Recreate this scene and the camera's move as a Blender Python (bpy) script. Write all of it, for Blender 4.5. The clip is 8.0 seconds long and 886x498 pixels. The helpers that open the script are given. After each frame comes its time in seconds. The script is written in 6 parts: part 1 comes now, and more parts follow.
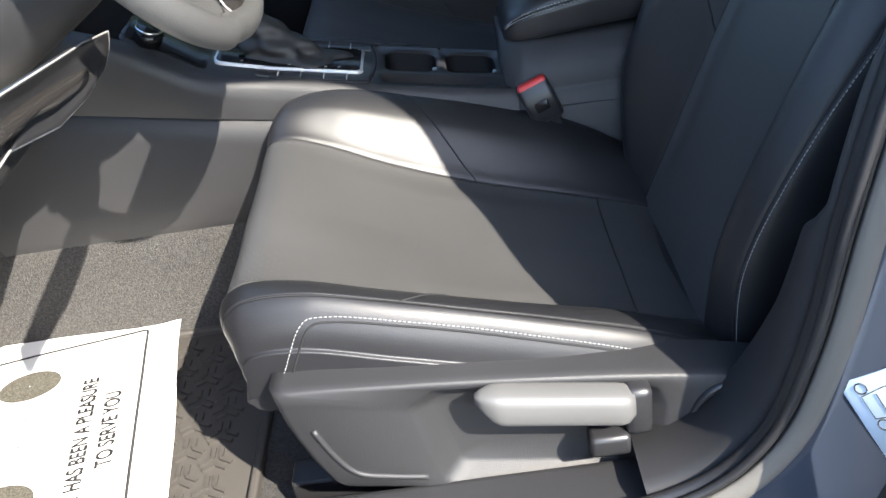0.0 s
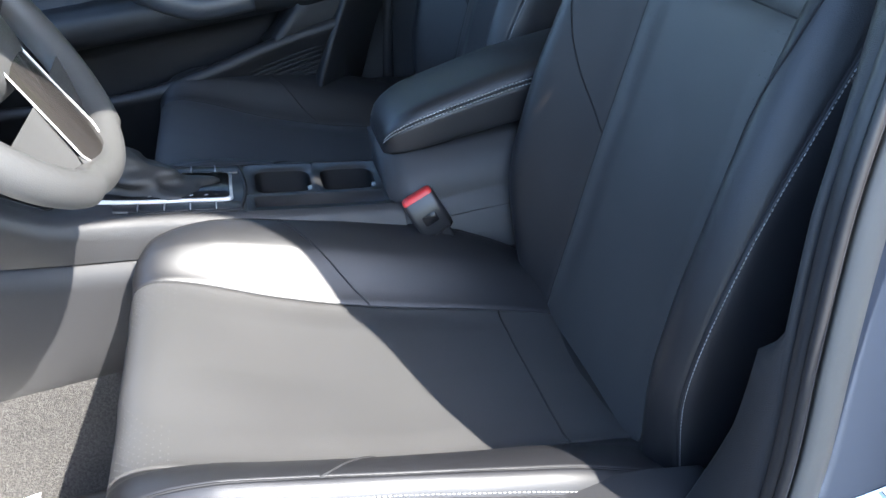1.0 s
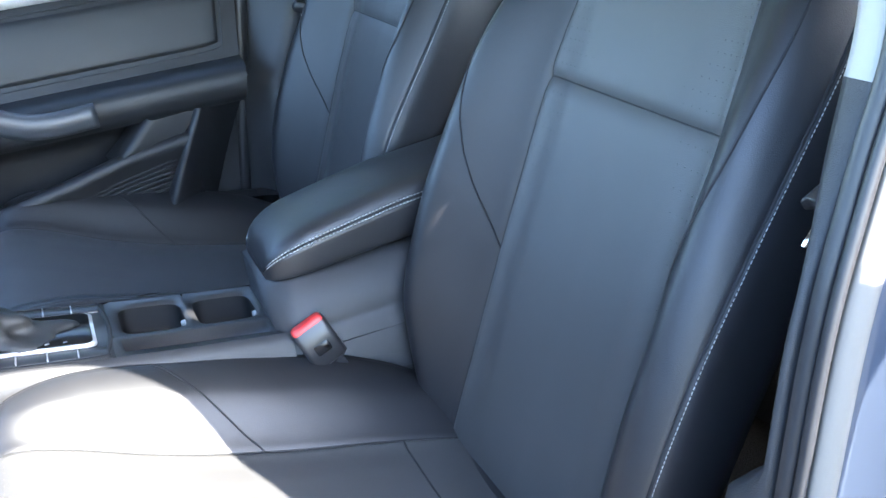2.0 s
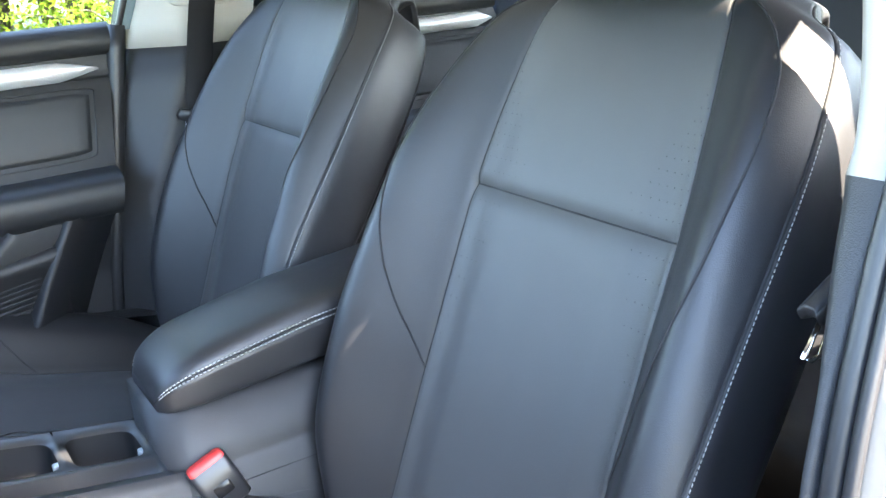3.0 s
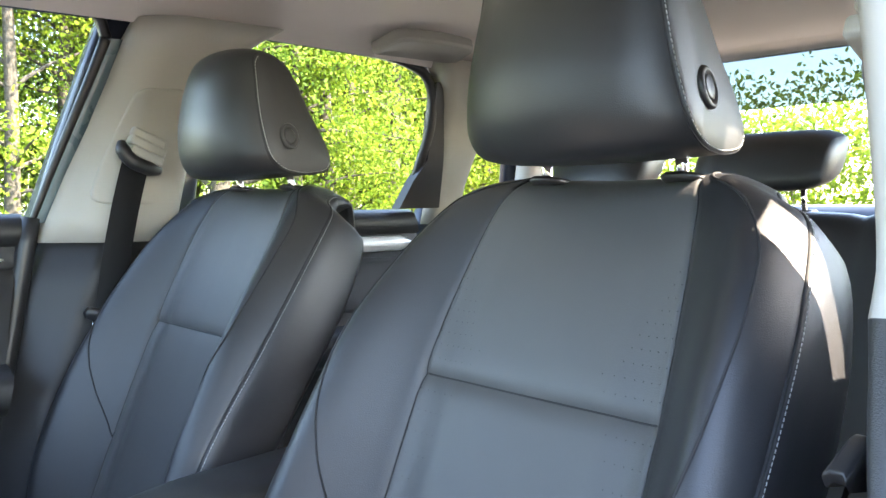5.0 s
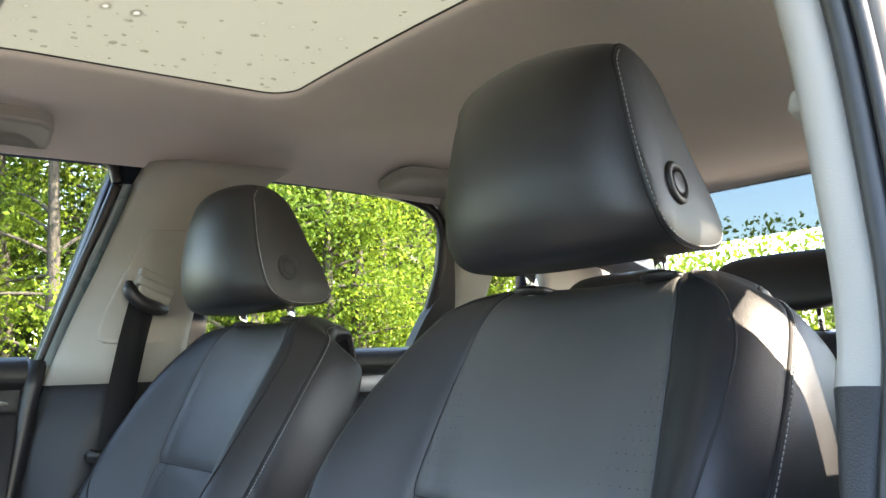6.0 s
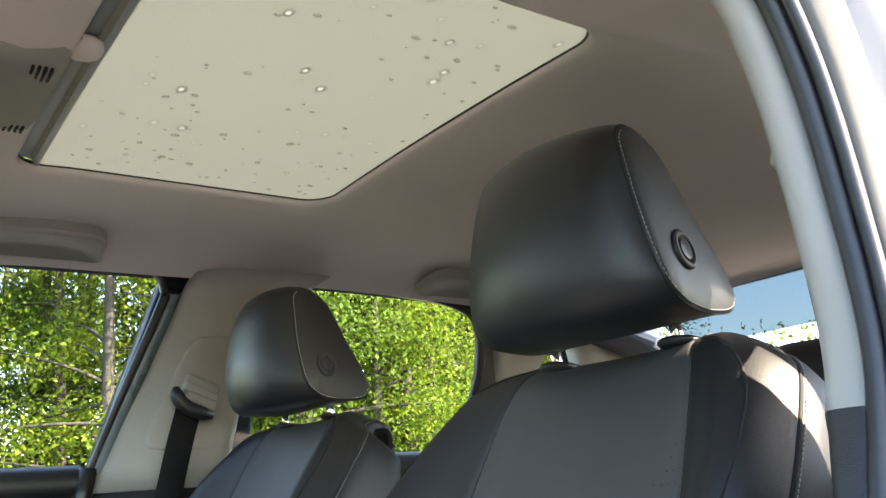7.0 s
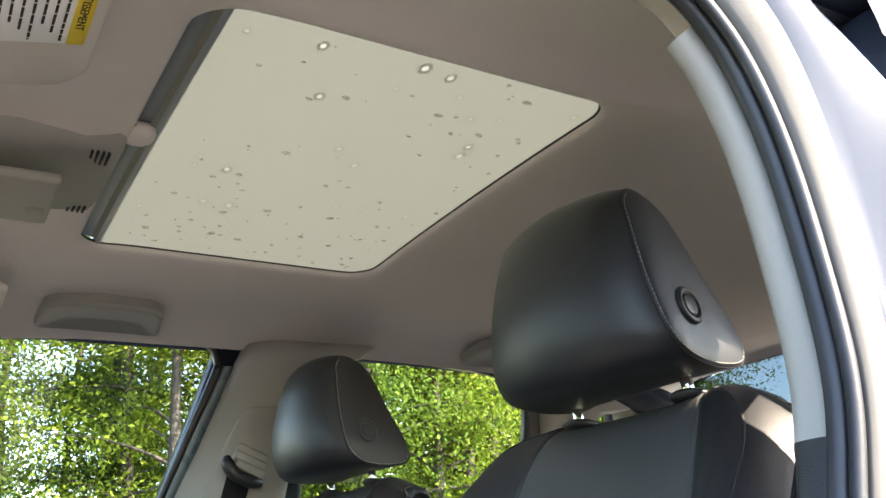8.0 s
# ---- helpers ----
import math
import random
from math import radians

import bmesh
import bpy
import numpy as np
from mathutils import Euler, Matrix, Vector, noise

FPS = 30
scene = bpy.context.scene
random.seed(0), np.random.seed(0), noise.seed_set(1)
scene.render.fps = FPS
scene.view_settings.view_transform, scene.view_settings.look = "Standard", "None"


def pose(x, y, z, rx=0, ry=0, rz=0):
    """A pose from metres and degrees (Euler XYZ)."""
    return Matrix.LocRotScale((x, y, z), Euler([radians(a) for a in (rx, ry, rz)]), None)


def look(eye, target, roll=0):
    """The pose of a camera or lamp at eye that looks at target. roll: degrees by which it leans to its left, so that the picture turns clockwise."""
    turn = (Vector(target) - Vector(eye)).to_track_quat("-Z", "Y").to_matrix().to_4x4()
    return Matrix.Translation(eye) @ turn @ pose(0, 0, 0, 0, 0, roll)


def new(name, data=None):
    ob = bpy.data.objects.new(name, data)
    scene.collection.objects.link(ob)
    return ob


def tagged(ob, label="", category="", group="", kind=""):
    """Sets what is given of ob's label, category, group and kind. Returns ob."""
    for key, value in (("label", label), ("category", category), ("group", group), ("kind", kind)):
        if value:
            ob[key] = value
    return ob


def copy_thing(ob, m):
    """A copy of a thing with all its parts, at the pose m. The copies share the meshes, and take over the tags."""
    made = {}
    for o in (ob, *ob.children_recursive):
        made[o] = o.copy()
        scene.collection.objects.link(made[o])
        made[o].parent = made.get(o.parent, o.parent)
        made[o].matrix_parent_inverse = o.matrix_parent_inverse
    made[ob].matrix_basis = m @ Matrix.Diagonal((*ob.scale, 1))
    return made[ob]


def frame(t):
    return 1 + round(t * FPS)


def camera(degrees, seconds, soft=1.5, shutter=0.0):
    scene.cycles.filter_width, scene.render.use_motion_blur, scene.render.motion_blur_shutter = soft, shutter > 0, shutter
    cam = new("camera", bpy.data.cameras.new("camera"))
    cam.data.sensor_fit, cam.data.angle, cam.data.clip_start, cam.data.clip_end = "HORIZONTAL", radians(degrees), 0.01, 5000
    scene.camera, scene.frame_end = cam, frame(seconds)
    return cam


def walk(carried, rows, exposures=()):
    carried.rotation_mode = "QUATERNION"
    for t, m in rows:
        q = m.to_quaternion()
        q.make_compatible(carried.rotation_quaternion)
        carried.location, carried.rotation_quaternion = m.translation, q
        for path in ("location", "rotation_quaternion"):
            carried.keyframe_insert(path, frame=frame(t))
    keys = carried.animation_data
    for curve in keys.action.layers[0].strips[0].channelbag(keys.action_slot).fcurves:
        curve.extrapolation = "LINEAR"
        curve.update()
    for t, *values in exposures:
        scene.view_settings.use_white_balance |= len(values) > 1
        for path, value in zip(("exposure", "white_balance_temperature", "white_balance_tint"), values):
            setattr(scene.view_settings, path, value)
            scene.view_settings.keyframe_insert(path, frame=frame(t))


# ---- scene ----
cam = camera(53.6, 8.0)
PATH = [
    (0, (-0.219, -0.838, 1.193), (-0.305, 0.826, 0.086), -9.7),
    (0.5, (-0.235, -0.785, 1.199), (-0.146, 0.907, 0.136), -9.2),
    (1, (-0.264, -0.717, 1.213), (0.012, 0.986, 0.201), -9.0),
    (1.5, (-0.29, -0.66, 1.229), (0.19, 1.031, 0.274), -8.2),
    (2.8, (-0.335, -0.524, 1.21), (0.621, 1.079, 0.492), -4.7),
    (3, (-0.339, -0.503, 1.2), (0.679, 1.085, 0.533), -4.0),
    (3.5, (-0.352, -0.475, 1.179), (0.789, 1.078, 0.64), -2.5),
    (4, (-0.37, -0.437, 1.16), (0.852, 1.092, 0.756), -1.5),
    (4.2, (-0.37, -0.43, 1.154), (0.864, 1.104, 0.804), -1.1),
    (5.3, (-0.352, -0.428, 1.104), (0.943, 1.096, 1.094), -0.6),
    (5.5, (-0.337, -0.429, 1.097), (0.942, 1.107, 1.157), -1.1),
    (6, (-0.311, -0.452, 1.073), (0.916, 1.108, 1.315), -2.0),
    (6.5, (-0.312, -0.473, 1.05), (0.867, 1.094, 1.443), -3.0),
    (7, (-0.315, -0.495, 1.025), (0.806, 1.081, 1.538), -3.8),
    (7.5, (-0.311, -0.528, 1.0), (0.741, 1.06, 1.612), -3.9),
    (8, (-0.305, -0.557, 0.989), (0.674, 1.042, 1.684), -3.6),
]
EXPOSURES = [(0, 3.2, 6200, 9), (1, 3.85, 5850, 9), (1.5, 4.5, 5650, 8), (3, 5.5, 6750, 10), (4, 5.4, 6950, 11), (5.5, 4.75, 7200, 13), (6.5, 4.15, 7400, 12), (8, 4.0, 7150, 13)]
walk(cam, [(t, look(eye, target, roll)) for t, eye, target, roll in PATH], EXPOSURES)

# ---- light ----
SUN_WAY = Vector((0.74, -1.0, 1.12)).normalized()      # towards the sun: behind and left of the car
world = bpy.data.worlds.new("world")
scene.world = world
world.use_nodes = True
sky = world.node_tree.nodes.new("ShaderNodeTexSky")
sky.sky_type, sky.sun_disc = "NISHITA", False
sky.sun_elevation = math.asin(SUN_WAY.z)
sky.sun_rotation = math.atan2(SUN_WAY.x, SUN_WAY.y)
world.node_tree.links.new(sky.outputs[0], world.node_tree.nodes["Background"].inputs[0])
world.node_tree.nodes["Background"].inputs[1].default_value = 0.1
sun_data = bpy.data.lights.new("sun", "SUN")
sun_data.energy, sun_data.angle, sun_data.color = 2.4, radians(0.5), (1.0, 0.90, 0.76)
sun = new("sun", sun_data)
sun.matrix_world = look(SUN_WAY * 30, (0, 0, 0))


# ---- materials ----
def material(name, color, rough=0.5, metal=0.0, grain=0.0, scale=600.0, vary=0.12, blotch=6.0, coat=0.0, spec=0.5, cells=False, sheen=0.0):
    """A surface with blotches at one scale and grain relief at another."""
    m = bpy.data.materials.new(name)
    m.use_nodes = True
    n, l = m.node_tree.nodes, m.node_tree.links
    b = n["Principled BSDF"]
    b.inputs["Roughness"].default_value, b.inputs["Metallic"].default_value = rough, metal
    b.inputs["Coat Weight"].default_value, b.inputs["Specular IOR Level"].default_value = coat, spec
    b.inputs["Coat Roughness"].default_value = 0.06
    b.inputs["Sheen Weight"].default_value = sheen
    co = n.new("ShaderNodeTexCoord").outputs["Object"]
    big = n.new("ShaderNodeTexNoise")
    big.inputs["Scale"].default_value, big.inputs["Detail"].default_value = blotch, 6
    l.new(co, big.inputs["Vector"])
    fine = n.new("ShaderNodeTexVoronoi" if cells else "ShaderNodeTexNoise")
    fine.inputs["Scale"].default_value = scale
    if not cells:
        fine.inputs["Detail"].default_value = 3
    l.new(co, fine.inputs["Vector"])
    ramp = n.new("ShaderNodeMix")
    ramp.data_type = "RGBA"
    ramp.inputs["A"].default_value = (*[c * (1 - vary) for c in color], 1)
    ramp.inputs["B"].default_value = (*[min(1, c * (1 + vary)) for c in color], 1)
    l.new(big.outputs["Fac"], ramp.inputs["Factor"])
    l.new(ramp.outputs["Result"], b.inputs["Base Color"])
    rr = n.new("ShaderNodeMapRange")
    rr.inputs["To Min"].default_value, rr.inputs["To Max"].default_value = max(0.02, rough - 0.07), min(1, rough + 0.07)
    l.new(big.outputs["Fac"], rr.inputs["Value"])
    l.new(rr.outputs["Result"], b.inputs["Roughness"])
    if grain:
        bump = n.new("ShaderNodeBump")
        bump.inputs["Strength"].default_value, bump.inputs["Distance"].default_value = grain, 0.6 / scale
        l.new(fine.outputs["Distance" if cells else "Fac"], bump.inputs["Height"])
        l.new(bump.outputs["Normal"], b.inputs["Normal"])
    return m


def speckled(name, dark, light, scale, rough=1.0, grain=1.0, dist=0.004):
    """Carpet, asphalt: two tones of fine fibre or grit."""
    m = material(name, dark, rough, grain=grain, scale=scale, vary=0.2, blotch=9)
    n, l = m.node_tree.nodes, m.node_tree.links
    b = n["Principled BSDF"]
    v = n.new("ShaderNodeTexNoise")
    v.inputs["Scale"].default_value, v.inputs["Detail"].default_value, v.inputs["Roughness"].default_value = scale, 4, 0.75
    co = n["Texture Coordinate"].outputs["Object"]
    l.new(co, v.inputs["Vector"])
    r = n.new("ShaderNodeValToRGB")
    r.color_ramp.elements[0].position, r.color_ramp.elements[1].position = 0.38, 0.68
    r.color_ramp.elements[0].color, r.color_ramp.elements[1].color = (*dark, 1), (*light, 1)
    l.new(v.outputs["Fac"], r.inputs["Fac"])
    l.new(r.outputs["Color"], b.inputs["Base Color"])
    n["Bump"].inputs["Distance"].default_value = dist
    l.new(v.outputs["Fac"], n["Bump"].inputs["Height"])
    return m


LEATHER = material("leatherette", (0.0130, 0.0130, 0.0146), 0.44, grain=0.2, scale=900, cells=True, vary=0.15, spec=0.5)
LEATHER_INSERT = material("leatherette_insert", (0.046, 0.045, 0.0445), 0.5, grain=0.2, scale=900, cells=True, vary=0.15, spec=0.5)
SEAM = material("seam_shadow_thread", (0.008, 0.008, 0.009), 0.8)
PERFORATION = material("pale_perforation", (0.12, 0.12, 0.115), 0.8)
STITCH = material("pale_thread", (0.32, 0.32, 0.31), 0.8)
PLASTIC = material("grained_black_plastic", (0.021, 0.021, 0.0225), 0.5, grain=0.3, scale=900, cells=True, spec=0.4)
PLASTIC_SMOOTH = material("smooth_black_plastic", (0.017, 0.017, 0.0185), 0.4, grain=0.08, scale=900)
# darker copy of the grained plastic: the doors' shade put into its colour
SHADED_DOOR_PLASTIC = material("shaded_door_plastic", (0.011, 0.011, 0.012), 0.45, grain=0.3, scale=900, cells=True, spec=0.35)
DOOR_SKIN = material("soft_door_skin", (0.013, 0.0135, 0.0145), 0.44, grain=0.25, scale=800, cells=True, spec=0.35)
PIANO = material("gloss_black", (0.007, 0.007, 0.008), 0.24, coat=0.05, vary=0.05, spec=0.25)
RUBBER = material("seal_rubber", (0.014, 0.014, 0.0155), 0.4, grain=0.1, scale=400)
SILVER = material("satin_silver", (0.55, 0.54, 0.53), 0.42, 0.6)
CHROME = material("chrome", (0.8, 0.8, 0.8), 0.08, 1.0, vary=0.03)
HEADLINER = material("headliner_cloth", (0.66, 0.595, 0.55), 0.95, grain=0.35, scale=900, cells=True, vary=0.06)
BEIGE = material("pale_pillar_plastic", (0.31, 0.295, 0.265), 0.6, grain=0.15, scale=900, cells=True, vary=0.05)
PAINT = material("grey_blue_metallic_paint", (0.024, 0.031, 0.046), 0.6, 0.0, grain=0.03, scale=2500, spec=0.1, coat=0.6, vary=0.06)
CARPET = speckled("grey_carpet", (0.022, 0.021, 0.020), (0.078, 0.074, 0.07), 300)
MAT_RUBBER = material("floor_mat_rubber", (0.05, 0.045, 0.04), 0.75, grain=0.35, scale=500)
PAPER = material("white_paper", (0.86, 0.85, 0.83), 0.85, grain=0.04, scale=300, vary=0.03)
INK = material("black_ink", (0.03, 0.03, 0.03), 0.8)
FOOTPRINT = speckled("speckled_print", (0.03, 0.028, 0.022), (0.13, 0.12, 0.095), 420, grain=0.05, dist=0.0005)
RED = material("red_plastic", (0.62, 0.04, 0.035), 0.4)
WEBBING = material("belt_webbing", (0.009, 0.009, 0.010), 0.75, grain=0.5, scale=500, spec=0.2)
WHITE_LABEL = material("white_label", (0.62, 0.72, 0.82), 0.5, vary=0.03)
YELLOW = material("yellow_print", (0.75, 0.55, 0.04), 0.6)
ASPHALT = speckled("grey_asphalt", (0.052, 0.051, 0.049), (0.105, 0.103, 0.098), 90)
BARK = material("bark", (0.05, 0.043, 0.034), 0.95, grain=1.0, scale=30, vary=0.4, blotch=4)


def leaf_material(name, dark, light):
    m = bpy.data.materials.new(name)
    m.use_nodes = True
    n, l = m.node_tree.nodes, m.node_tree.links
    b = n["Principled BSDF"]
    b.inputs["Roughness"].default_value, b.inputs["Specular IOR Level"].default_value = 0.65, 0.2
    g = n.new("ShaderNodeNewGeometry")
    r = n.new("ShaderNodeMix")
    r.data_type = "RGBA"
    r.inputs["A"].default_value, r.inputs["B"].default_value = (*dark, 1), (*light, 1)
    l.new(g.outputs["Random Per Island"], r.inputs["Factor"])
    l.new(r.outputs["Result"], b.inputs["Base Color"])
    t = n.new("ShaderNodeBsdfTranslucent")
    l.new(r.outputs["Result"], t.inputs["Color"])
    mix = n.new("ShaderNodeMixShader")
    mix.inputs[0].default_value = 0.5
    l.new(b.outputs[0], mix.inputs[1])
    l.new(t.outputs[0], mix.inputs[2])
    l.new(mix.outputs[0], n["Material Output"].inputs[0])
    return m


LEAF = leaf_material("spring_leaves", (0.075, 0.135, 0.012), (0.19, 0.255, 0.026))
LEAF_DEEP = leaf_material("deep_leaves", (0.045, 0.095, 0.012), (0.125, 0.20, 0.024))
GRASS = leaf_material("grass_blades", (0.06, 0.11, 0.02), (0.20, 0.24, 0.05))


def glass_material(name, tint, rough=0.0, gloss=0.08):
    """Thin tinted pane: lets light through straight, with a faint gloss."""
    m = bpy.data.materials.new(name)
    m.use_nodes = True
    n, l = m.node_tree.nodes, m.node_tree.links
    n.remove(n["Principled BSDF"])
    t = n.new("ShaderNodeBsdfTransparent")
    t.inputs[0].default_value = (*tint, 1)
    g = n.new("ShaderNodeBsdfGlossy")
    g.inputs["Roughness"].default_value = rough
    mix = n.new("ShaderNodeMixShader")
    mix.inputs[0].default_value = gloss
    l.new(t.outputs[0], mix.inputs[1])
    l.new(g.outputs[0], mix.inputs[2])
    l.new(mix.outputs[0], n["Material Output"].inputs[0])
    return m


GLASS = glass_material("window_glass", (0.93, 0.96, 0.94), gloss=0.04)
BAND = glass_material("blue_shade_band", (0.068, 0.088, 0.100), gloss=0.04)


def shade_material():
    """Cream roller-blind cloth below the roof glass: lit from above, it lets part of the light through."""
    m = material("cream_blind_cloth", (0.45, 0.46, 0.38), 0.9, grain=0.3, scale=500, vary=0.03)
    n, l = m.node_tree.nodes, m.node_tree.links
    t = n.new("ShaderNodeBsdfTranslucent")
    # drops on the glass: lens-bright middles, dark rims painted into the cloth's colour
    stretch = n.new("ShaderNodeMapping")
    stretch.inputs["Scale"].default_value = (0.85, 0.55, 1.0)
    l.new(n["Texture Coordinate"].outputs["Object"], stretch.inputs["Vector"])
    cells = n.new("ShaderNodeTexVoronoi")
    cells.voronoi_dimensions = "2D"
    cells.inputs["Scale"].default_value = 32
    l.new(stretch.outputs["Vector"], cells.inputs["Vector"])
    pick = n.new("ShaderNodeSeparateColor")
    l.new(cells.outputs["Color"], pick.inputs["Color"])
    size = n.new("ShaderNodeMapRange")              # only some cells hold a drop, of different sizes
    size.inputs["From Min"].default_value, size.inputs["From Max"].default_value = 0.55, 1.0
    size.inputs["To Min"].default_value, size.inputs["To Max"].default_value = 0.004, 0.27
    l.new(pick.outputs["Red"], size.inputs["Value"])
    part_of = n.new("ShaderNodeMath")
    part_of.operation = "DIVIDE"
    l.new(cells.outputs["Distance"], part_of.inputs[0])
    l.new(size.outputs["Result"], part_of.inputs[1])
    glint_tone = n.new("ShaderNodeValToRGB")
    e = glint_tone.color_ramp.elements
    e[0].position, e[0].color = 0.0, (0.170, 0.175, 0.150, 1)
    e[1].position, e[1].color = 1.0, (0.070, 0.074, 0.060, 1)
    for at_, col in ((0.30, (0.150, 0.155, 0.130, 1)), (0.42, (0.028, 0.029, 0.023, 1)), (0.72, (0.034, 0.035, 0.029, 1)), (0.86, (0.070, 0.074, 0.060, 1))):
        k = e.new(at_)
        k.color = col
    l.new(part_of.outputs[0], glint_tone.inputs["Fac"])
    l.new(glint_tone.outputs["Color"], t.inputs[0])
    mix = n.new("ShaderNodeMixShader")
    mix.inputs[0].default_value = 0.5
    wave = n.new("ShaderNodeTexWave")
    wave.inputs["Scale"].default_value = 170
    l.new(n["Texture Coordinate"].outputs["Object"], wave.inputs["Vector"])
    r = n.new("ShaderNodeMapRange")
    r.inputs["To Min"].default_value, r.inputs["To Max"].default_value = 0.44, 0.54
    l.new(wave.outputs["Fac"], r.inputs["Value"])
    l.new(r.outputs["Result"], mix.inputs[0])
    l.new(n["Principled BSDF"].outputs[0], mix.inputs[1])
    l.new(t.outputs[0], mix.inputs[2])
    l.new(mix.outputs[0], n["Material Output"].inputs[0])
    return m


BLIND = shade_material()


DROP = glass_material("water_drop", (0.95, 0.95, 0.93), 0.03, 0.20)


# ---- mesh helpers ----
def thing(name, label, category, at=(0, 0, 0), group="", kind=""):
    ob = new(name)
    ob.empty_display_size = 0.05
    ob.location = at
    return tagged(ob, label, category, group, kind)


def part(name, bm, mat, parent=None, label="", smooth=True):
    me = bpy.data.meshes.new(name)
    bmesh.ops.recalc_face_normals(bm, faces=bm.faces)
    bm.to_mesh(me)
    bm.free()
    if smooth:
        for p in me.polygons:
            p.use_smooth = True
    me.materials.append(mat)
    ob = new(name, me)
    if parent:
        ob.parent = parent
        up = parent.location.copy()
        if parent.parent:
            up += parent.parent.location
        ob.location = -up if not parent.parent else Vector((0, 0, 0))
    return tagged(ob, label) if label else ob


def block(bm, lo, hi, bevel=0.006, segments=2, m=None):
    """A box between two corners with rounded edges."""
    c = [(a + b) / 2 for a, b in zip(lo, hi)]
    d = [abs(b - a) for a, b in zip(lo, hi)]
    r = bmesh.ops.create_cube(bm, size=1, matrix=Matrix.Translation(c) @ Matrix.Diagonal((*d, 1)))
    vs = r["verts"]
    if bevel:
        es = list({e for v in vs for e in v.link_edges})
        out = bmesh.ops.bevel(bm, geom=es, offset=min(bevel, min(d) * 0.45), segments=segments, affect="EDGES", profile=0.6)
        vs = list({v for f in out["faces"] for v in f.verts} | {v for v in vs if v.is_valid})
    if m is not None:
        bmesh.ops.transform(bm, matrix=m, verts=vs)
    return vs


def boxed(lo, hi, bevel=0.006, segments=2, m=None):
    bm = bmesh.new()
    block(bm, lo, hi, bevel, segments, m)
    return bm


def spline(pts, n):
    """n points along a smooth curve through pts, even in index."""
    p = np.array(pts, float)
    k = len(p)
    t = np.linspace(0, k - 1, n)
    return spline_at(p, t)


def spline_at(p, t):
    p = np.asarray(p, float)
    k = len(p)
    i = np.clip(np.floor(t).astype(int), 0, k - 2)
    f = (np.asarray(t) - i)[:, None]
    g = lambda j: p[np.clip(j, 0, k - 1)]
    p0, p1, p2, p3 = g(i - 1), g(i), g(i + 1), g(i + 2)
    p0 = np.where((i == 0)[:, None], 2 * p1 - p2, p0)
    p3 = np.where((i == k - 2)[:, None], 2 * p2 - p1, p3)
    return 0.5 * (2 * p1 + (p2 - p0) * f + (2 * p0 - 5 * p1 + 4 * p2 - p3) * f ** 2 + (3 * p1 - p0 - 3 * p2 + p3) * f ** 3)


def even(pts, step):
    """Resample a polyline at an even step."""
    p = np.array(pts, float)
    d = np.r_[0, np.cumsum(np.linalg.norm(np.diff(p, axis=0), axis=1))]
    n = max(2, int(round(d[-1] / step)) + 1)
    s = np.linspace(0, d[-1], n)
    return np.stack([np.interp(s, d, p[:, i]) for i in range(3)], 1)


def sheet(bm, P, closed_u=False, closed_v=False):
    """Faces over a grid of points P[i][j]."""
    P = np.asarray(P, float)
    a, b = P.shape[:2]
    vs = [[bm.verts.new(P[i, j]) for j in range(b)] for i in range(a)]
    for i in range(a if closed_u else a - 1):
        for j in range(b if closed_v else b - 1):
            q = [vs[i][j], vs[(i + 1) % a][j], vs[(i + 1) % a][(j + 1) % b], vs[i][(j + 1) % b]]
            try:
                bm.faces.new(q)
            except ValueError:
                pass
    return vs


def grid_part(name, P, mat, parent=None, label="", closed_u=False, closed_v=False, weld=True):
    bm = bmesh.new()
    sheet(bm, P, closed_u, closed_v)
    if weld:
        bmesh.ops.remove_doubles(bm, verts=bm.verts, dist=1e-5)
    return part(name, bm, mat, parent, label)


def tube(bm, pts, r, sides=8, cap=True, flat=None):
    """A round rod along pts; flat=(a, b): an oval of those radii, a across, b along the world's given side."""
    p = np.array(pts, float)
    t = np.gradient(p, axis=0)
    t /= np.linalg.norm(t, axis=1)[:, None] + 1e-12
    ref = np.array([0.0, 0.0, 1.0]) if abs(t[:, 2]).mean() < 0.8 else np.array([0.0, 1.0, 0.0])
    rings = []
    rr = np.broadcast_to(np.asarray(r, float), (len(p),))
    for k in range(len(p)):
        u = np.cross(t[k], ref)
        u /= np.linalg.norm(u) + 1e-12
        v = np.cross(u, t[k])
        a, b = flat if flat else (1, 1)
        rings.append([p[k] + rr[k] * (a * math.cos(x) * u + b * math.sin(x) * v) for x in np.linspace(0, 2 * math.pi, sides, endpoint=False)])
    vs = sheet(bm, rings, closed_v=True)
    if cap:
        bm.faces.new(vs[0][::-1])
        bm.faces.new(vs[-1])


def sweep(pts, outs, ups, profile, closed=False):
    """Carry a profile of (out, up) pairs along pts with a frame of out and up vectors at each point."""
    pts, outs, ups = (np.array(a, float) for a in (pts, outs, ups))
    return np.stack([pts + a * outs + b * ups for a, b in profile], 1)


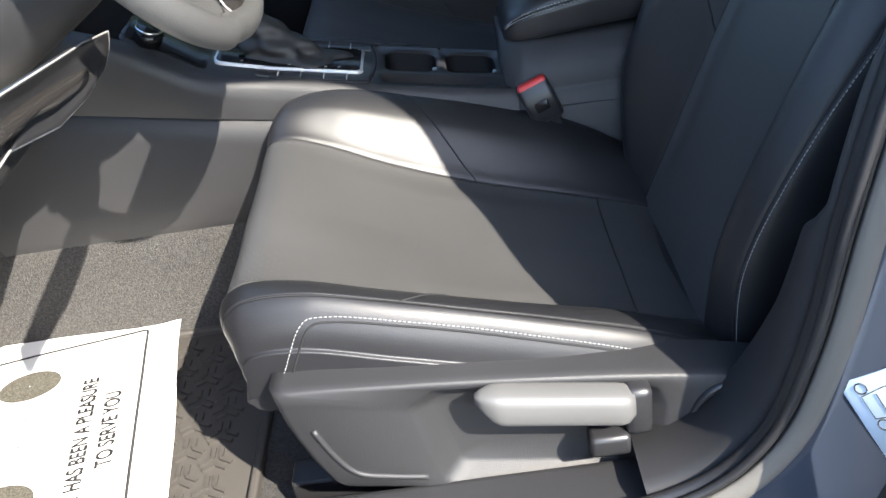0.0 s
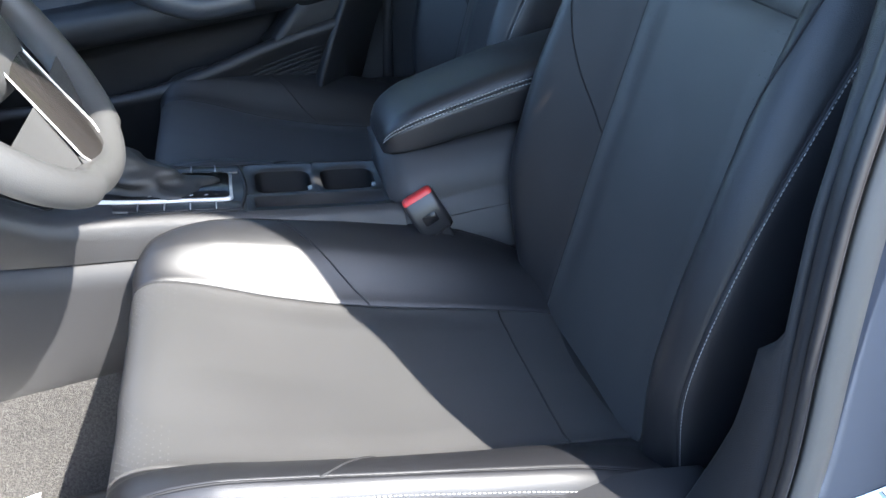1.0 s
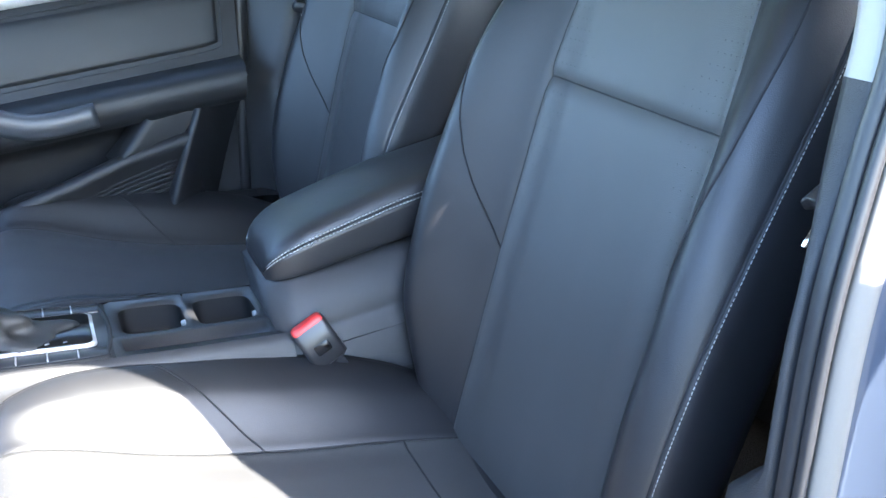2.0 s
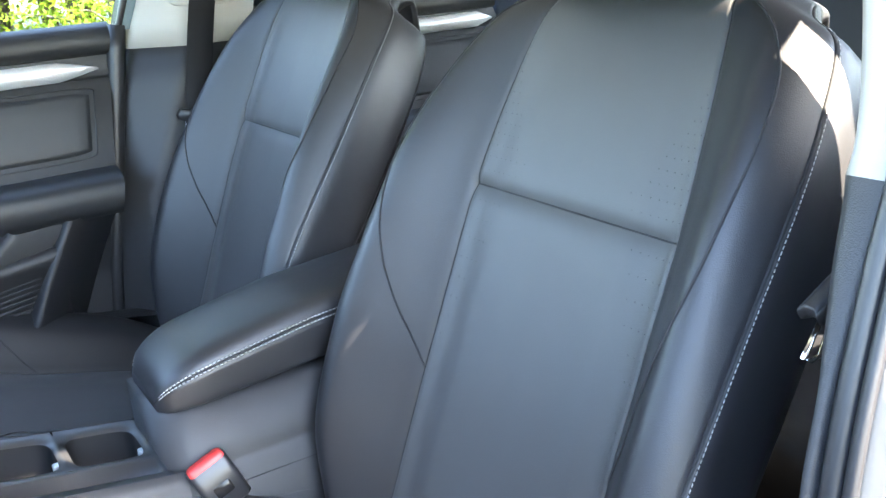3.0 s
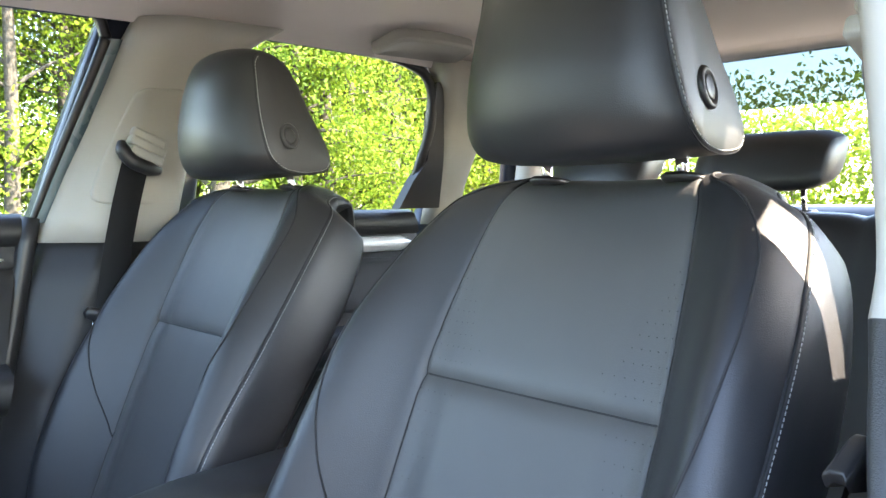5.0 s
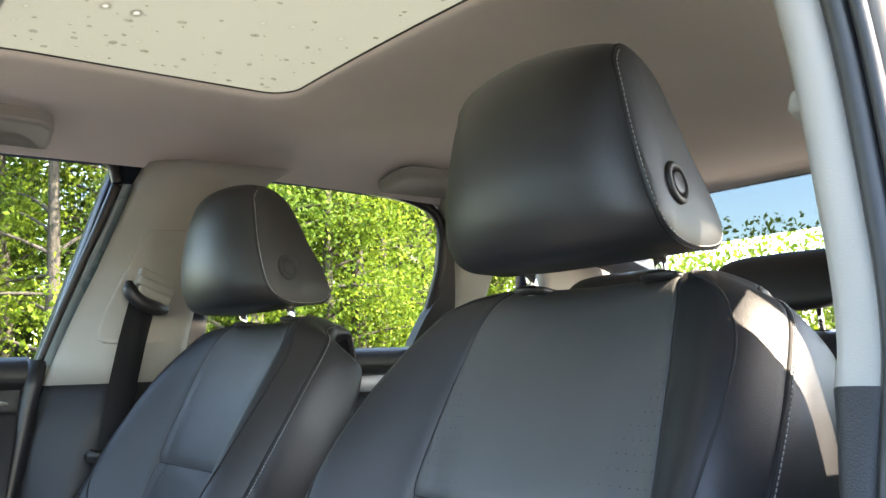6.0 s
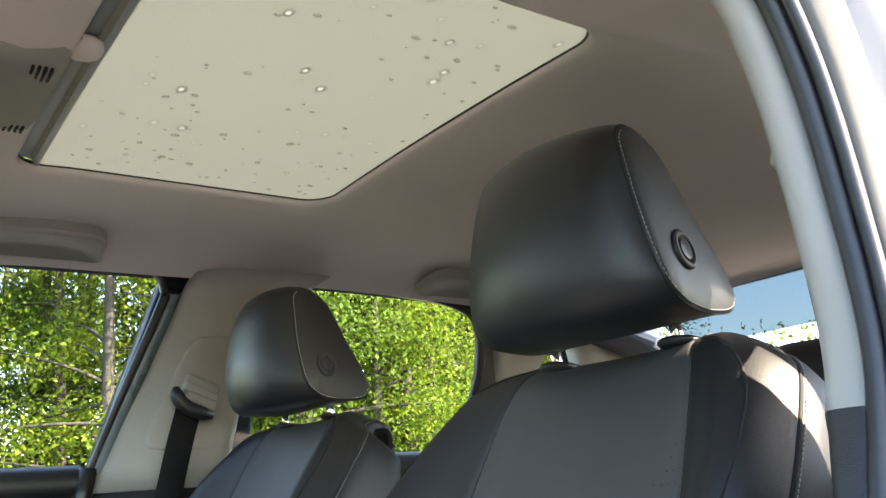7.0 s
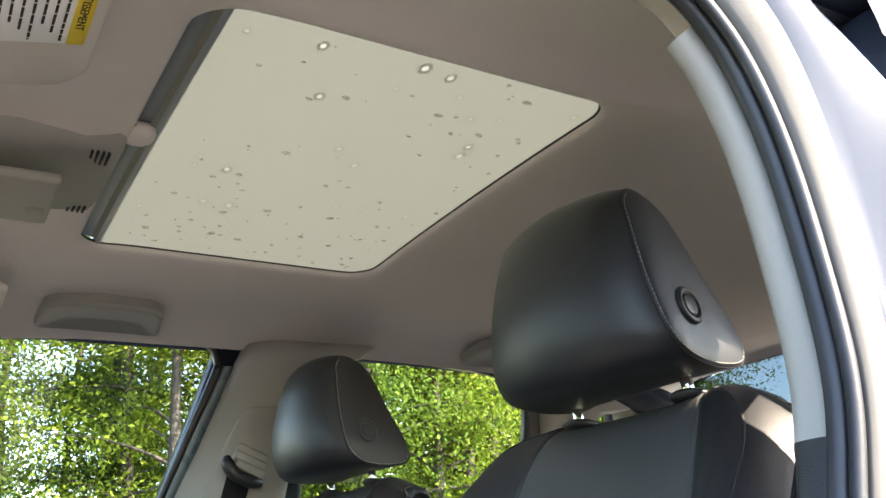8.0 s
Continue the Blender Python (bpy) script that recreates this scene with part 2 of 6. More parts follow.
def cubes(items):
    """A bmesh of many small boxes, each (matrix), made by hand so that it stays quick."""
    base = [(-.5, -.5, -.5), (.5, -.5, -.5), (.5, .5, -.5), (-.5, .5, -.5), (-.5, -.5, .5), (.5, -.5, .5), (.5, .5, .5), (-.5, .5, .5)]
    fs = [(3, 2, 1, 0), (4, 5, 6, 7), (0, 1, 5, 4), (1, 2, 6, 5), (2, 3, 7, 6), (3, 0, 4, 7)]
    verts, faces = [], []
    for m in items:
        k = len(verts)
        verts += [tuple(m @ Vector(b)) for b in base]
        faces += [tuple(k + i for i in f) for f in fs]
    me = bpy.data.meshes.new("tmp")
    me.from_pydata(verts, [], faces)
    bm = bmesh.new()
    bm.from_mesh(me)
    bpy.data.meshes.remove(me)
    return bm


def stitches(pts, step=0.0062, size=0.0042, r=0.0007):
    q = even(pts, step)
    out = []
    for a, b in zip(q[:-1], q[1:]):
        d = Vector(b - a)
        if d.length > 1e-5:
            out.append(Matrix.Translation(Vector((a + b) / 2)) @ d.to_track_quat("X", "Z").to_matrix().to_4x4() @ Matrix.Diagonal((size, 2 * r, 2 * r, 1)))
    return out


def rounded_rect(w, h, r, n=6):
    """Outline of a rectangle with round corners, centred, counter-clockwise."""
    pts = []
    for cx, cy, a0 in ((w / 2 - r, h / 2 - r, 0), (-w / 2 + r, h / 2 - r, 90), (-w / 2 + r, -h / 2 + r, 180), (w / 2 - r, -h / 2 + r, 270)):
        for k in range(n + 1):
            a = radians(a0 + 90 * k / n)
            pts.append((cx + r * math.cos(a), cy + r * math.sin(a)))
    return pts


def poly_ring(pts, r=0.012, n=4):
    """A closed outline in x, y with its corners rounded off."""
    P = [Vector(p) for p in pts]
    out = []
    for k in range(len(P)):
        a, b, c = P[k - 1], P[k], P[(k + 1) % len(P)]
        d = min(r, (a - b).length * 0.4, (c - b).length * 0.4)
        p, q = b + (a - b).normalized() * d, b + (c - b).normalized() * d
        for i in range(n + 1):
            t = i / n
            out.append(p * (1 - t) ** 2 + b * 2 * t * (1 - t) + q * t * t)
    return out


def slab(outline, z0, z1, bevel=0.003, m=None):
    """A flat plate from an outline, with softened rims, laid by the matrix m."""
    bm = bmesh.new()
    ring = lambda k, z: [bm.verts.new((x * k[0], y * k[1], z)) for x, y in outline]
    w = max(abs(x) for x, y in outline)
    h = max(abs(y) for x, y in outline)
    k = ((w - bevel) / w, (h - bevel) / h)
    rows = [ring(k, z0), ring((1, 1), z0 + math.copysign(bevel, z1 - z0)), ring((1, 1), z1 - math.copysign(bevel, z1 - z0)), ring(k, z1)]
    n = len(outline)
    for a, b in zip(rows[:-1], rows[1:]):
        for i in range(n):
            bm.faces.new((a[i], a[(i + 1) % n], b[(i + 1) % n], b[i]))
    bm.faces.new(rows[0][::-1])
    bm.faces.new(rows[-1])
    if m is not None:
        bmesh.ops.transform(bm, matrix=m, verts=bm.verts)
    return bm


def lettering(text, size, m, mat, parent, name="lettering", bold=0.0):
    """Flat letters of the built-in font as a mesh under a thing."""
    c = bpy.data.curves.new("letters", "FONT")
    c.body, c.size, c.extrude, c.offset = text, size, 0.0002, bold
    tmp = bpy.data.objects.new("letters", c)
    scene.collection.objects.link(tmp)
    me = bpy.data.meshes.new_from_object(tmp.evaluated_get(bpy.context.evaluated_depsgraph_get()))
    bpy.data.objects.remove(tmp)
    me.transform(m)
    me.materials.clear()
    me.materials.append(mat)
    me.name = name
    ob = new(name, me)
    ob.parent = parent
    ob.location = -parent.location
    return ob


# ---- front seats ----
SEAT_Y = 0.14            # middle of the driver's seat
CAR_Y = 0.497            # middle of the car
FINE = (0.0, 0.045, 0.13, 0.3, 0.5, 0.7, 0.87, 0.955)


def half_indices(k):
    """Sample places along k control points: close together beside each control, so that seams stay narrow."""
    t = [i + f for i in range(k - 1) for f in FINE]
    return np.array(t + [k - 1.0])


def loft(base, rows, seams, groove=0.0028, side=1):
    """A padded surface. base: (x, z) control points of the middle line; rows: for each, pairs (w, n) of the half section,
    n standing off the base line. Returns points P[i][j], j from -w to +w, and index of each control row and column."""
    base = np.array(base, float)
    K = len(base)
    ti = half_indices(K)
    C = spline_at(base, ti)
    T = np.gradient(C, axis=0)
    T /= np.linalg.norm(T, axis=1)[:, None]
    N = np.stack([-T[:, 1], T[:, 0]], 1) * side
    S = np.array(rows, float)                       # K x M x 2
    M = S.shape[1]
    S2 = spline_at(S.reshape(K, -1), ti).reshape(len(ti), M, 2)
    tj = half_indices(M)
    out = []
    for i in range(len(ti)):
        h = spline_at(S2[i], tj)
        for j, t in enumerate(tj):
            for c in seams:
                if abs(t - c) < 1e-6:
                    h[j, 1] -= groove
        full = np.concatenate([h[:0:-1] * [-1, 1], h])
        out.append(np.stack([C[i, 0] + N[i, 0] * full[:, 1], full[:, 0], C[i, 1] + N[i, 1] * full[:, 1]], 1))
    return np.array(out)


def at(P, i, j):
    """The surface point at fractional indices."""
    i0, j0 = int(min(i, P.shape[0] - 2)), int(min(j, P.shape[1] - 2))
    a, b = i - i0, j - j0
    return (P[i0, j0] * (1 - a) * (1 - b) + P[i0 + 1, j0] * a * (1 - b) + P[i0, j0 + 1] * (1 - a) * b + P[i0 + 1, j0 + 1] * a * b)


def normal_at(P, i, j):
    e = 0.4
    i, j = min(max(i, e), P.shape[0] - 1 - e), min(max(j, e), P.shape[1] - 1 - e)
    n = np.cross(at(P, i + e, j) - at(P, i - e, j), at(P, i, j + e) - at(P, i, j - e))
    return n / (np.linalg.norm(n) + 1e-12)


F = len(FINE)


def ix(t, k=12):
    """Grid index of a place given in control points."""
    return float(np.interp(abs(t), half_indices(k), np.arange(len(half_indices(k))))) * (1 if t >= 0 else -1)


def line_on(P, ab, lift=0.0, n=60):
    """A line on a padded surface through places (a, b): control rows along it and control columns from its middle."""
    ab = np.array(ab, float)
    q = spline(ab, n) if len(ab) > 2 else np.array([ab[0] + (ab[1] - ab[0]) * f for f in np.linspace(0, 1, n)])
    ij = [(ix(a), MID + ix(b)) for a, b in q]
    return np.array([at(P, i, j) + lift * normal_at(P, i, j) for i, j in ij])

# cushion: middle line from the bite at the back to the front foot
CUSHION_BASE = [(0.075, 0.452), (0.02, 0.478), (-0.08, 0.508), (-0.20, 0.540), (-0.32, 0.582), (-0.42, 0.630), (-0.474, 0.651), (-0.508, 0.643), (-0.523, 0.600), (-0.515, 0.54), (-0.495, 0.46)]
CUSHION_H = [0.02, 0.045, 0.072, 0.082, 0.078, 0.062, 0.045, 0.022, 0.006, 0.0, 0.0]
CUSHION_WI = [0.135, 0.140, 0.148, 0.160, 0.170, 0.178, 0.180, 0.180, 0.180, 0.178, 0.17]
CUSHION_WO = [0.215, 0.245, 0.258, 0.262, 0.262, 0.258, 0.252, 0.246, 0.240, 0.238, 0.235]
cushion_rows = []
for k in range(len(CUSHION_BASE)):
    h, wi, wo = CUSHION_H[k], CUSHION_WI[k], CUSHION_WO[k]
    front = max(0.0, (k - 5) / 5)
    cut = (0, 0, 0, 0, 0, 0.004, 0.016, 0.034, 0.042, 0.040, 0.036)[k]         # the nose is rounded in plan
    deep = 0.075 * (1 - 0.4 * front)
    cushion_rows.append([(0, -0.004 * (1 - front)), (wi * 0.62, -0.002 - cut * 0.03), (wi, 0.004 - cut * 0.18), (wi + (wo - wi) * 0.52, h * 0.72 + 0.003 - cut * 0.5), (wo, h - cut),
                         (wo + 0.020, h - 0.020 - cut * 1.35), (wo + 0.027, h - 0.050 - cut * 1.4), (wo + 0.024, h - 0.05 - deep - cut)])

# backrest: middle line from the bite over the top and down behind
BACK_BASE = [(0.020, 0.415), (0.046, 0.490), (0.096, 0.620), (0.152, 0.765), (0.222, 0.932), (0.268, 1.030), (0.308, 1.105), (0.334, 1.131), (0.372, 1.136), (0.412, 1.116), (0.425, 1.06)]
BACK_WI = [0.155, 0.155, 0.154, 0.151, 0.149, 0.140, 0.126, 0.112, 0.105, 0.10, 0.10]
BACK_WC = [0.190, 0.206, 0.222, 0.226, 0.220, 0.206, 0.180, 0.150, 0.135, 0.125, 0.12]
BACK_HC = [0.006, 0.030, 0.074, 0.080, 0.068, 0.044, 0.019, 0.006, 0.0, 0.0, 0.0]
BACK_WO = [0.21, 0.242, 0.262, 0.266, 0.258, 0.243, 0.218, 0.185, 0.165, 0.150, 0.14]
BACK_HO = [-0.012, 0.006, 0.062, 0.062, 0.031, 0.004, -0.016, -0.016, -0.012, -0.006, -0.004]
BACK_D = [0.06, 0.07, 0.085, 0.09, 0.09, 0.085, 0.065, 0.04, 0.022, 0.012, 0.01]
back_rows = []
for k in range(len(BACK_BASE)):
    wi, wc, hc, wo, ho, d = BACK_WI[k], BACK_WC[k], BACK_HC[k], BACK_WO[k], BACK_HO[k], BACK_D[k]
    back_rows.append([(0, 0), (wi * 0.62, 0.0015), (wi, 0.005), (wc, hc), (wo, ho), (wo + 0.008, ho - d * 0.45), (wo + 0.004, ho - d), (wo - 0.03, ho - d - 0.025)])

MID = 7 * F                # column of the middle line
YOKE = 4 * F               # row of the seam across the backrest


def split(P, name, i0, i1, j0, j1, mat, parent, label=""):
    return grid_part(name, P[i0:i1 + 1, j0:j1 + 1], mat, parent, label)


def headrest_section(f):
    """Side outline of the headrest; f: 0 at the middle, 1 at its side."""
    mid = [(0.214, 1.182), (0.208, 1.222), (0.214, 1.268), (0.226, 1.312), (0.248, 1.345), (0.280, 1.353), (0.322, 1.336), (0.360, 1.275), (0.386, 1.212), (0.390, 1.174), (0.345, 1.156), (0.280, 1.150), (0.233, 1.154)]
    side = [(0.270, 1.188), (0.263, 1.228), (0.261, 1.266), (0.262, 1.302), (0.264, 1.328), (0.282, 1.340), (0.325, 1.318), (0.359, 1.250), (0.383, 1.206), (0.387, 1.168), (0.345, 1.158), (0.305, 1.161), (0.284, 1.170)]
    g = 0.8 * f ** 2.2 + 0.2 * f ** 10          # flat in the middle, rounding off towards the seam
    p = np.array(mid) * (1 - g) + np.array(side) * g
    p = np.concatenate([p, p[:3]])
    return spline_at(p, np.linspace(0, 13, 105)[:-1] + 1.0)


def half_width(q):
    """Half width of the headrest at points (x, z): narrower towards the top and the back."""
    return 0.134 - 0.21 * np.maximum(0, q[:, 1] - 1.185) - 0.20 * np.maximum(0, q[:, 0] - 0.29)


def build_headrest(seat, y):
    hr = new("headrest")
    hr.parent = seat
    hr.location = -seat.location
    y -= 0.004
    fs = [0.0, 0.2, 0.4, 0.55, 0.68, 0.78, 0.86, 0.92, 0.96, 0.985, 1.0]
    rows = []
    for f in [-a for a in fs[:0:-1]] + fs:
        s = headrest_section(abs(f))
        rows.append(np.stack([s[:, 0], y + half_width(s) * f, s[:, 1]], 1))
    grid_part("cover", np.array(rows), LEATHER, hr, closed_v=True)
    s = headrest_section(1.0)
    c = s.mean(0)
    hw = half_width(s)
    for sgn in (-1, 1):
        def ring(k, off):
            q = c + (s - c) * k
            return np.stack([q[:, 0], y + sgn * (half_width(q) + off), q[:, 1]], 1)
        bm = bmesh.new()
        vs = sheet(bm, [ring(k, off) for k, off in ((1.0, 0.0), (0.988, 0.0022), (0.95, 0.0030), (0.8, 0.0036), (0.5, 0.0040), (0.2, 0.0042), (0.02, 0.0042))], closed_v=True)
        bm.faces.new(vs[-1])
        part("side_panel", bm, LEATHER, hr)
        # thread runs up the front and along the bottom only
        loop = ring(0.962, 0.0030)
        cut = [q for q in np.roll(loop, -60, 0) if (q[0] < c[0] - 0.012 and q[2] < 1.334) or q[2] < 1.178]
        part("stitching", cubes(stitches(np.array(cut), 0.0050, 0.0033, 0.0004)), STITCH, hr)
        bm = bmesh.new()
        loop2 = ring(1.0, 0.0)
        tube(bm, np.concatenate([loop2, loop2[:1]]), 0.0010, 6, cap=False)
        part("piping", bm, SEAM, hr)
        # release button with its ring
        bx, bz = 0.309, 1.2145
        prof = [(0.0001, 0.0045), (0.0080, 0.0045), (0.0102, 0.0038), (0.0108, 0.0014), (0.0118, 0.0014), (0.0130, 0.0048), (0.0160, 0.0044), (0.0178, 0.0024), (0.0184, -0.002)]
        pts = []
        for a in np.linspace(0, 2 * math.pi, 33)[:-1]:
            q = np.array([(bx + r * math.cos(a), bz + r * 1.1 * math.sin(a)) for r, h in prof])
            pts.append([(u, y + sgn * (w + 0.0035 + h), v) for (u, v), w, (r, h) in zip(q, half_width(q), prof)])
        grid_part("release_button", np.array(pts), PLASTIC_SMOOTH, hr, "round dark plastic button", closed_u=True)
    for dy in (-0.085, 0.085):
        bm = bmesh.new()
        tube(bm, [(0.345, y + dy, 1.10), (0.330, y + dy, 1.185)], 0.0062, 14)
        part("post", bm, CHROME, hr, "polished steel headrest post")
        part("post_collar", slab(rounded_rect(0.050, 0.044, 0.018), 0, 0.008, 0.003, pose(0.345, y + dy, 1.1315, 0, 10, 0)), PLASTIC_SMOOTH, hr)


def build_seat(name, label, y):
    seat = thing(name, label, "car seat", (-0.2, y, 0.33), group="front seats")
    P = loft(CUSHION_BASE, cushion_rows, (2, 4, 6), side=-1)
    P[:, :, 1] += y
    # slight wrinkling of the skin
    for i in range(P.shape[0]):
        for j in range(P.shape[1]):
            v = Vector(P[i, j])
            P[i, j] += normal_at(P, i, j) * 0.0014 * noise.noise(v * 14.0)
    last = P.shape[0] - 1
    n = P.shape[1] - 1
    cushion = new("cushion")
    cushion.parent = seat
    cushion.location = -seat.location
    split(P, "seat_insert", 0, last, MID - 2 * F, MID + 2 * F, LEATHER_INSERT, cushion)
    split(P, "seat_bolster", 0, last, MID - 4 * F, MID - 2 * F, LEATHER, cushion)
    split(P, "seat_bolster", 0, last, MID + 2 * F, MID + 4 * F, LEATHER, cushion)
    split(P, "seat_side", 0, last, 0, MID - 4 * F, LEATHER, cushion)
    split(P, "seat_side", 0, last, MID + 4 * F, n, LEATHER, cushion)
    bm = bmesh.new()
    for j in (MID - 4 * F, MID + 4 * F):
        tube(bm, P[2:8 * F, j] + np.array([0, 0, 0.0010]), 0.0017, 6)
    for s in (-1, 1):
        tube(bm, line_on(P, [(3.1, s * 2), (3.7, s * 3), (4.2, s * 4)], -0.0002), 0.0013, 6)
        tube(bm, P[0:9 * F, MID + s * 2 * F] + np.array([0, 0, 0.0012]), 0.0011, 6)
    tube(bm, line_on(P, [(1.62, -2), (1.62, +2)], -0.0004), 0.0013, 6)
    part("seam", bm, SEAM, cushion)
    for s in (-1, 1):
        items = stitches(line_on(P, [(1.0, s * 5.0), (2, s * 4.85), (3, s * 4.72), (4, s * 4.7), (4.8, s * 4.8), (5.05, s * 5.2), (5.1, s * 6.9)], -0.0007, 160), 0.005, 0.0032, 0.0004)
        part("stitching", cubes(items), STITCH, cushion)
        bm = bmesh.new()
        tube(bm, line_on(P, [(1.0, s * 5.15), (2, s * 5.0), (3, s * 4.87), (4, s * 4.85), (4.7, s * 4.95), (4.95, s * 5.3), (5.0, s * 6.9)], -0.0004, 160), 0.0012, 5)
        part("side_seam", bm, SEAM, cushion)
    # perforations of the front edge
    dots = []
    for a in range(11):
        for b in range(24):
            if abs(b - 11.5) < 6.5 - 0.35 * a:
                continue
            i, j = ix(5.5 + 0.15 * a), MID + ix((b - 11.5) / 11.5 * 1.9 + (0.08 if a % 2 else 0))
            q, m = at(P, i, j), normal_at(P, i, j)
            dots.append(Matrix.Translation(Vector(q - m * 0.0002)) @ Vector(m).to_track_quat("Z", "Y").to_matrix().to_4x4() @ Matrix.Diagonal((0.0008, 0.0008, 0.0005, 1)))
    tagged(part("perforation", cubes(dots), PERFORATION, cushion), kind="stuff")

    base = list(BACK_BASE)
    if name == "passenger_seat":                     # its cross seam lies a little lower
        base[4] = (0.2155, 0.914)
    B = loft(base, back_rows, (2, 4, 6))
    B[:, :, 1] += y
    for d, g in ((0, 0.005), (1, 0.002), (-1, 0.002)):
        B[YOKE + d, MID - 2 * F:MID + 2 * F + 1, 0] += g
    for i in range(B.shape[0]):
        for j in range(B.shape[1]):
            v = Vector(B[i, j]) + Vector((7, 3, 1))
            B[i, j] += normal_at(B, i, j) * 0.0013 * noise.noise(v * 13.0)
    back = new("backrest")
    back.parent = seat
    back.location = -seat.location
    last = B.shape[0] - 1
    split(B, "back_insert", 0, YOKE, MID - 2 * F, MID + 2 * F, LEATHER_INSERT, back)
    split(B, "shoulder_panel", YOKE, last, MID - 2 * F, MID + 2 * F, LEATHER_INSERT, back)
    split(B, "back_bolster", 0, last, MID - 4 * F, MID - 2 * F, LEATHER, back)
    split(B, "back_bolster", 0, last, MID + 2 * F, MID + 4 * F, LEATHER, back)
    split(B, "back_side", 0, last, 0, MID - 4 * F, LEATHER, back)
    split(B, "back_side", 0, last, MID + 4 * F, n, LEATHER, back)
    # rear shell closes the seat
    shell = []
    for i in range(0, last + 1, 2):
        a, b = B[i, 0], B[i, n]
        shell.append([a + (b - a) * f + np.array([0.03 * math.sin(math.pi * f), 0, 0]) for f in np.linspace(0, 1, 9)])
    grid_part("rear_shell", np.array(shell), PLASTIC, back)
    for s in (-1, 1):
        bm = bmesh.new()
        tube(bm, B[2:9 * F, MID + s * 2 * F], 0.0014, 6)
        tube(bm, B[2:9 * F, MID + s * 4 * F], 0.0019, 6)
        tube(bm, line_on(B, [(2.75, s * 2.0), (3.2, s * 2.55), (3.7, s * 3.0), (4.1, s * 3.2), (4.9, s * 3.3), (5.6, s * 3.25), (6.4, s * 2.75), (7.2, s * 2.25), (7.8, s * 2.15)], 0.0003, 160), 0.0014, 6)
        part("seam", bm, SEAM, back)
    bm = bmesh.new()
    tube(bm, line_on(B, [(4, -2), (4, 2)], -0.0008), 0.0016, 6)
    part("seam", bm, SEAM, back)
    for s in (-1, 1):
        items = stitches(line_on(B, [(k, s * 4.14) for k in (0.8, 1, 2, 3, 4, 5, 6, 7, 8)], 0.0006, 200), 0.0048, 0.0031, 0.00034)
        part("stitching", cubes(items), STITCH, back)
    dots = []
    for a in range(20):
        for b in range(7):
            for s in (-1, 1):
                u = 2.9 + 0.125 * a
                v = 1.95 - 0.17 * b - (0.085 if a % 2 else 0)
                if abs(u - 4) < 0.06 or b > 7 - abs(a - 10) * 0.75:
                    continue
                i, j = ix(u), MID + s * ix(v)
                q, m = at(B, i, j), normal_at(B, i, j)
                dots.append(Matrix.Translation(Vector(q + m * 0.0001)) @ Vector(m).to_track_quat("Z", "Y").to_matrix().to_4x4() @ Matrix.Diagonal((0.0009, 0.0009, 0.0006, 1)))
    tagged(part("perforation", cubes(dots), SEAM, back), kind="stuff")
    build_headrest(seat, y)
    # frame and rails below
    bm = bmesh.new()
    block(bm, (-0.42, y - 0.20, 0.36), (0.10, y + 0.20, 0.47), 0.02)
    part("seat_frame", bm, PLASTIC_SMOOTH, seat)
    for dy in (-0.19, 0.19):
        part("seat_rail", boxed((-0.50, y + dy - 0.022, 0.315), (0.14, y + dy + 0.022, 0.36), 0.005), PLASTIC_SMOOTH, seat)
    # side covers with a hollow, lever on the outer side
    for sgn, outer in ((-1, True), (1, False)):
        build_side_cover(seat, y, sgn, name == "driver_seat" and outer)
    return seat


def resample_loop(pts, n):
    p = np.array(list(pts) + [pts[0]], float)
    d = np.r_[0, np.cumsum(np.linalg.norm(np.diff(p, axis=0), axis=1))]
    s = np.linspace(0, d[-1], n, endpoint=False)
    return np.stack([np.interp(s, d, p[:, 0]), np.interp(s, d, p[:, 1])], 1)


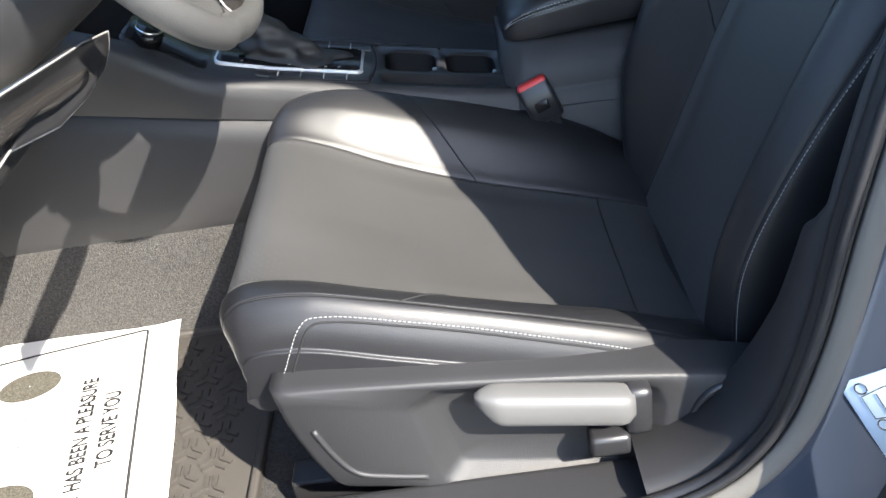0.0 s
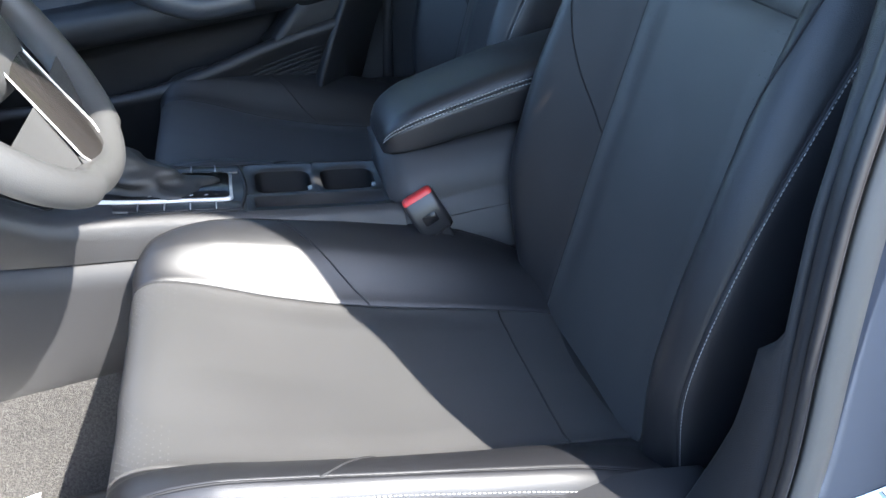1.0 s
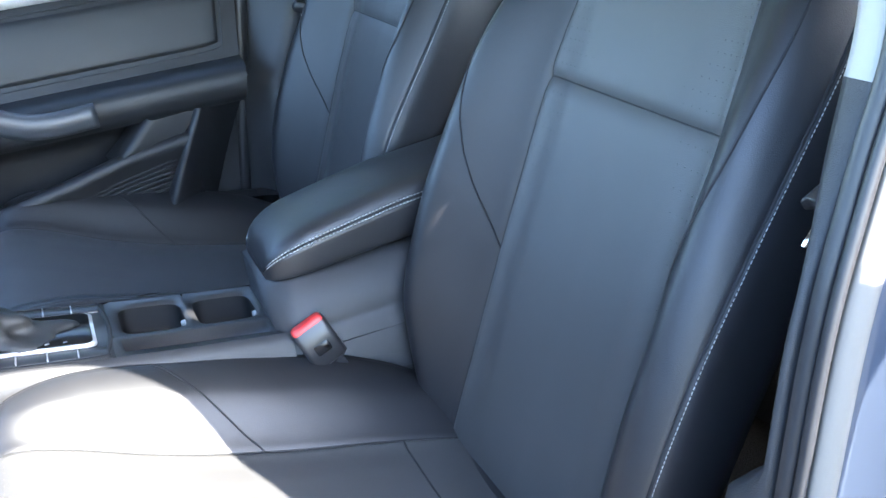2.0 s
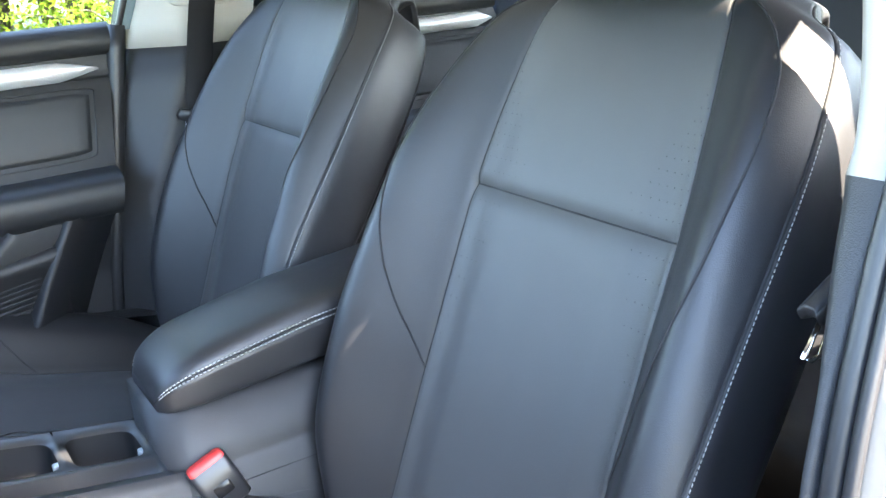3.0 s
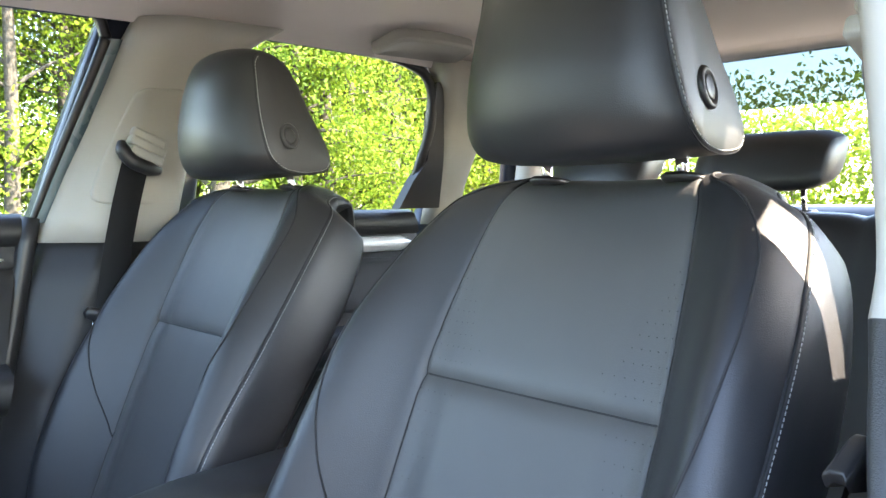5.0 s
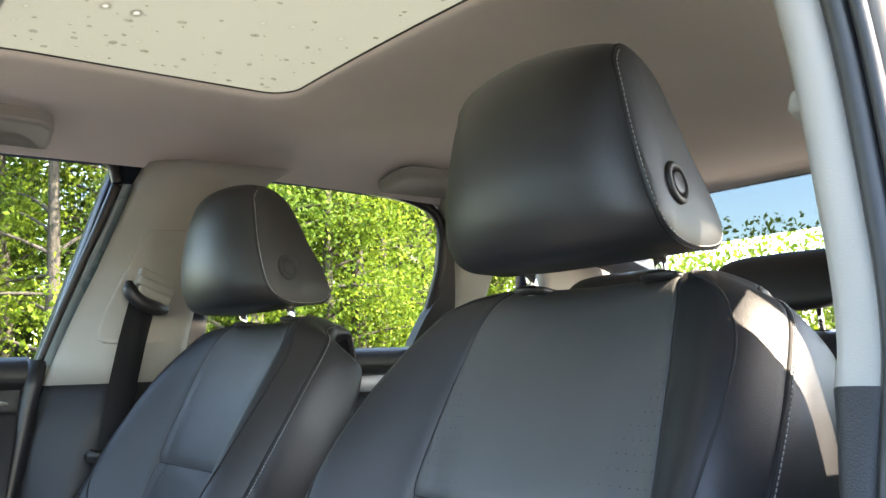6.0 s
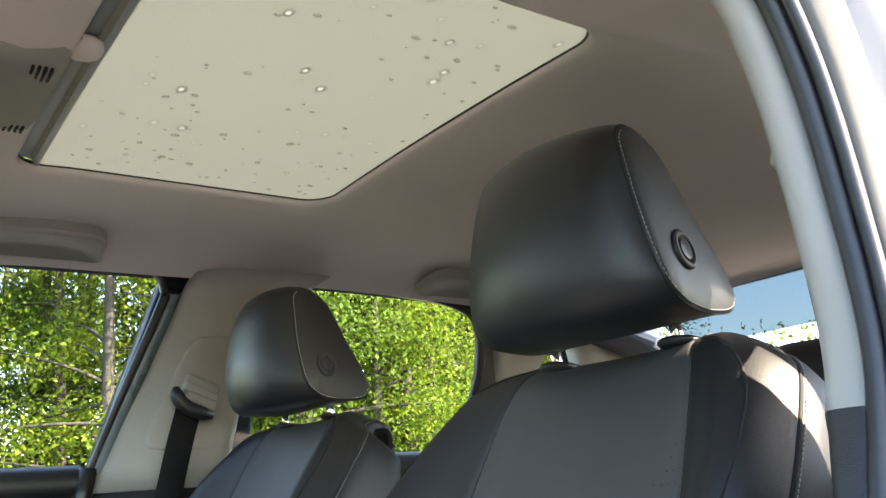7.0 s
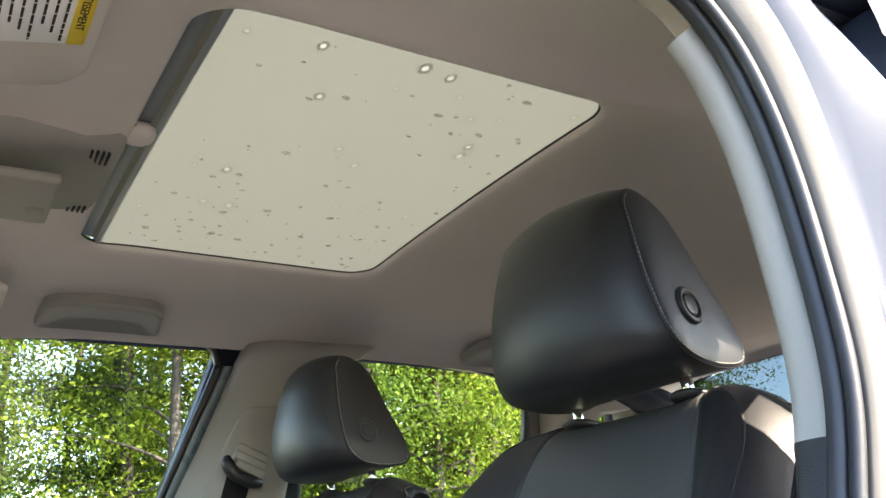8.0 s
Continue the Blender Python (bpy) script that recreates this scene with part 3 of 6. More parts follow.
def build_side_cover(seat, y, sgn, lever):
    """Moulded plastic cover beside the cushion; (x, z) outline, hollow towards the lever."""
    face = y + sgn * 0.318
    outer = [(-0.452, 0.607), (-0.40, 0.605), (-0.28, 0.594), (-0.20, 0.585), (-0.10, 0.572), (0.0, 0.556), (0.06, 0.540), (0.085, 0.49), (0.06, 0.41), (-0.02, 0.388), (-0.10, 0.398), (-0.25, 0.430), (-0.36, 0.452), (-0.412, 0.462), (-0.430, 0.505), (-0.446, 0.56)]
    hollow = [(-0.312, 0.562), (-0.288, 0.582), (-0.22, 0.576), (-0.15, 0.567), (-0.085, 0.557), (-0.06, 0.545), (-0.052, 0.52), (-0.056, 0.48), (-0.066, 0.44), (-0.085, 0.418), (-0.12, 0.418), (-0.20, 0.430), (-0.278, 0.444), (-0.292, 0.452), (-0.304, 0.51)]
    N = 90
    a = resample_loop(outer, N)
    h = resample_loop(hollow, N)
    hc = h.mean(0)
    rows = []
    put = lambda q, d: np.stack([q[:, 0], np.full(len(q), face - sgn * d), q[:, 1]], 1)
    ac = a.mean(0)
    rows.append(put(ac + (a - ac) * 1.0, 0.055))
    rows.append(put(ac + (a - ac) * 1.004, 0.012))
    rows.append(put(ac + (a - ac) * 0.99, 0.003))
    rows.append(put(ac + (a - ac) * 0.965, 0.0))
    rows.append(put(hc + (h - hc) * 1.04, 0.0))
    rows.append(put(hc + (h - hc) * 1.0, 0.003))
    rows.append(put(hc + (h - hc) * 0.86, 0.020))
    rows.append(put(hc + (h - hc) * 0.80, 0.024))
    rows.append(put(hc + (h - hc) * 0.35, 0.026))
    bm = bmesh.new()
    vs = sheet(bm, np.array(rows), closed_v=True)
    bm.faces.new(vs[-1])
    cover = part("side_cover", bm, PLASTIC, seat, "grained plastic side cover")
    # shallow raised rib of the front field
    bm = bmesh.new()
    rib = [(-0.418, 0.552), (-0.405, 0.515), (-0.385, 0.482), (-0.35, 0.470), (-0.310, 0.462)]
    tube(bm, [(x, face + sgn * 0.0005, z) for x, z in spline(rib, 24)], 0.0035, 8)
    part("rib", bm, PLASTIC, cover)
    if not lever:
        return
    # arched recess of the backrest hinge
    bm = bmesh.new()
    tube(bm, [(x, face + sgn * 0.0005, z) for x, z in spline([(-0.022, 0.455), (-0.024, 0.490), (-0.016, 0.520), (0.004, 0.538), (0.040, 0.540)], 24)], 0.0048, 8)
    part("hinge_groove", bm, RUBBER, cover, "black groove round the backrest hinge")
    part("hinge_cap", slab(rounded_rect(0.062, 0.085, 0.022), 0, 0.004, 0.002, Matrix.Translation((0.018, face + sgn * 0.0005, 0.488)) @ Matrix.Rotation(radians(90), 4, "X")), RUBBER, cover)
    # height lever: a long pull with rounded nose
    nose, tail = -0.247, -0.087
    rows = []
    for f in np.linspace(0, 1, 22):
        x = nose + (tail - nose) * f
        r = min(1.0, 0.25 + 0.75 * math.sin(min(1, f / 0.16) * math.pi / 2))
        if f > 0.94:
            r *= 1 - 0.35 * (f - 0.94) / 0.06
        zc = 0.570 - 0.028 * f + (1 - r) * 0.010
        hz, hy = 0.0205 * r, 0.018 * r
        ring = []
        for ang in np.linspace(0, 2 * math.pi, 24, endpoint=False):
            c, s = math.cos(ang), math.sin(ang)
            ring.append((x, face + sgn * (0.012 + hy * math.copysign(abs(c) ** 0.6, c)), zc + hz * math.copysign(abs(s) ** 0.6, s)))
        rows.append(ring)
    bm = bmesh.new()
    vs = sheet(bm, np.array(rows), closed_v=True)
    bm.faces.new(vs[0][::-1])
    bm.faces.new(vs[-1])
    part("height_lever", bm, SILVER_PLASTIC, seat, "grey plastic seat height lever")
    part("lever_socket", boxed((-0.096, face - 0.018, 0.500), (-0.068, face + 0.012, 0.562), 0.008), PLASTIC_SMOOTH, seat)
    part("recline_lever", boxed((-0.135, face - 0.022, 0.478), (-0.092, face + 0.006, 0.505), 0.006), PLASTIC_SMOOTH, seat)


SILVER_PLASTIC = material("grey_lever_plastic", (0.090, 0.089, 0.087), 0.4, grain=0.1, scale=900)
driver_seat = build_seat("driver_seat", "black leatherette driver's seat with pale stitching and a grey height lever", SEAT_Y)
passenger_seat = build_seat("passenger_seat", "black leatherette passenger seat with pale stitching beside the console", SEAT_Y + 0.722)
passenger_seat.location.x += 0.010


# ---- car shell ----
def mirror(y):
    return 2 * CAR_Y - y


P_SIDE, D_SIDE = (lambda y: y), mirror


def structure(name, bm, mat, label, smooth=True):
    return tagged(part(name, bm, mat, None, label, smooth), kind="structure")


# floor, tunnel and toe board under the carpet
bm = bmesh.new()
rows = []
for x in (-1.35, -1.2, -1.05, -0.9, -0.75, -0.6, -0.4, -0.2, 0.0, 0.3, 0.7, 1.4):
    lift = max(0.0, (-1.12 - x) * 0.75) + (0.02 if x > 0.2 else 0)
    row = []
    for y, z in ((-0.27, 0.42), (-0.245, 0.33), (-0.20, 0.30), (0.0, 0.298), (0.2, 0.30), (0.33, 0.305), (0.36, 0.32), (0.385, 0.42), (0.405, 0.54), (0.44, 0.56), (CAR_Y, 0.562)):
        row.append((x, y, z + (lift if z < 0.4 else lift * 0.3)))
    row += [(x, mirror(y), z) for x, y, z in row[-2::-1]]
    rows.append(row)
sheet(bm, rows)
structure("floor", bm, CARPET, "grey speckled carpet over the car floor and tunnel")

# headliner with the roof opening
SR_X0, SR_X1, SR_Y0, SR_Y1, SR_R = -0.107, 0.346, 0.098, 0.772, 0.048


def roof_z(x, y):
    """Inner roof surface."""
    a = abs(y - CAR_Y) / 0.60
    z = 1.492 - 0.020 * a * a - 0.04 * max(0.0, (a - 0.82) / 0.2) ** 2
    z -= 0.16 * max(0.0, (-0.05 - x)) ** 1.4 * 0.9
    z -= 0.05 * max(0.0, x - 0.45) ** 1.5
    return z


def loop_rect(x0, x1, y0, y1, r, n=24, per=40):
    """A rounded rectangle as even steps by side and corner, for lofting between two of them."""
    pts = []
    for cx, cy, a0, ex, ey in ((x1 - r, y1 - r, 0, x0 + r, y1), (x0 + r, y1 - r, 90, x0, y0 + r), (x0 + r, y0 + r, 180, x1 - r, y0), (x1 - r, y0 + r, 270, x1, y1 - r)):
        for k in range(n):
            t = radians(a0 + 90 * k / n)
            pts.append((cx + r * math.cos(t), cy + r * math.sin(t)))
        sx, sy = cx + r * math.cos(radians(a0 + 90)), cy + r * math.sin(radians(a0 + 90))
        for k in range(per):
            pts.append((sx + (ex - sx) * k / per, sy + (ey - sy) * k / per))
    return np.array(pts)


FRONT_GAP = 0.030
inner = loop_rect(SR_X0 - FRONT_GAP, SR_X1, SR_Y0, SR_Y1, SR_R)
outer = loop_rect(-0.62, 1.42, -0.115, mirror(-0.115), 0.10)
rows = []
for f in (0.0, 0.0, 0.006, 0.02, 0.05, 0.1, 0.16, 0.24, 0.34, 0.46, 0.58, 0.7, 0.8, 0.88, 0.94, 1.0):
    q = inner + (outer - inner) * f
    z = np.array([roof_z(x, y) for x, y in q])
    if len(rows) == 0:
        z = z + 0.010
    elif f == 0.0:
        z = z + 0.004
    elif f < 0.01:
        z = z + 0.001
    # swelling round the opening, softly falling away
    z -= 0.010 * np.exp(-((f - 0.10) / 0.09) ** 2)
    rows.append(np.stack([q[:, 0], q[:, 1], z], 1))
bm = bmesh.new()
sheet(bm, rows, closed_v=True)
structure("ceiling", bm, HEADLINER, "greyish beige woven headliner with a roof opening")

# roof skin above it, closed over the cabin but for the glass
rows = []
for f in (0.0, 0.3, 0.6, 0.85, 1.0):
    o = loop_rect(-0.66, 1.50, -0.175, mirror(-0.175), 0.12)
    q = inner + (o - inner) * f
    rows.append(np.stack([q[:, 0], q[:, 1], [1.497 + 0.022 * min(1, f / 0.25) - 0.05 * (abs(y - CAR_Y) / 0.6) ** 4 - 0.12 * max(0.0, -0.1 - x) ** 1.4 - 0.04 * max(0.0, x - 0.6) for x, y in q]], 1))
bm = bmesh.new()
sheet(bm, rows, closed_v=True)
structure("roof_skin", bm, PAINT, "grey painted roof skin of the car")

# sunroof: glass, blind cloth, lip seal and water drops
sunroof = thing("sunroof", "closed glass sunroof with cream blind, dotted with water drops", "sunroof", (0.1, 0.43, 1.5))
bm = bmesh.new()
q = loop_rect(SR_X0 - 0.012, SR_X1 + 0.012, SR_Y0 - 0.012, SR_Y1 + 0.012, SR_R)
c = q.mean(0)
rings = []
for k in (1, 0.8, 0.6, 0.4, 0.2, 0.02):
    rings.append([(c[0] + (x - c[0]) * k, c[1] + (y - c[1]) * k, roof_z(c[0] + (x - c[0]) * k, c[1] + (y - c[1]) * k) + 0.008) for x, y in q])
vs = sheet(bm, rings, closed_v=True)
bm.faces.new(vs[-1])
blind = part("blind", bm, BLIND, sunroof, "cream translucent cloth blind, drop glints and rims painted in its colour")
bm = bmesh.new()
tube(bm, [(x, y, roof_z(x, y) + 0.008) for x, y in np.concatenate([inner, inner[:1]])], 0.0022, 6, cap=False)
part("seal", bm, RUBBER, sunroof)
bm = bmesh.new()
ys = np.linspace(SR_Y0 + 0.004, SR_Y1 - 0.004, 24)
sheet(bm, [[(SR_X0 - FRONT_GAP - 0.004, y, roof_z(SR_X0 - FRONT_GAP, y) + 0.004) for y in ys], [(SR_X0 - FRONT_GAP + 0.004, y, roof_z(SR_X0, y) + 0.016) for y in ys], [(SR_X0 - 0.006, y, roof_z(SR_X0, y) + 0.014) for y in ys], [(SR_X0 - 0.003, y, roof_z(SR_X0, y) + 0.0045) for y in ys], [(SR_X0 + 0.003, y, roof_z(SR_X0, y) + 0.0045) for y in ys]])
part("front_frame", bm, SATIN_GREY := material("satin_grey_frame", (0.24, 0.27, 0.28), 0.4), sunroof, "grey metal front frame")
PULL_Z = roof_z(SR_X0, 0.40)
rows = []
for u, k in ((-0.030, 0.55), (-0.027, 0.85), (-0.018, 1.0), (-0.006, 0.95), (0.002, 0.7), (0.005, 0.4)):
    rows.append([(SR_X0 - 0.006 + u, 0.402 + 0.026 * k * math.cos(a), PULL_Z + 0.006 + 0.011 * k * math.sin(a)) for a in np.linspace(0, 2 * math.pi, 24, endpoint=False)])
bm = bmesh.new()
vs = sheet(bm, rows, closed_v=True)
bm.faces.new(vs[0])
bm.faces.new(vs[-1])
part("pull_grip", bm, HEADLINER, sunroof, "beige finger grip of the blind")
rnd = random.Random(4)
bm = bmesh.new()
for k in range(110):
    while True:
        u, v = rnd.random(), rnd.random()
        if rnd.random() < 0.35 + 0.65 * v ** 1.5:
            break
    x, y = SR_X0 + 0.03 + u * (SR_X1 - SR_X0 - 0.05), SR_Y0 + 0.02 + v * (SR_Y1 - SR_Y0 - 0.04)
    r = rnd.choice((0.0012, 0.0016, 0.0020, 0.0026, 0.0032, 0.0042))
    rr = rnd.uniform(1.0, 1.7)
    zc = roof_z(x, y) + 0.008
    turn = Euler((0, 0, rnd.uniform(-0.5, 0.5))).to_matrix().to_4x4()
    bmesh.ops.create_icosphere(bm, subdivisions=2, radius=1, matrix=Matrix.Translation((x, y, zc - r * 0.5 - 0.0002)) @ turn @ Matrix.Diagonal((r * rr, r, r * 0.5, 1)))
tagged(part("water_drop", bm, DROP, sunroof, "clear water drops on the glass"), kind="stuff")


# pillars: section swept upwards
def column(name, stations, mat, label, closed=True):
    """stations: rings of points."""
    bm = bmesh.new()
    vs = sheet(bm, np.array(stations, float), closed_v=closed)
    if closed:
        bm.faces.new(vs[0][::-1])
        bm.faces.new(vs[-1])
    return structure(name, bm, mat, label)


def pillar_ring(x0, x1, yin, yout, z, sgn, r=0.02):
    """Rounded section of a pillar between two x, from its inner face to its outer one."""
    pts = []
    w, h = abs(x1 - x0), abs(yout - yin)
    for x, y in rounded_rect(w, h, min(r, w * 0.4, h * 0.4), 5):
        pts.append(((x0 + x1) / 2 + x, (yin + yout) / 2 + y, z))
    return pts


for side in (0, 1):
    f = (lambda y: y) if side else mirror
    word = "passenger's" if side else "driver's"
    no = side + 1
    slim = 0.0 if side else 1.0                     # the driver's pillar shows its narrow front edge
    # front edge x, inner corner x, rear x, front edge y, inner y, outer y, height
    up = [(0.099, 0.182, 0.31, 1.198, 1.130, 1.24, 1.0455), (0.109, 0.190, 0.312, 1.192, 1.130, 1.234, 1.09), (0.128, 0.206, 0.32, 1.178, 1.130, 1.220, 1.17), (0.150, 0.220, 0.33, 1.160, 1.120, 1.205, 1.25), (0.176, 0.242, 0.35, 1.132, 1.094, 1.180, 1.34), (0.196, 0.265, 0.365, 1.108, 1.066, 1.160, 1.40), (0.215, 0.28, 0.36, 1.085, 1.04, 1.14, 1.44)]
    if side:
        up = [(0.091, 0.176, 0.311, 1.198, 1.130, 1.24, 1.0455), (0.104, 0.186, 0.322, 1.192, 1.130, 1.234, 1.09), (0.132, 0.206, 0.340, 1.178, 1.130, 1.220, 1.17), (0.163, 0.225, 0.354, 1.160, 1.120, 1.205, 1.25), (0.198, 0.252, 0.390, 1.132, 1.094, 1.180, 1.34), (0.220, 0.272, 0.440, 1.108, 1.066, 1.160, 1.40), (0.236, 0.285, 0.50, 1.085, 1.04, 1.14, 1.44)]
    low = [(-0.035, 0.03, 0.36, 1.215, 1.140, 1.245, 0.42), (-0.02, 0.045, 0.35, 1.212, 1.140, 1.245, 0.50), (0.0, 0.06, 0.34, 1.205, 1.140, 1.245, 0.62), (0.018, 0.072, 0.325, 1.196, 1.142, 1.245, 0.74), (0.026, 0.078, 0.32, 1.188, 1.143, 1.245, 0.783), (0.038, 0.095, 0.318, 1.206, 1.158, 1.245, 0.797), (0.070, 0.150, 0.315, 1.202, 1.142, 1.24, 0.95), (0.098, 0.181, 0.31, 1.1975, 1.131, 1.239, 1.0445)]
    if slim:
        low[3:] = [(0.018, 0.072, 0.325, 1.205, 1.152, 1.25, 0.74), (0.026, 0.078, 0.32, 1.205, 1.160, 1.255, 0.762), (0.038, 0.095, 0.318, 1.240, 1.235, 1.262, 0.775), (0.070, 0.150, 0.315, 1.230, 1.226, 1.255, 0.95), (0.085, 0.165, 0.312, 1.212, 1.180, 1.245, 1.01), low[7]]
        # corner over the belt guide widened, unseen, to block sun from the console
        up[3:5] = [(0.150, 0.220, 0.372, 1.160, 1.120, 1.205, 1.25), (0.160, 0.228, 0.428, 1.150, 1.110, 1.197, 1.285), (0.176, 0.242, 0.455, 1.132, 1.094, 1.180, 1.345), (0.184, 0.248, 0.436, 1.124, 1.086, 1.172, 1.362)]
    for rings, name, mat, text in ((up, "pillar_trim_%d", BEIGE, "pale beige plastic upper pillar trim on the %s side" % word), (low, "pillar_cover_%d", PLASTIC, "dark grained plastic lower pillar cover on the %s side" % word)):
        st = []
        for x0, x1, x2, y0, y1, y2, z in rings:
            if slim:
                y0 = y0 + 0.012
                y1 = min(y1 + 0.060 * min(1, (z - 0.3) / 0.5), y0 - 0.008)
                x0, x1 = x0 + 0.075, max(x1, x0 + 0.11)
            q = poly_ring([(x0, f(y2)), (x0, f(y0)), (x1, f(y1)), (x2, f(y1 - 0.008)), (x2, f(y2))], 0.014 if slim or z < 1.05 else 0.03)
            st.append([(v.x, v.y, z) for v in q])
        column(name % no, st, mat, text)
    # outer body between the doors
    cut = 0.0 if side else 0.020
    body = [(-0.03, 0.40, 1.245, 1.36, 0.36), (0.0, 0.40, 1.245, 1.36, 0.6), (0.045, 0.40, 1.245, 1.35, 0.8), (0.10, 0.40, 1.24, 1.33, 1.04), (0.15, 0.41, 1.215, 1.275, 1.22), (0.19, 0.42, 1.18, 1.235, 1.36), (0.21, 0.44, 1.14, 1.20, 1.44)]
    column("body_pillar_%d" % no, [pillar_ring(a - (0.02 if side else -0.17), b - cut, f(c), f(d), z, 1, 0.02) for a, b, c, d, z in body], PAINT, "grey metallic body pillar between the doors")

# roof rails over the doors
for side in (0, 1):
    f = (lambda y: y) if side else mirror
    no = side + 1
    line = [(-1.05, 1.05, 1.13), (-0.85, 1.075, 1.25), (-0.62, 1.105, 1.36), (-0.35, 1.125, 1.435), (0.0, 1.133, 1.467), (0.3, 1.133, 1.472), (0.6, 1.125, 1.465), (0.9, 1.11, 1.435), (1.2, 1.07, 1.375), (1.55, 1.02, 1.25)]
    pts = spline([(x, f(y), z) for x, y, z in line], 60)
    bm = bmesh.new()
    s = 1 if side else -1
    prof = [(-0.02, 0.015), (0.0, -0.012), (0.035, -0.02), (0.065, -0.005), (0.07, 0.03), (0.03, 0.055), (-0.02, 0.045)]
    sheet(bm, np.stack([pts + np.array([0, s * a, b]) for a, b in prof + prof[:1]], 1))
    structure("roof_rail_%d" % no, bm, PAINT, "painted roof rail above the doors")

# sills and lower body sides
for side in (0, 1):
    f = (lambda y: y) if side else mirror
    bm = bmesh.new()
    for lo, hi in (((-1.1, 1.235, 0.22), (1.3, 1.37, 0.43)),):
        block(bm, (lo[0], min(f(lo[1]), f(hi[1])), lo[2]), (hi[0], max(f(lo[1]), f(hi[1])), hi[2]), 0.03, 3)
    structure("sill_%d" % (side + 1), bm, PAINT, "grey painted door sill")
    bm = bmesh.new()
    block(bm, (-1.0, min(f(1.165), f(1.262)), 0.405), (0.02, max(f(1.165), f(1.262)), 0.447), 0.012, 3)
    structure("sill_cover_%d" % (side + 1), bm, PLASTIC, "black plastic scuff plate on the door sill")


# ---- driver's door opening: seal, flange and painted jamb, from sill up the pillar and along the roof ----
JAMB = [(-0.75, -0.245, 0.452), (-0.40, -0.245, 0.450), (-0.20, -0.246, 0.452), (-0.075, -0.248, 0.478), (-0.018, -0.248, 0.55), (0.012, -0.246, 0.66), (0.040, -0.240, 0.78), (0.072, -0.230, 0.90), (0.108, -0.222, 1.0), (0.136, -0.2185, 1.08), (0.154, -0.216, 1.17), (0.159, -0.212, 1.26), (0.139, -0.204, 1.328), (0.100, -0.194, 1.374), (0.02, -0.182, 1.395), (-0.12, -0.172, 1.388), (-0.35, -0.165, 1.348), (-0.6, -0.15, 1.28), (-0.85, -0.12, 1.18)]
BACKWARD = (0.47, 0.55, 0.62, 0.74, 0.9, 1.05, 1.17, 1.26)
jam = spline([(x + float(np.interp(z, BACKWARD, (0.02, 0.040, 0.045, 0.034, 0.024, 0.017, 0.009, 0.0))), y - float(np.interp(z, (0.47, 0.6, 1.08, 1.22), (0.0, 0.006, 0.013, 0.0))), z) if x > -0.1 and z < 1.26 else (x, y, z) for x, y, z in JAMB], 120)
mid = np.array([-0.45, 0.0, 0.95])
tan = np.gradient(jam, axis=0)
tan /= np.linalg.norm(tan, axis=1)[:, None]
away = jam - mid
away[:, 1] = 0
away -= (away * tan).sum(1)[:, None] * tan
away /= np.linalg.norm(away, axis=1)[:, None]
out = np.cross(tan, away)
out *= np.sign(-out[:, 1])[:, None]
bm = bmesh.new()
sheet(bm, sweep(jam, away, out, [(0.014, 0.002), (-0.004, 0.001), (-0.010, 0.006), (-0.008, 0.013), (0.000, 0.017), (0.012, 0.018)]))
structure("door_seal_3", bm, RUBBER, "ribbed black rubber seal round the driver's door opening")
bm = bmesh.new()
tube(bm, jam + away * -0.004 + out * 0.021, 0.0048, 8)
structure("door_seal_4", bm, RUBBER, "thin rubber lip of the door seal")
low_prof = np.array([(0.014, 0.020), (0.006, 0.018), (0.008, 0.022), (0.013, 0.025), (0.020, 0.0265), (0.027, 0.0270), (0.038, 0.0245), (0.080, 0.069), (0.114, 0.104), (0.132, 0.113), (0.22, 0.100)])
rail_prof = np.array([(0.014, 0.016), (0.0, 0.018), (0.0, 0.026), (0.004, 0.030), (0.016, 0.036), (0.025, 0.039), (0.036, 0.046), (0.056, 0.048), (0.074, 0.040), (0.10, 0.010), (0.13, -0.04)])
rows = []
for k in range(len(jam)):
    t = min(1.0, max(0.0, (jam[k, 2] - 1.08) / 0.24))
    rows.append([jam[k] + a * away[k] + b * out[k] for a, b in low_prof * (1 - t) + rail_prof * t])
rows = np.array(rows)
bm = bmesh.new()
sheet(bm, rows[:, 5:])
structure("jamb", bm, PAINT, "grey metallic painted door jamb")
# flange: paler grey than the jamb's paint, sunlight put into its colour
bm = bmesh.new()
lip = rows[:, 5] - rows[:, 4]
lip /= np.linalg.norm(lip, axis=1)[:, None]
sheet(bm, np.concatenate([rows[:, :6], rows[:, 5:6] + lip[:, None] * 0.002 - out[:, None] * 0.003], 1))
structure("jamb_flange", bm, FLANGE := material("sunlit_flange_grey", (0.100, 0.096, 0.089), 0.5, grain=0.06, scale=300, spec=0.2, vary=0.08), "smooth flange along the driver's door seal, paler grey for the sun on it")
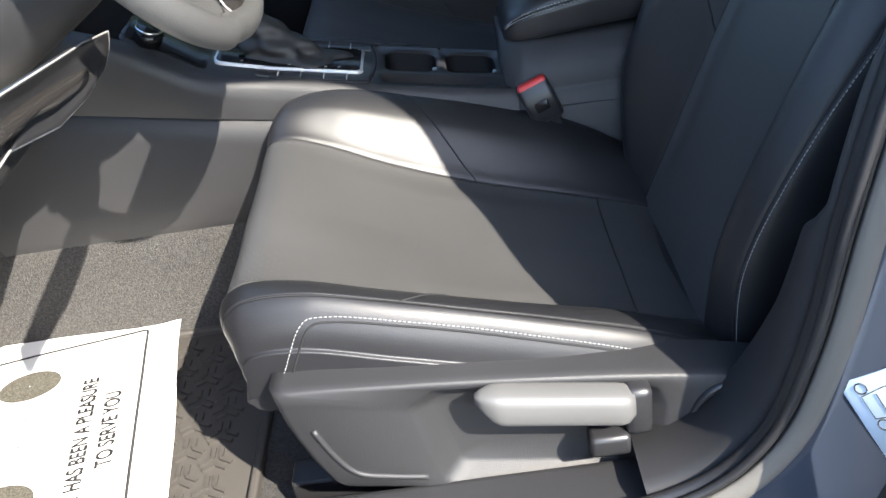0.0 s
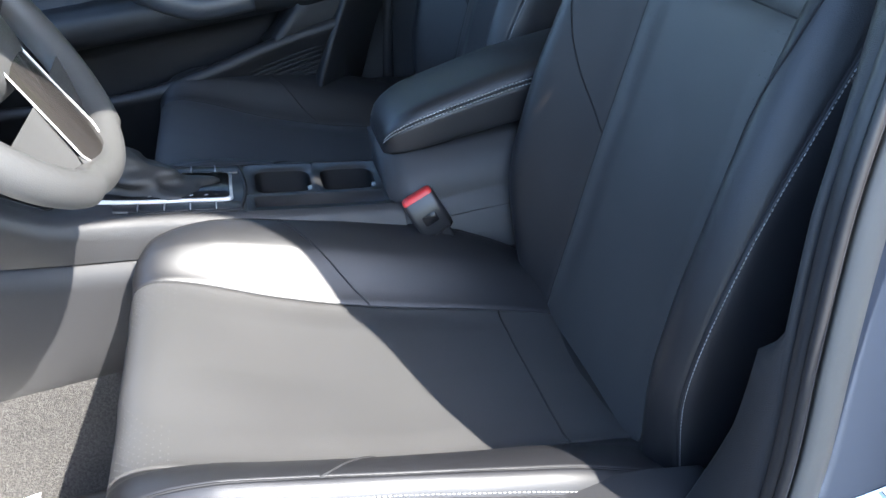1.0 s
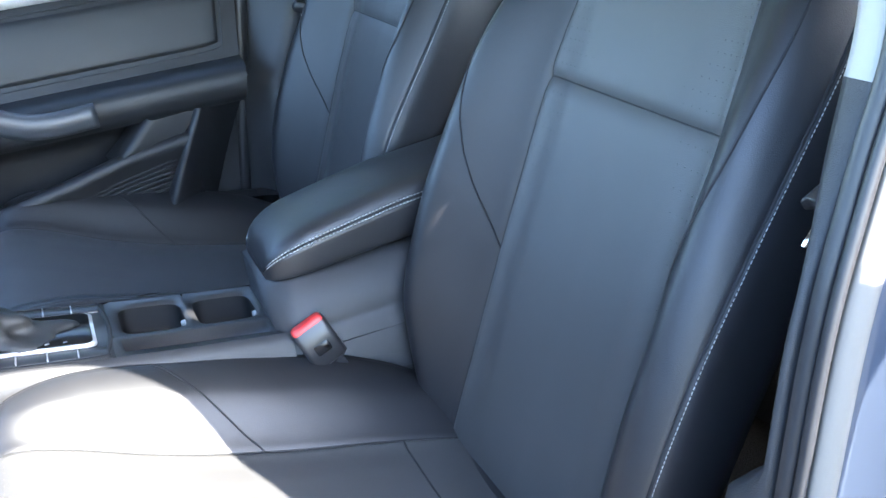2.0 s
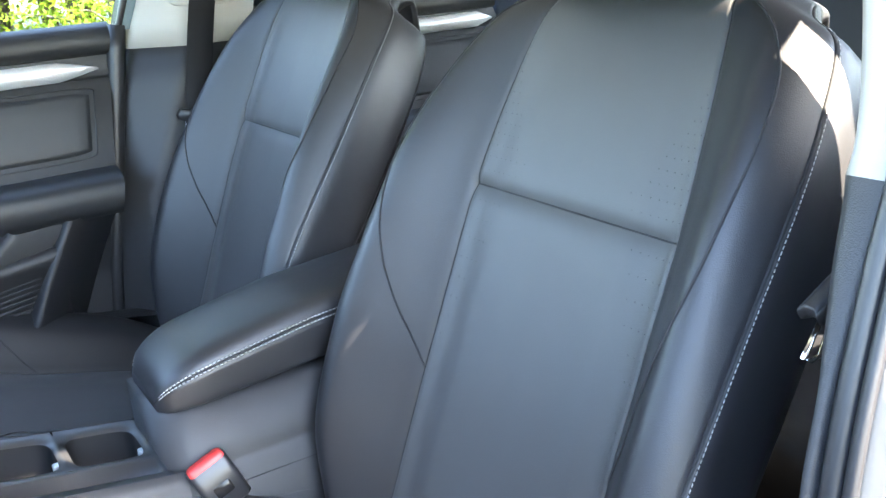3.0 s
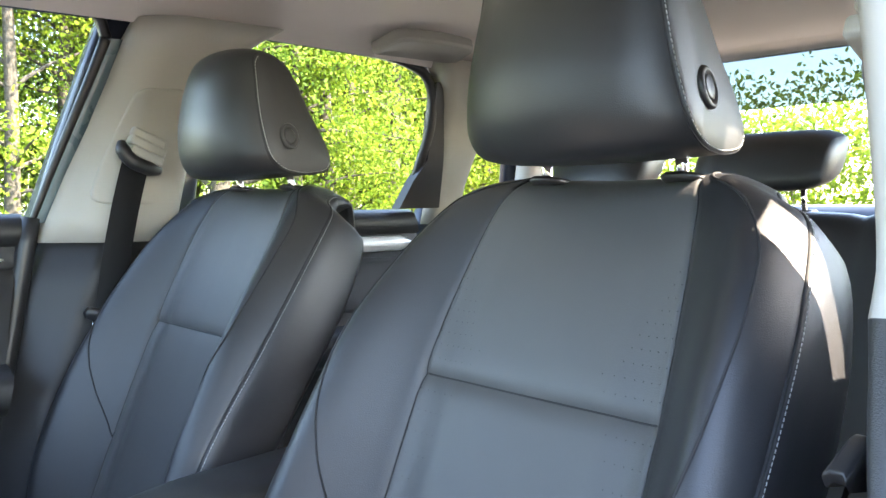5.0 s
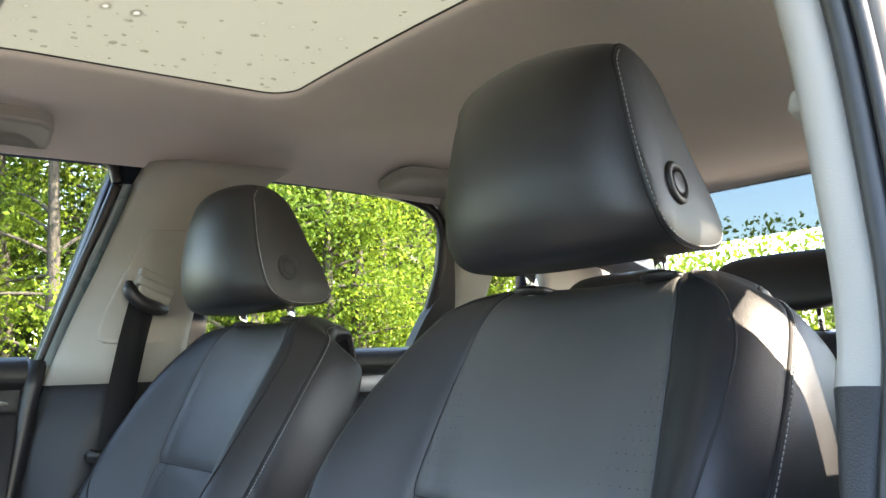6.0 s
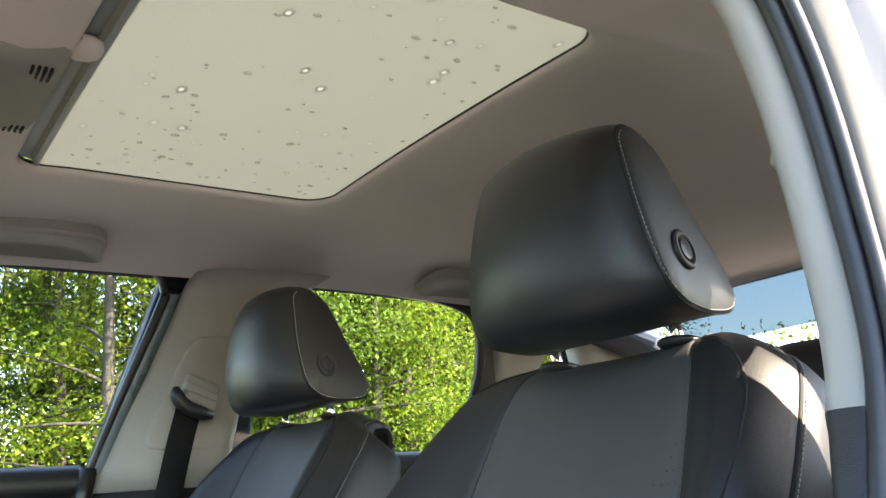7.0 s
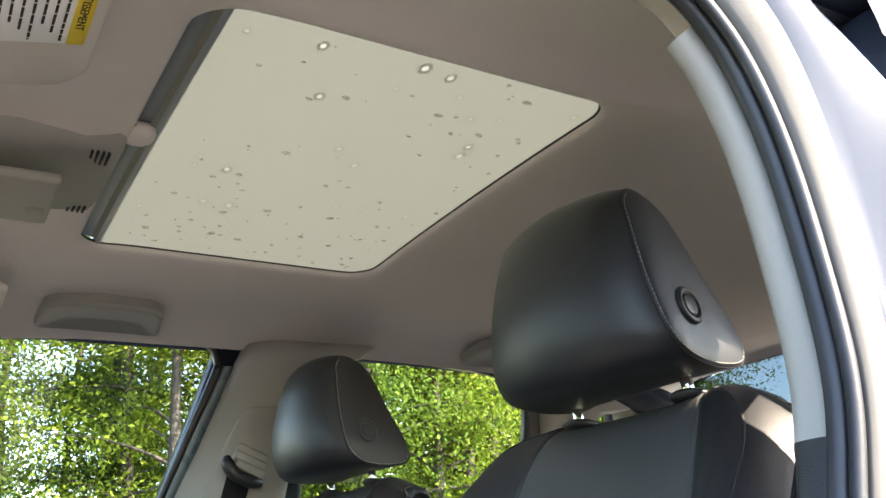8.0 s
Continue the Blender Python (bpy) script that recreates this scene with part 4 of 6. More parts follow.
# moulded trim between the seal and the seat: dark below the belt line, pale above
edge = []
for k in range(len(jam)):
    step = float(np.interp(jam[k, 2], (0.40, 0.58, 0.66, 0.762, 0.774), (0.075, 0.050, 0.026, 0.010, 0.0)))       # the lower cover stands further in
    wide = float(np.interp(jam[k, 2], (0.88, 1.05, 1.15, 1.22, 1.33), (1.0, 0.15, 0.7, 0.9, 1.2)))
    deep = float(np.interp(jam[k, 2], (0.762, 0.774, 0.92, 0.99, 1.05, 1.15, 1.22, 1.33), (1.0, 0.30, 0.32, 0.62, 0.8, 0.85, 0.85, 0.85)))
    edge.append([jam[k] + a * wide * away[k] + b * deep * out[k] for a, b in ((0.012, 0.004), (-0.004, 0.001), (-0.009, -0.006), (-0.011, -0.015), (-0.010, -0.023 - step), (-0.004, -0.030 - step), (0.03, -0.036 - step), (0.10, -0.038 - step))])
edge = np.array(edge)
cut = next(k for k in range(20, 120) if jam[k, 2] > 1.0455)
end = next(k for k in range(cut, 120) if jam[k, 0] < 0.128 and jam[k, 2] > 1.3)
for name, rows, mat, text in (("pillar_edge_1", edge[18:cut + 1], PLASTIC, "dark grained plastic pillar edge inside the driver's door seal"), ("pillar_edge_2", edge[cut:end], BEIGE, "pale beige pillar edge inside the driver's door seal")):
    bm = bmesh.new()
    sheet(bm, rows)
    structure(name, bm, mat, text)
# pale cover between the seal and the headliner
rows = []
for k in range(len(jam)):
    if jam[k, 2] < 1.22 or jam[k, 0] < -0.70:
        continue
    x, y, z = jam[k] + away[k] * 0.004 + out[k] * 0.002
    t = min(1.0, max(0.0, (z - 1.25) / 0.12))
    hx = max(x, x * 0.6 + 0.08) if x > 0.08 else x
    e = np.array([hx + 0.02 * (x > 0.1), -0.105, roof_z(hx, -0.105) + 0.002])
    p0 = np.array([x, y, z])
    rows.append([p0, p0 * 0.85 + e * 0.15 + away[k] * 0.012, p0 * 0.5 + e * 0.5 + away[k] * 0.012, e])
bm = bmesh.new()
sheet(bm, rows)
structure("rail_cover", bm, HEADLINER, "beige woven cloth trim curving along the driver's roof rail")
# rear door's front edge beyond the gap
bm = bmesh.new()
sheet(bm, sweep(jam, away, out, [(0.040, 0.113), (0.042, 0.124), (0.055, 0.130), (0.08, 0.126)])[22:58])
structure("door_seal_5", bm, RUBBER, "black weather strip between the doors")

# tyre label on the jamb
label = thing("tyre_label", "pale blue-white tyre pressure sticker with a car drawing", "label", (0.12, -0.33, 0.62))
k = int(np.argmin(np.abs(jam[20:70, 2] - 0.640))) + 20
n_wall = Vector(-0.738 * away[k] + 0.675 * out[k]).normalized()
up_wall = Vector(tan[k] * np.sign(tan[k, 2]))
up_wall = (up_wall - up_wall.dot(n_wall) * n_wall).normalized()
M = Matrix((up_wall.cross(n_wall), up_wall, n_wall)).transposed().to_4x4()
M = M @ Matrix.Rotation(radians(-38), 4, "Z")
M.translation = Vector(jam[k] + 0.0795 * away[k] + 0.0665 * out[k]) + n_wall * 0.002
part("sheet", slab(rounded_rect(0.080, 0.115, 0.004), 0, 0.0012, 0.0003, M), WHITE_LABEL, label)
bm = bmesh.new()


def ink_line(bm, pts, w=0.0006):
    tube(bm, [tuple(M @ Vector((x, -y, 0.0014))) for x, y in pts], w, 4)


car_outline = [(-0.012, -0.022), (-0.014, 0.0), (-0.011, 0.024), (0.011, 0.024), (0.014, 0.0), (0.012, -0.022), (-0.012, -0.022)]
ink_line(bm, [(x - 0.012, y + 0.02) for x, y in car_outline])
ink_line(bm, [(-0.022, 0.012), (-0.002, 0.012)])
ink_line(bm, [(-0.022, 0.030), (-0.002, 0.030)])
for cx in (-0.030, 0.006):
    for cy in (0.004, 0.040):
        ink_line(bm, [(cx + 0.005 * math.cos(a), cy + 0.0055 * math.sin(a)) for a in np.linspace(0, 6.3, 14)], 0.0008)
ink_line(bm, [(-0.038, -0.010), (0.038, -0.010)])
for k in range(5):
    ink_line(bm, [(-0.034, -0.018 - 0.007 * k), (0.03 - 0.006 * (k % 2), -0.018 - 0.007 * k)], 0.0009)
part("drawing", bm, INK, label)


# ---- doors ----
def door_panel(name, label, x0, x1, f, lean, group):
    """Inner skin of a door, with pad, trim strip, inset, armrest, pocket and window frame. f maps the passenger side's y to either side; lean: how far the rear edge leans back per metre of height."""
    d = thing(name, label, "car door", (x0, f(1.2), 0.45), group)
    xr = lambda z: x1 + lean * (z - 0.6)
    def skin(pname, zy, mat, lab="", a=x0, b=None, ends=0.0):
        rows = []
        for z, y in zy:
            e = (xr(z) if b is None else b)
            rows.append([(a + (e - a) * t, f(y), z) for t in np.linspace(0, 1, 13)])
        bm = bmesh.new()
        sheet(bm, rows)
        return part(pname, bm, mat, d, lab)
    skin("sill_pad", [(1.085, 1.262), (1.095, 1.245), (1.097, 1.225), (1.088, 1.208), (1.065, 1.200), (1.045, 1.205), (1.040, 1.215)], DOOR_SKIN)
    skin("upper_panel", [(1.040, 1.216), (1.030, 1.214), (1.006, 1.206), (1.000, 1.210), (0.992, 1.216)], DOOR_SKIN)
    skin("frame_panel", [(1.000, 1.208), (0.990, 1.2015), (0.870, 1.172), (0.842, 1.160)], SHADED_DOOR_PLASTIC)
    skin("armrest", [(0.846, 1.165), (0.842, 1.135), (0.834, 1.108), (0.820, 1.098), (0.785, 1.100), (0.768, 1.112), (0.758, 1.150)], DOOR_SKIN)
    skin("lower_panel", [(0.765, 1.150), (0.757, 1.185), (0.72, 1.198), (0.60, 1.192), (0.50, 1.175), (0.42, 1.16), (0.36, 1.17)], SHADED_DOOR_PLASTIC)
    skin("outer_skin", [(0.34, 1.15), (0.34, 1.30), (0.5, 1.36), (0.8, 1.365), (1.0, 1.33), (1.085, 1.27)], PAINT)
    # silver strip with a pointed end
    rows = []
    for t in np.linspace(0, 1, 30):
        x = x0 + 0.02 + (xr(1.02) - 0.022 - x0 - 0.02) * t
        w = 0.0175 * min(1, (1 - t) / 0.07 + 0.1)
        rows.append([(x, f(1.206 - k * 0.0), 1.018 + w * s) if k == 0 else (x, f(1.200 - 0.001), 1.018 + w * s * 0.8) for k, s in ((0, 1), (1, 1), (1, -1), (0, -1))])
    bm = bmesh.new()
    sheet(bm, rows)
    part("trim_strip", bm, SILVER, d, "satin silver trim strip")
    # padded inset with a sunk border
    za, zb = 0.862, 0.988
    n = 18
    rows = []
    for k, (ins, dep) in enumerate(((0.0, 0.0), (0.003, 0.007), (0.006, 0.007), (0.010, 0.001), (0.018, -0.001), (0.04, -0.002))):
        ring = []
        for px, pz in rounded_rect(1, 1, 0.06, 4):
            z = (za + zb) / 2 + pz * (zb - za - 2 * ins)
            e = xr(z) - 0.030
            a = x0 + 0.03
            x = (a + e) / 2 + px * (e - a - 2 * ins)
            ring.append((x, f(1.172 + (z - 0.87) / 0.12 * 0.0295 - 0.003 + dep), z))
        rows.append(ring)
    bm = bmesh.new()
    vs = sheet(bm, rows, closed_v=True)
    bm.faces.new(vs[-1])
    part("inset", bm, DOOR_SKIN, d, "padded leatherette inset")
    return d, xr


def sash(parent, name, pts, r, mat, flat=None):
    bm = bmesh.new()
    tube(bm, pts, r, 10, flat=flat)
    return part(name, bm, mat, parent)


for side in (1, 0):
    f = (lambda y: y) if side else mirror
    if side == 1:
        d, xr = door_panel("passenger_door", "closed front passenger door with dark skin, silver strip and armrest", -1.0, -0.022, f, 0.185, "doors")
        # pull handle sweeping down from the front into the armrest
        pull = [(-0.64, 1.125, 0.965), (-0.56, 1.100, 0.915), (-0.48, 1.090, 0.862), (-0.41, 1.086, 0.820), (-0.35, 1.086, 0.806), (-0.27, 1.092, 0.806)]
        sash(d, "pull_handle", spline(pull, 40), 0.021, SATIN_DARK := material("dark_satin_plastic", (0.042, 0.044, 0.048), 0.4), (0.6, 1.15))
        # pocket lip and speaker slats
        lip = [(-0.86, 1.085, 0.690), (-0.64, 1.080, 0.668), (-0.52, 1.080, 0.668), (-0.47, 1.080, 0.672), (-0.36, 1.086, 0.690), (-0.25, 1.094, 0.712), (-0.17, 1.098, 0.722), (-0.11, 1.100, 0.728)]
        L = spline(lip, 60)
        prof = ((0.055, -0.14), (0.022, -0.06), (0.016, -0.004), (0.010, 0.006), (0.000, 0.006), (-0.007, -0.002), (-0.008, -0.014), (-0.004, -0.022), (0.006, -0.060), (0.02, -0.14), (0.05, -0.30))
        grid_part("pocket", np.stack([L + np.array([0, dy, dz]) for dy, dz in prof], 1), SHADED_DOOR_PLASTIC, d, "door pocket with a raised rim")
        for k in range(9):
            bm = bmesh.new()
            tube(bm, spline([(-0.50, 1.078 + 0.0016 * k, 0.648 - 0.0082 * k), (-0.36, 1.085 + 0.0016 * k, 0.668 - 0.0085 * k), (-0.25, 1.093 + 0.0016 * k, 0.690 - 0.0095 * k), (-0.150, 1.097 + 0.0016 * k, 0.708 - 0.011 * k)], 14), 0.0021, 6)
            part("grille_slat", bm, SHADED_DOOR_PLASTIC, d)
        # raked fields between the pocket and the rear edge of the door
        rake = spline([(-0.262, 1.092, 0.700), (-0.235, 1.090, 0.722), (-0.205, 1.094, 0.750), (-0.180, 1.100, 0.772)], 16)
        grid_part("rake", np.stack([rake + np.array([dx, dy, dz]) for dx, dy, dz in ((-0.012, 0.06, 0.01), (-0.006, 0.006, 0.004), (0.0, 0.0, 0.0), (0.012, 0.0015, -0.002), (0.10, 0.014, 0.0))], 1), SHADED_DOOR_PLASTIC, d)
        edge = spline([(-0.215, 1.074, 0.52), (-0.180, 1.078, 0.60), (-0.135, 1.086, 0.69), (-0.085, 1.098, 0.775)], 24)
        grid_part("rear_field", np.array([edge + np.array([dx, dy, 0]) for dx, dy in ((-0.010, 0.030), (-0.006, 0.004), (0.0, 0.0), (0.008, 0.002), (0.05, 0.030), (0.11, 0.085))]), SHADED_DOOR_PLASTIC, d)
        bm = bmesh.new()
        tube(bm, [(xr(z) + 0.014, 1.212, z) for z in np.linspace(0.42, 1.09, 14)], 0.017, 10)
        part("edge_seal", bm, RUBBER, d, "black rubber edge seal")
        # glass frame
        win = [(-0.95, 1.085, 1.15), (-0.80, 1.105, 1.265), (-0.60, 1.12, 1.365), (-0.40, 1.135, 1.422), (-0.15, 1.142, 1.446), (0.06, 1.142, 1.454), (0.148, 1.140, 1.452), (0.185, 1.137, 1.432), (0.197, 1.134, 1.395)]
        top = spline(win, 60)
        sash(d, "window_frame", top + np.array([0, 0.012, 0.010]), 0.013, PLASTIC_SMOOTH, (1, 0.8))
        rear = spline([(0.203, 1.134, 1.402), (0.180, 1.147, 1.335), (0.148, 1.168, 1.245), (0.117, 1.190, 1.155), (0.092, 1.206, 1.080)], 30)
        bm = bmesh.new()
        sheet(bm, sweep(rear, np.tile([1, 0, 0], (30, 1)), np.tile([0, -1, 0.1], (30, 1)), [(-0.008, -0.03), (-0.008, -0.003), (-0.004, 0.003), (0.006, 0.005), (0.020, 0.006), (0.030, -0.02)]))
        part("rear_sash", bm, SASH := material("blue_grey_sash", (0.075, 0.115, 0.13), 0.28, coat=0.3), d, "glossy blue-grey window sash")
        bm = bmesh.new()
        tube(bm, rear + np.array([-0.010, 0.002, 0]), np.linspace(0.0100, 0.0060, 30), 10)
        part("glass_run", bm, RUBBER, d)
        bm = bmesh.new()
        rows = [np.array([(x, 1.232, 1.075) for x in np.linspace(-0.95, 0.10, 14)]), np.array([(x, 1.18, 1.25) for x in np.linspace(-0.85, 0.14, 14)]), np.array([(x, 1.14, 1.41) for x in np.linspace(-0.45, 0.17, 14)])]
        sheet(bm, rows)
        g = part("window_pane", bm, GLASS, d, "clear side window")
        g.visible_shadow = False
    # rear doors
    nm = "rear_passenger_door" if side else "rear_driver_door"
    d, xr = door_panel(nm, "closed rear door with dark skin and silver strip", 0.335, 1.06, f, -0.25, "doors")
    win = [(0.30, 1.245, 1.10), (0.318, 1.20, 1.22), (0.345, 1.16, 1.34), (0.38, 1.140, 1.42), (0.50, 1.138, 1.455), (0.70, 1.138, 1.445), (0.86, 1.130, 1.418), (0.92, 1.125, 1.375), (0.932, 1.14, 1.28), (0.925, 1.18, 1.18), (0.915, 1.21, 1.10)]
    top = spline([(x, f(y), z) for x, y, z in win], 70)
    sash(d, "window_frame", top + np.array([0, 0, 0.006]), 0.012, PLASTIC_SMOOTH)
    # outer rim of the frame over the glass
    up = spline([(x, f(y), z) for x, y, z in win[2:8]], 40)
    s = 1 if side else -1
    bm = bmesh.new()
    if side == 0:
        sheet(bm, np.stack([up + np.array([0, s * a, b]) for a, b in ((0.0, 0.0), (0.03, -0.012), (0.066, -0.024), (0.07, 0.0), (0.05, 0.05))], 1))
        part("outer_frame", bm, PAINT, d)
        # post added out of view: narrows the sun stripe on the driver's seat
        post = spline([(0.386, -0.215, 1.09), (0.395, -0.210, 1.16), (0.417, -0.206, 1.26), (0.432, -0.204, 1.30), (0.446, -0.202, 1.338)], 24)
        grid_part("sun_post", np.stack([post + np.array([a, b, 0]) for a, b in ((0.0, 0.0), (0.002, 0.030), (0.062, 0.030), (0.062, -0.004), (0.0, 0.0))], 1), PLASTIC_SMOOTH, d, "black post added in the rear door's window to trim the sun stripe")
    bm = bmesh.new()
    rows = [[(x, f(1.225), 1.085) for x in np.linspace(0.31, 0.93, 10)], [(x, f(1.17), 1.25) for x in np.linspace(0.325, 0.94, 10)], [(x, f(1.13), 1.41) for x in np.linspace(0.39, 0.9, 10)]]
    sheet(bm, rows)
    g = part("window_pane", bm, GLASS, d, "clear side window")
    g.visible_shadow = False
    # dark corner piece behind the glass
    bm = bmesh.new()
    ring = [(0.925, 1.385), (0.952, 1.385), (0.968, 1.30), (0.985, 1.20), (0.995, 1.10), (0.875, 1.098), (0.905, 1.165), (0.935, 1.21)]
    a = [bm.verts.new((x, f(1.10 + (1.4 - z) * 0.28), z)) for x, z in ring]
    b = [bm.verts.new((x, f(1.13 + (1.4 - z) * 0.28), z)) for x, z in ring]
    for k in range(8):
        bm.faces.new((a[k], a[(k + 1) % 8], b[(k + 1) % 8], b[k]))
    bm.faces.new(a)
    bm.faces.new(b[::-1])
    part("corner_piece", bm, PLASTIC_SMOOTH, d, smooth=False)

# the driver's door stands open on its front hinges
d, xr = door_panel("driver_door", "open driver's door swung out on its front hinges", -1.0, -0.022, D_SIDE, 0.185, "doors")
win = [(-0.95, 1.20, 1.09), (-0.93, 1.13, 1.17), (-0.80, 1.105, 1.265), (-0.60, 1.12, 1.365), (-0.40, 1.135, 1.422), (-0.15, 1.142, 1.446), (0.06, 1.142, 1.452), (0.120, 1.140, 1.435), (0.130, 1.15, 1.33), (0.085, 1.20, 1.09)]
sash(d, "window_frame", spline([(x, D_SIDE(y), z) for x, y, z in win], 70), 0.018, PLASTIC_SMOOTH)
bm = bmesh.new()
sheet(bm, [[(x, D_SIDE(1.225), 1.085) for x in np.linspace(-0.93, 0.08, 8)], [(x, D_SIDE(1.17), 1.25) for x in np.linspace(-0.80, 0.11, 8)], [(x, D_SIDE(1.14), 1.42) for x in np.linspace(-0.42, 0.12, 8)]])
g = part("window_pane", bm, GLASS, d, "clear side window")
g.visible_shadow = False
d.rotation_euler = (0, 0, radians(-64))

# C-pillars and rear end
for side in (0, 1):
    f = (lambda y: y) if side else mirror
    for no, sts in ((1, ((1.06, 0.985, 1.075, 1.20, 1.26), (1.16, 0.982, 1.078, 1.165, 1.23), (1.26, 0.968, 1.095, 1.13, 1.195), (1.34, 0.955, 1.15, 1.095, 1.165), (1.37, 0.945, 1.45, 1.085, 1.155), (1.43, 0.90, 1.42, 1.05, 1.13))),
                    (3, ((1.06, 1.27, 1.45, 1.20, 1.26), (1.16, 1.28, 1.52, 1.165, 1.23), (1.26, 1.26, 1.52, 1.13, 1.195), (1.365, 1.20, 1.46, 1.088, 1.158)))):
        column("rear_pillar_%d" % (no + side), [pillar_ring(x0, x1, f(y0), f(y1), z, 1, 0.025) for z, x0, x1, y0, y1 in sts], BEIGE, "pale beige rear pillar trim")
    column("rear_quarter_%d" % (side + 1), [pillar_ring(x0, x1, f(y0), f(y1), z, 1, 0.02) for z, x0, x1, y0, y1 in ((0.36, 1.0, 2.1, 1.28, 1.36), (1.04, 1.0, 2.1, 1.27, 1.345), (1.10, 1.0, 2.05, 1.25, 1.29))], PAINT, "grey painted rear quarter")
    column("rear_quarter_%d" % (side + 3), [pillar_ring(x0, x1, f(y0), f(y1), z, 1, 0.02) for z, x0, x1, y0, y1 in ((1.102, 1.28, 1.95, 1.25, 1.29), (1.36, 1.22, 1.62, 1.155, 1.20), (1.44, 0.95, 1.5, 1.13, 1.18))], PAINT, "grey painted panel behind the quarter opening")

# back window: shade band above, clear below
bm = bmesh.new()
top, knee, low = [], [], []
for t in np.linspace(0, 1, 12):
    y = mirror(1.0) + (1.0 - mirror(1.0)) * t
    bow = 0.06 * (2 * t - 1) ** 2
    top.append((1.40 - bow, y, 1.425 - bow * 0.4))
    knee.append((1.575 - bow * 0.6, y, 1.333 - bow * 0.2))
    low.append((1.95 - bow, y, 1.12))
back_window = thing("back_window", "sloping rear window with a blue tinted shade band", "car window", (1.6, CAR_Y, 1.2))
sheet(bm, [top, knee])
g = part("shade_band", bm, BAND, back_window, "blue tinted upper band")
bm = bmesh.new()
sheet(bm, [knee, low])
g2 = part("clear_pane", bm, GLASS, back_window)
g.visible_shadow = g2.visible_shadow = False
structure("parcel_shelf", boxed((1.30, mirror(1.2), 1.02), (2.05, 1.2, 1.065), 0.012), CARPET, "dark grey parcel shelf below the rear window")
structure("boot_lid", boxed((1.96, mirror(1.3), 0.4), (2.6, 1.3, 1.10), 0.05, 3), PAINT, "grey painted boot lid")
bm = bmesh.new()
rows = [[(x, y, z) for y in np.linspace(mirror(1.08), 1.08, 8)] for x, z in ((1.36, 1.455), (1.42, 1.425), (1.44, 1.445), (1.38, 1.49))]
sheet(bm, rows)
structure("roof_header_rear", bm, HEADLINER, "headliner edge over the rear window")


# ---- rear bench ----
bench = thing("rear_bench", "black leatherette rear bench behind the front seats", "car seat", (1.0, CAR_Y, 0.35))
y0, y1 = mirror(1.12), 1.12
rows = []
prof = [(0.93, 0.56), (1.0, 0.62), (1.06, 0.74), (1.12, 0.90), (1.17, 1.02), (1.20, 1.075), (1.235, 1.095), (1.28, 1.085), (1.33, 1.03)]
pr = spline(prof, 40)
for t in np.linspace(0, 1, 61):
    y = y0 + (y1 - y0) * t
    dip = 0.018 * (1 - abs(math.sin(3 * math.pi * t)) ** 0.4)
    rows.append([(x + dip, y, z - dip * 0.6) for x, z in pr])
grid_part("backrest", np.array(rows), LEATHER, bench)
rows = []
pr = spline([(0.95, 0.55), (0.85, 0.555), (0.65, 0.59), (0.55, 0.60), (0.50, 0.58), (0.49, 0.50), (0.50, 0.36)], 30)
for t in np.linspace(0, 1, 41):
    dip = 0.015 * (1 - abs(math.sin(3 * math.pi * t)) ** 0.4)
    rows.append([(x, y0 + (y1 - y0) * t, z - dip) for x, z in pr])
grid_part("cushion", np.array(rows), LEATHER, bench)
for yc in (0.11, CAR_Y - 0.02, mirror(0.11)):
    rows = []
    low = False
    for f in (-1, -0.97, -0.9, -0.75, -0.5, 0, 0.5, 0.75, 0.9, 0.97, 1):
        g = 1 - 0.30 * abs(f) ** 6
        ring = []
        for a in np.linspace(0, 2 * math.pi, 40, endpoint=False):
            c, s = math.cos(a), math.sin(a)
            ex = math.copysign(abs(c) ** 0.65, c)
            ez = math.copysign(abs(s) ** 0.65, s)
            ring.append((1.245 + 0.062 * g * ex + 0.02 * ez, yc + 0.135 * f, 1.192 + 0.058 * g * ez + 0.008 * ex))
        rows.append(ring)
    bm = bmesh.new()
    vs = sheet(bm, np.array(rows), closed_v=True)
    bm.faces.new(vs[0])
    bm.faces.new(vs[-1])
    hr = part("headrest", bm, LEATHER, bench)
    for dy in (-0.07, 0.07):
        bm = bmesh.new()
        tube(bm, [(1.262, yc + dy, 1.075), (1.250, yc + dy, 1.150)], 0.0055, 10)
        part("post", bm, CHROME, hr)
        part("post_collar", slab(rounded_rect(0.045, 0.04, 0.014), 0, 0.012, 0.003, pose(1.262, yc + dy, 1.085)), PLASTIC_SMOOTH, hr)


# ---- centre console ----
console = thing("centre_console", "dark plastic centre console with cup holders, gear lever and padded armrest", "console", (-0.3, CAR_Y, 0.5))


def console_z(x):
    """Height of the console's top along the car."""
    return float(np.interp(x, [-0.85, -0.70, -0.60, -0.50, -0.37, -0.25, -0.14, 0.2], [0.86, 0.805, 0.735, 0.708, 0.680, 0.655, 0.634, 0.62]))


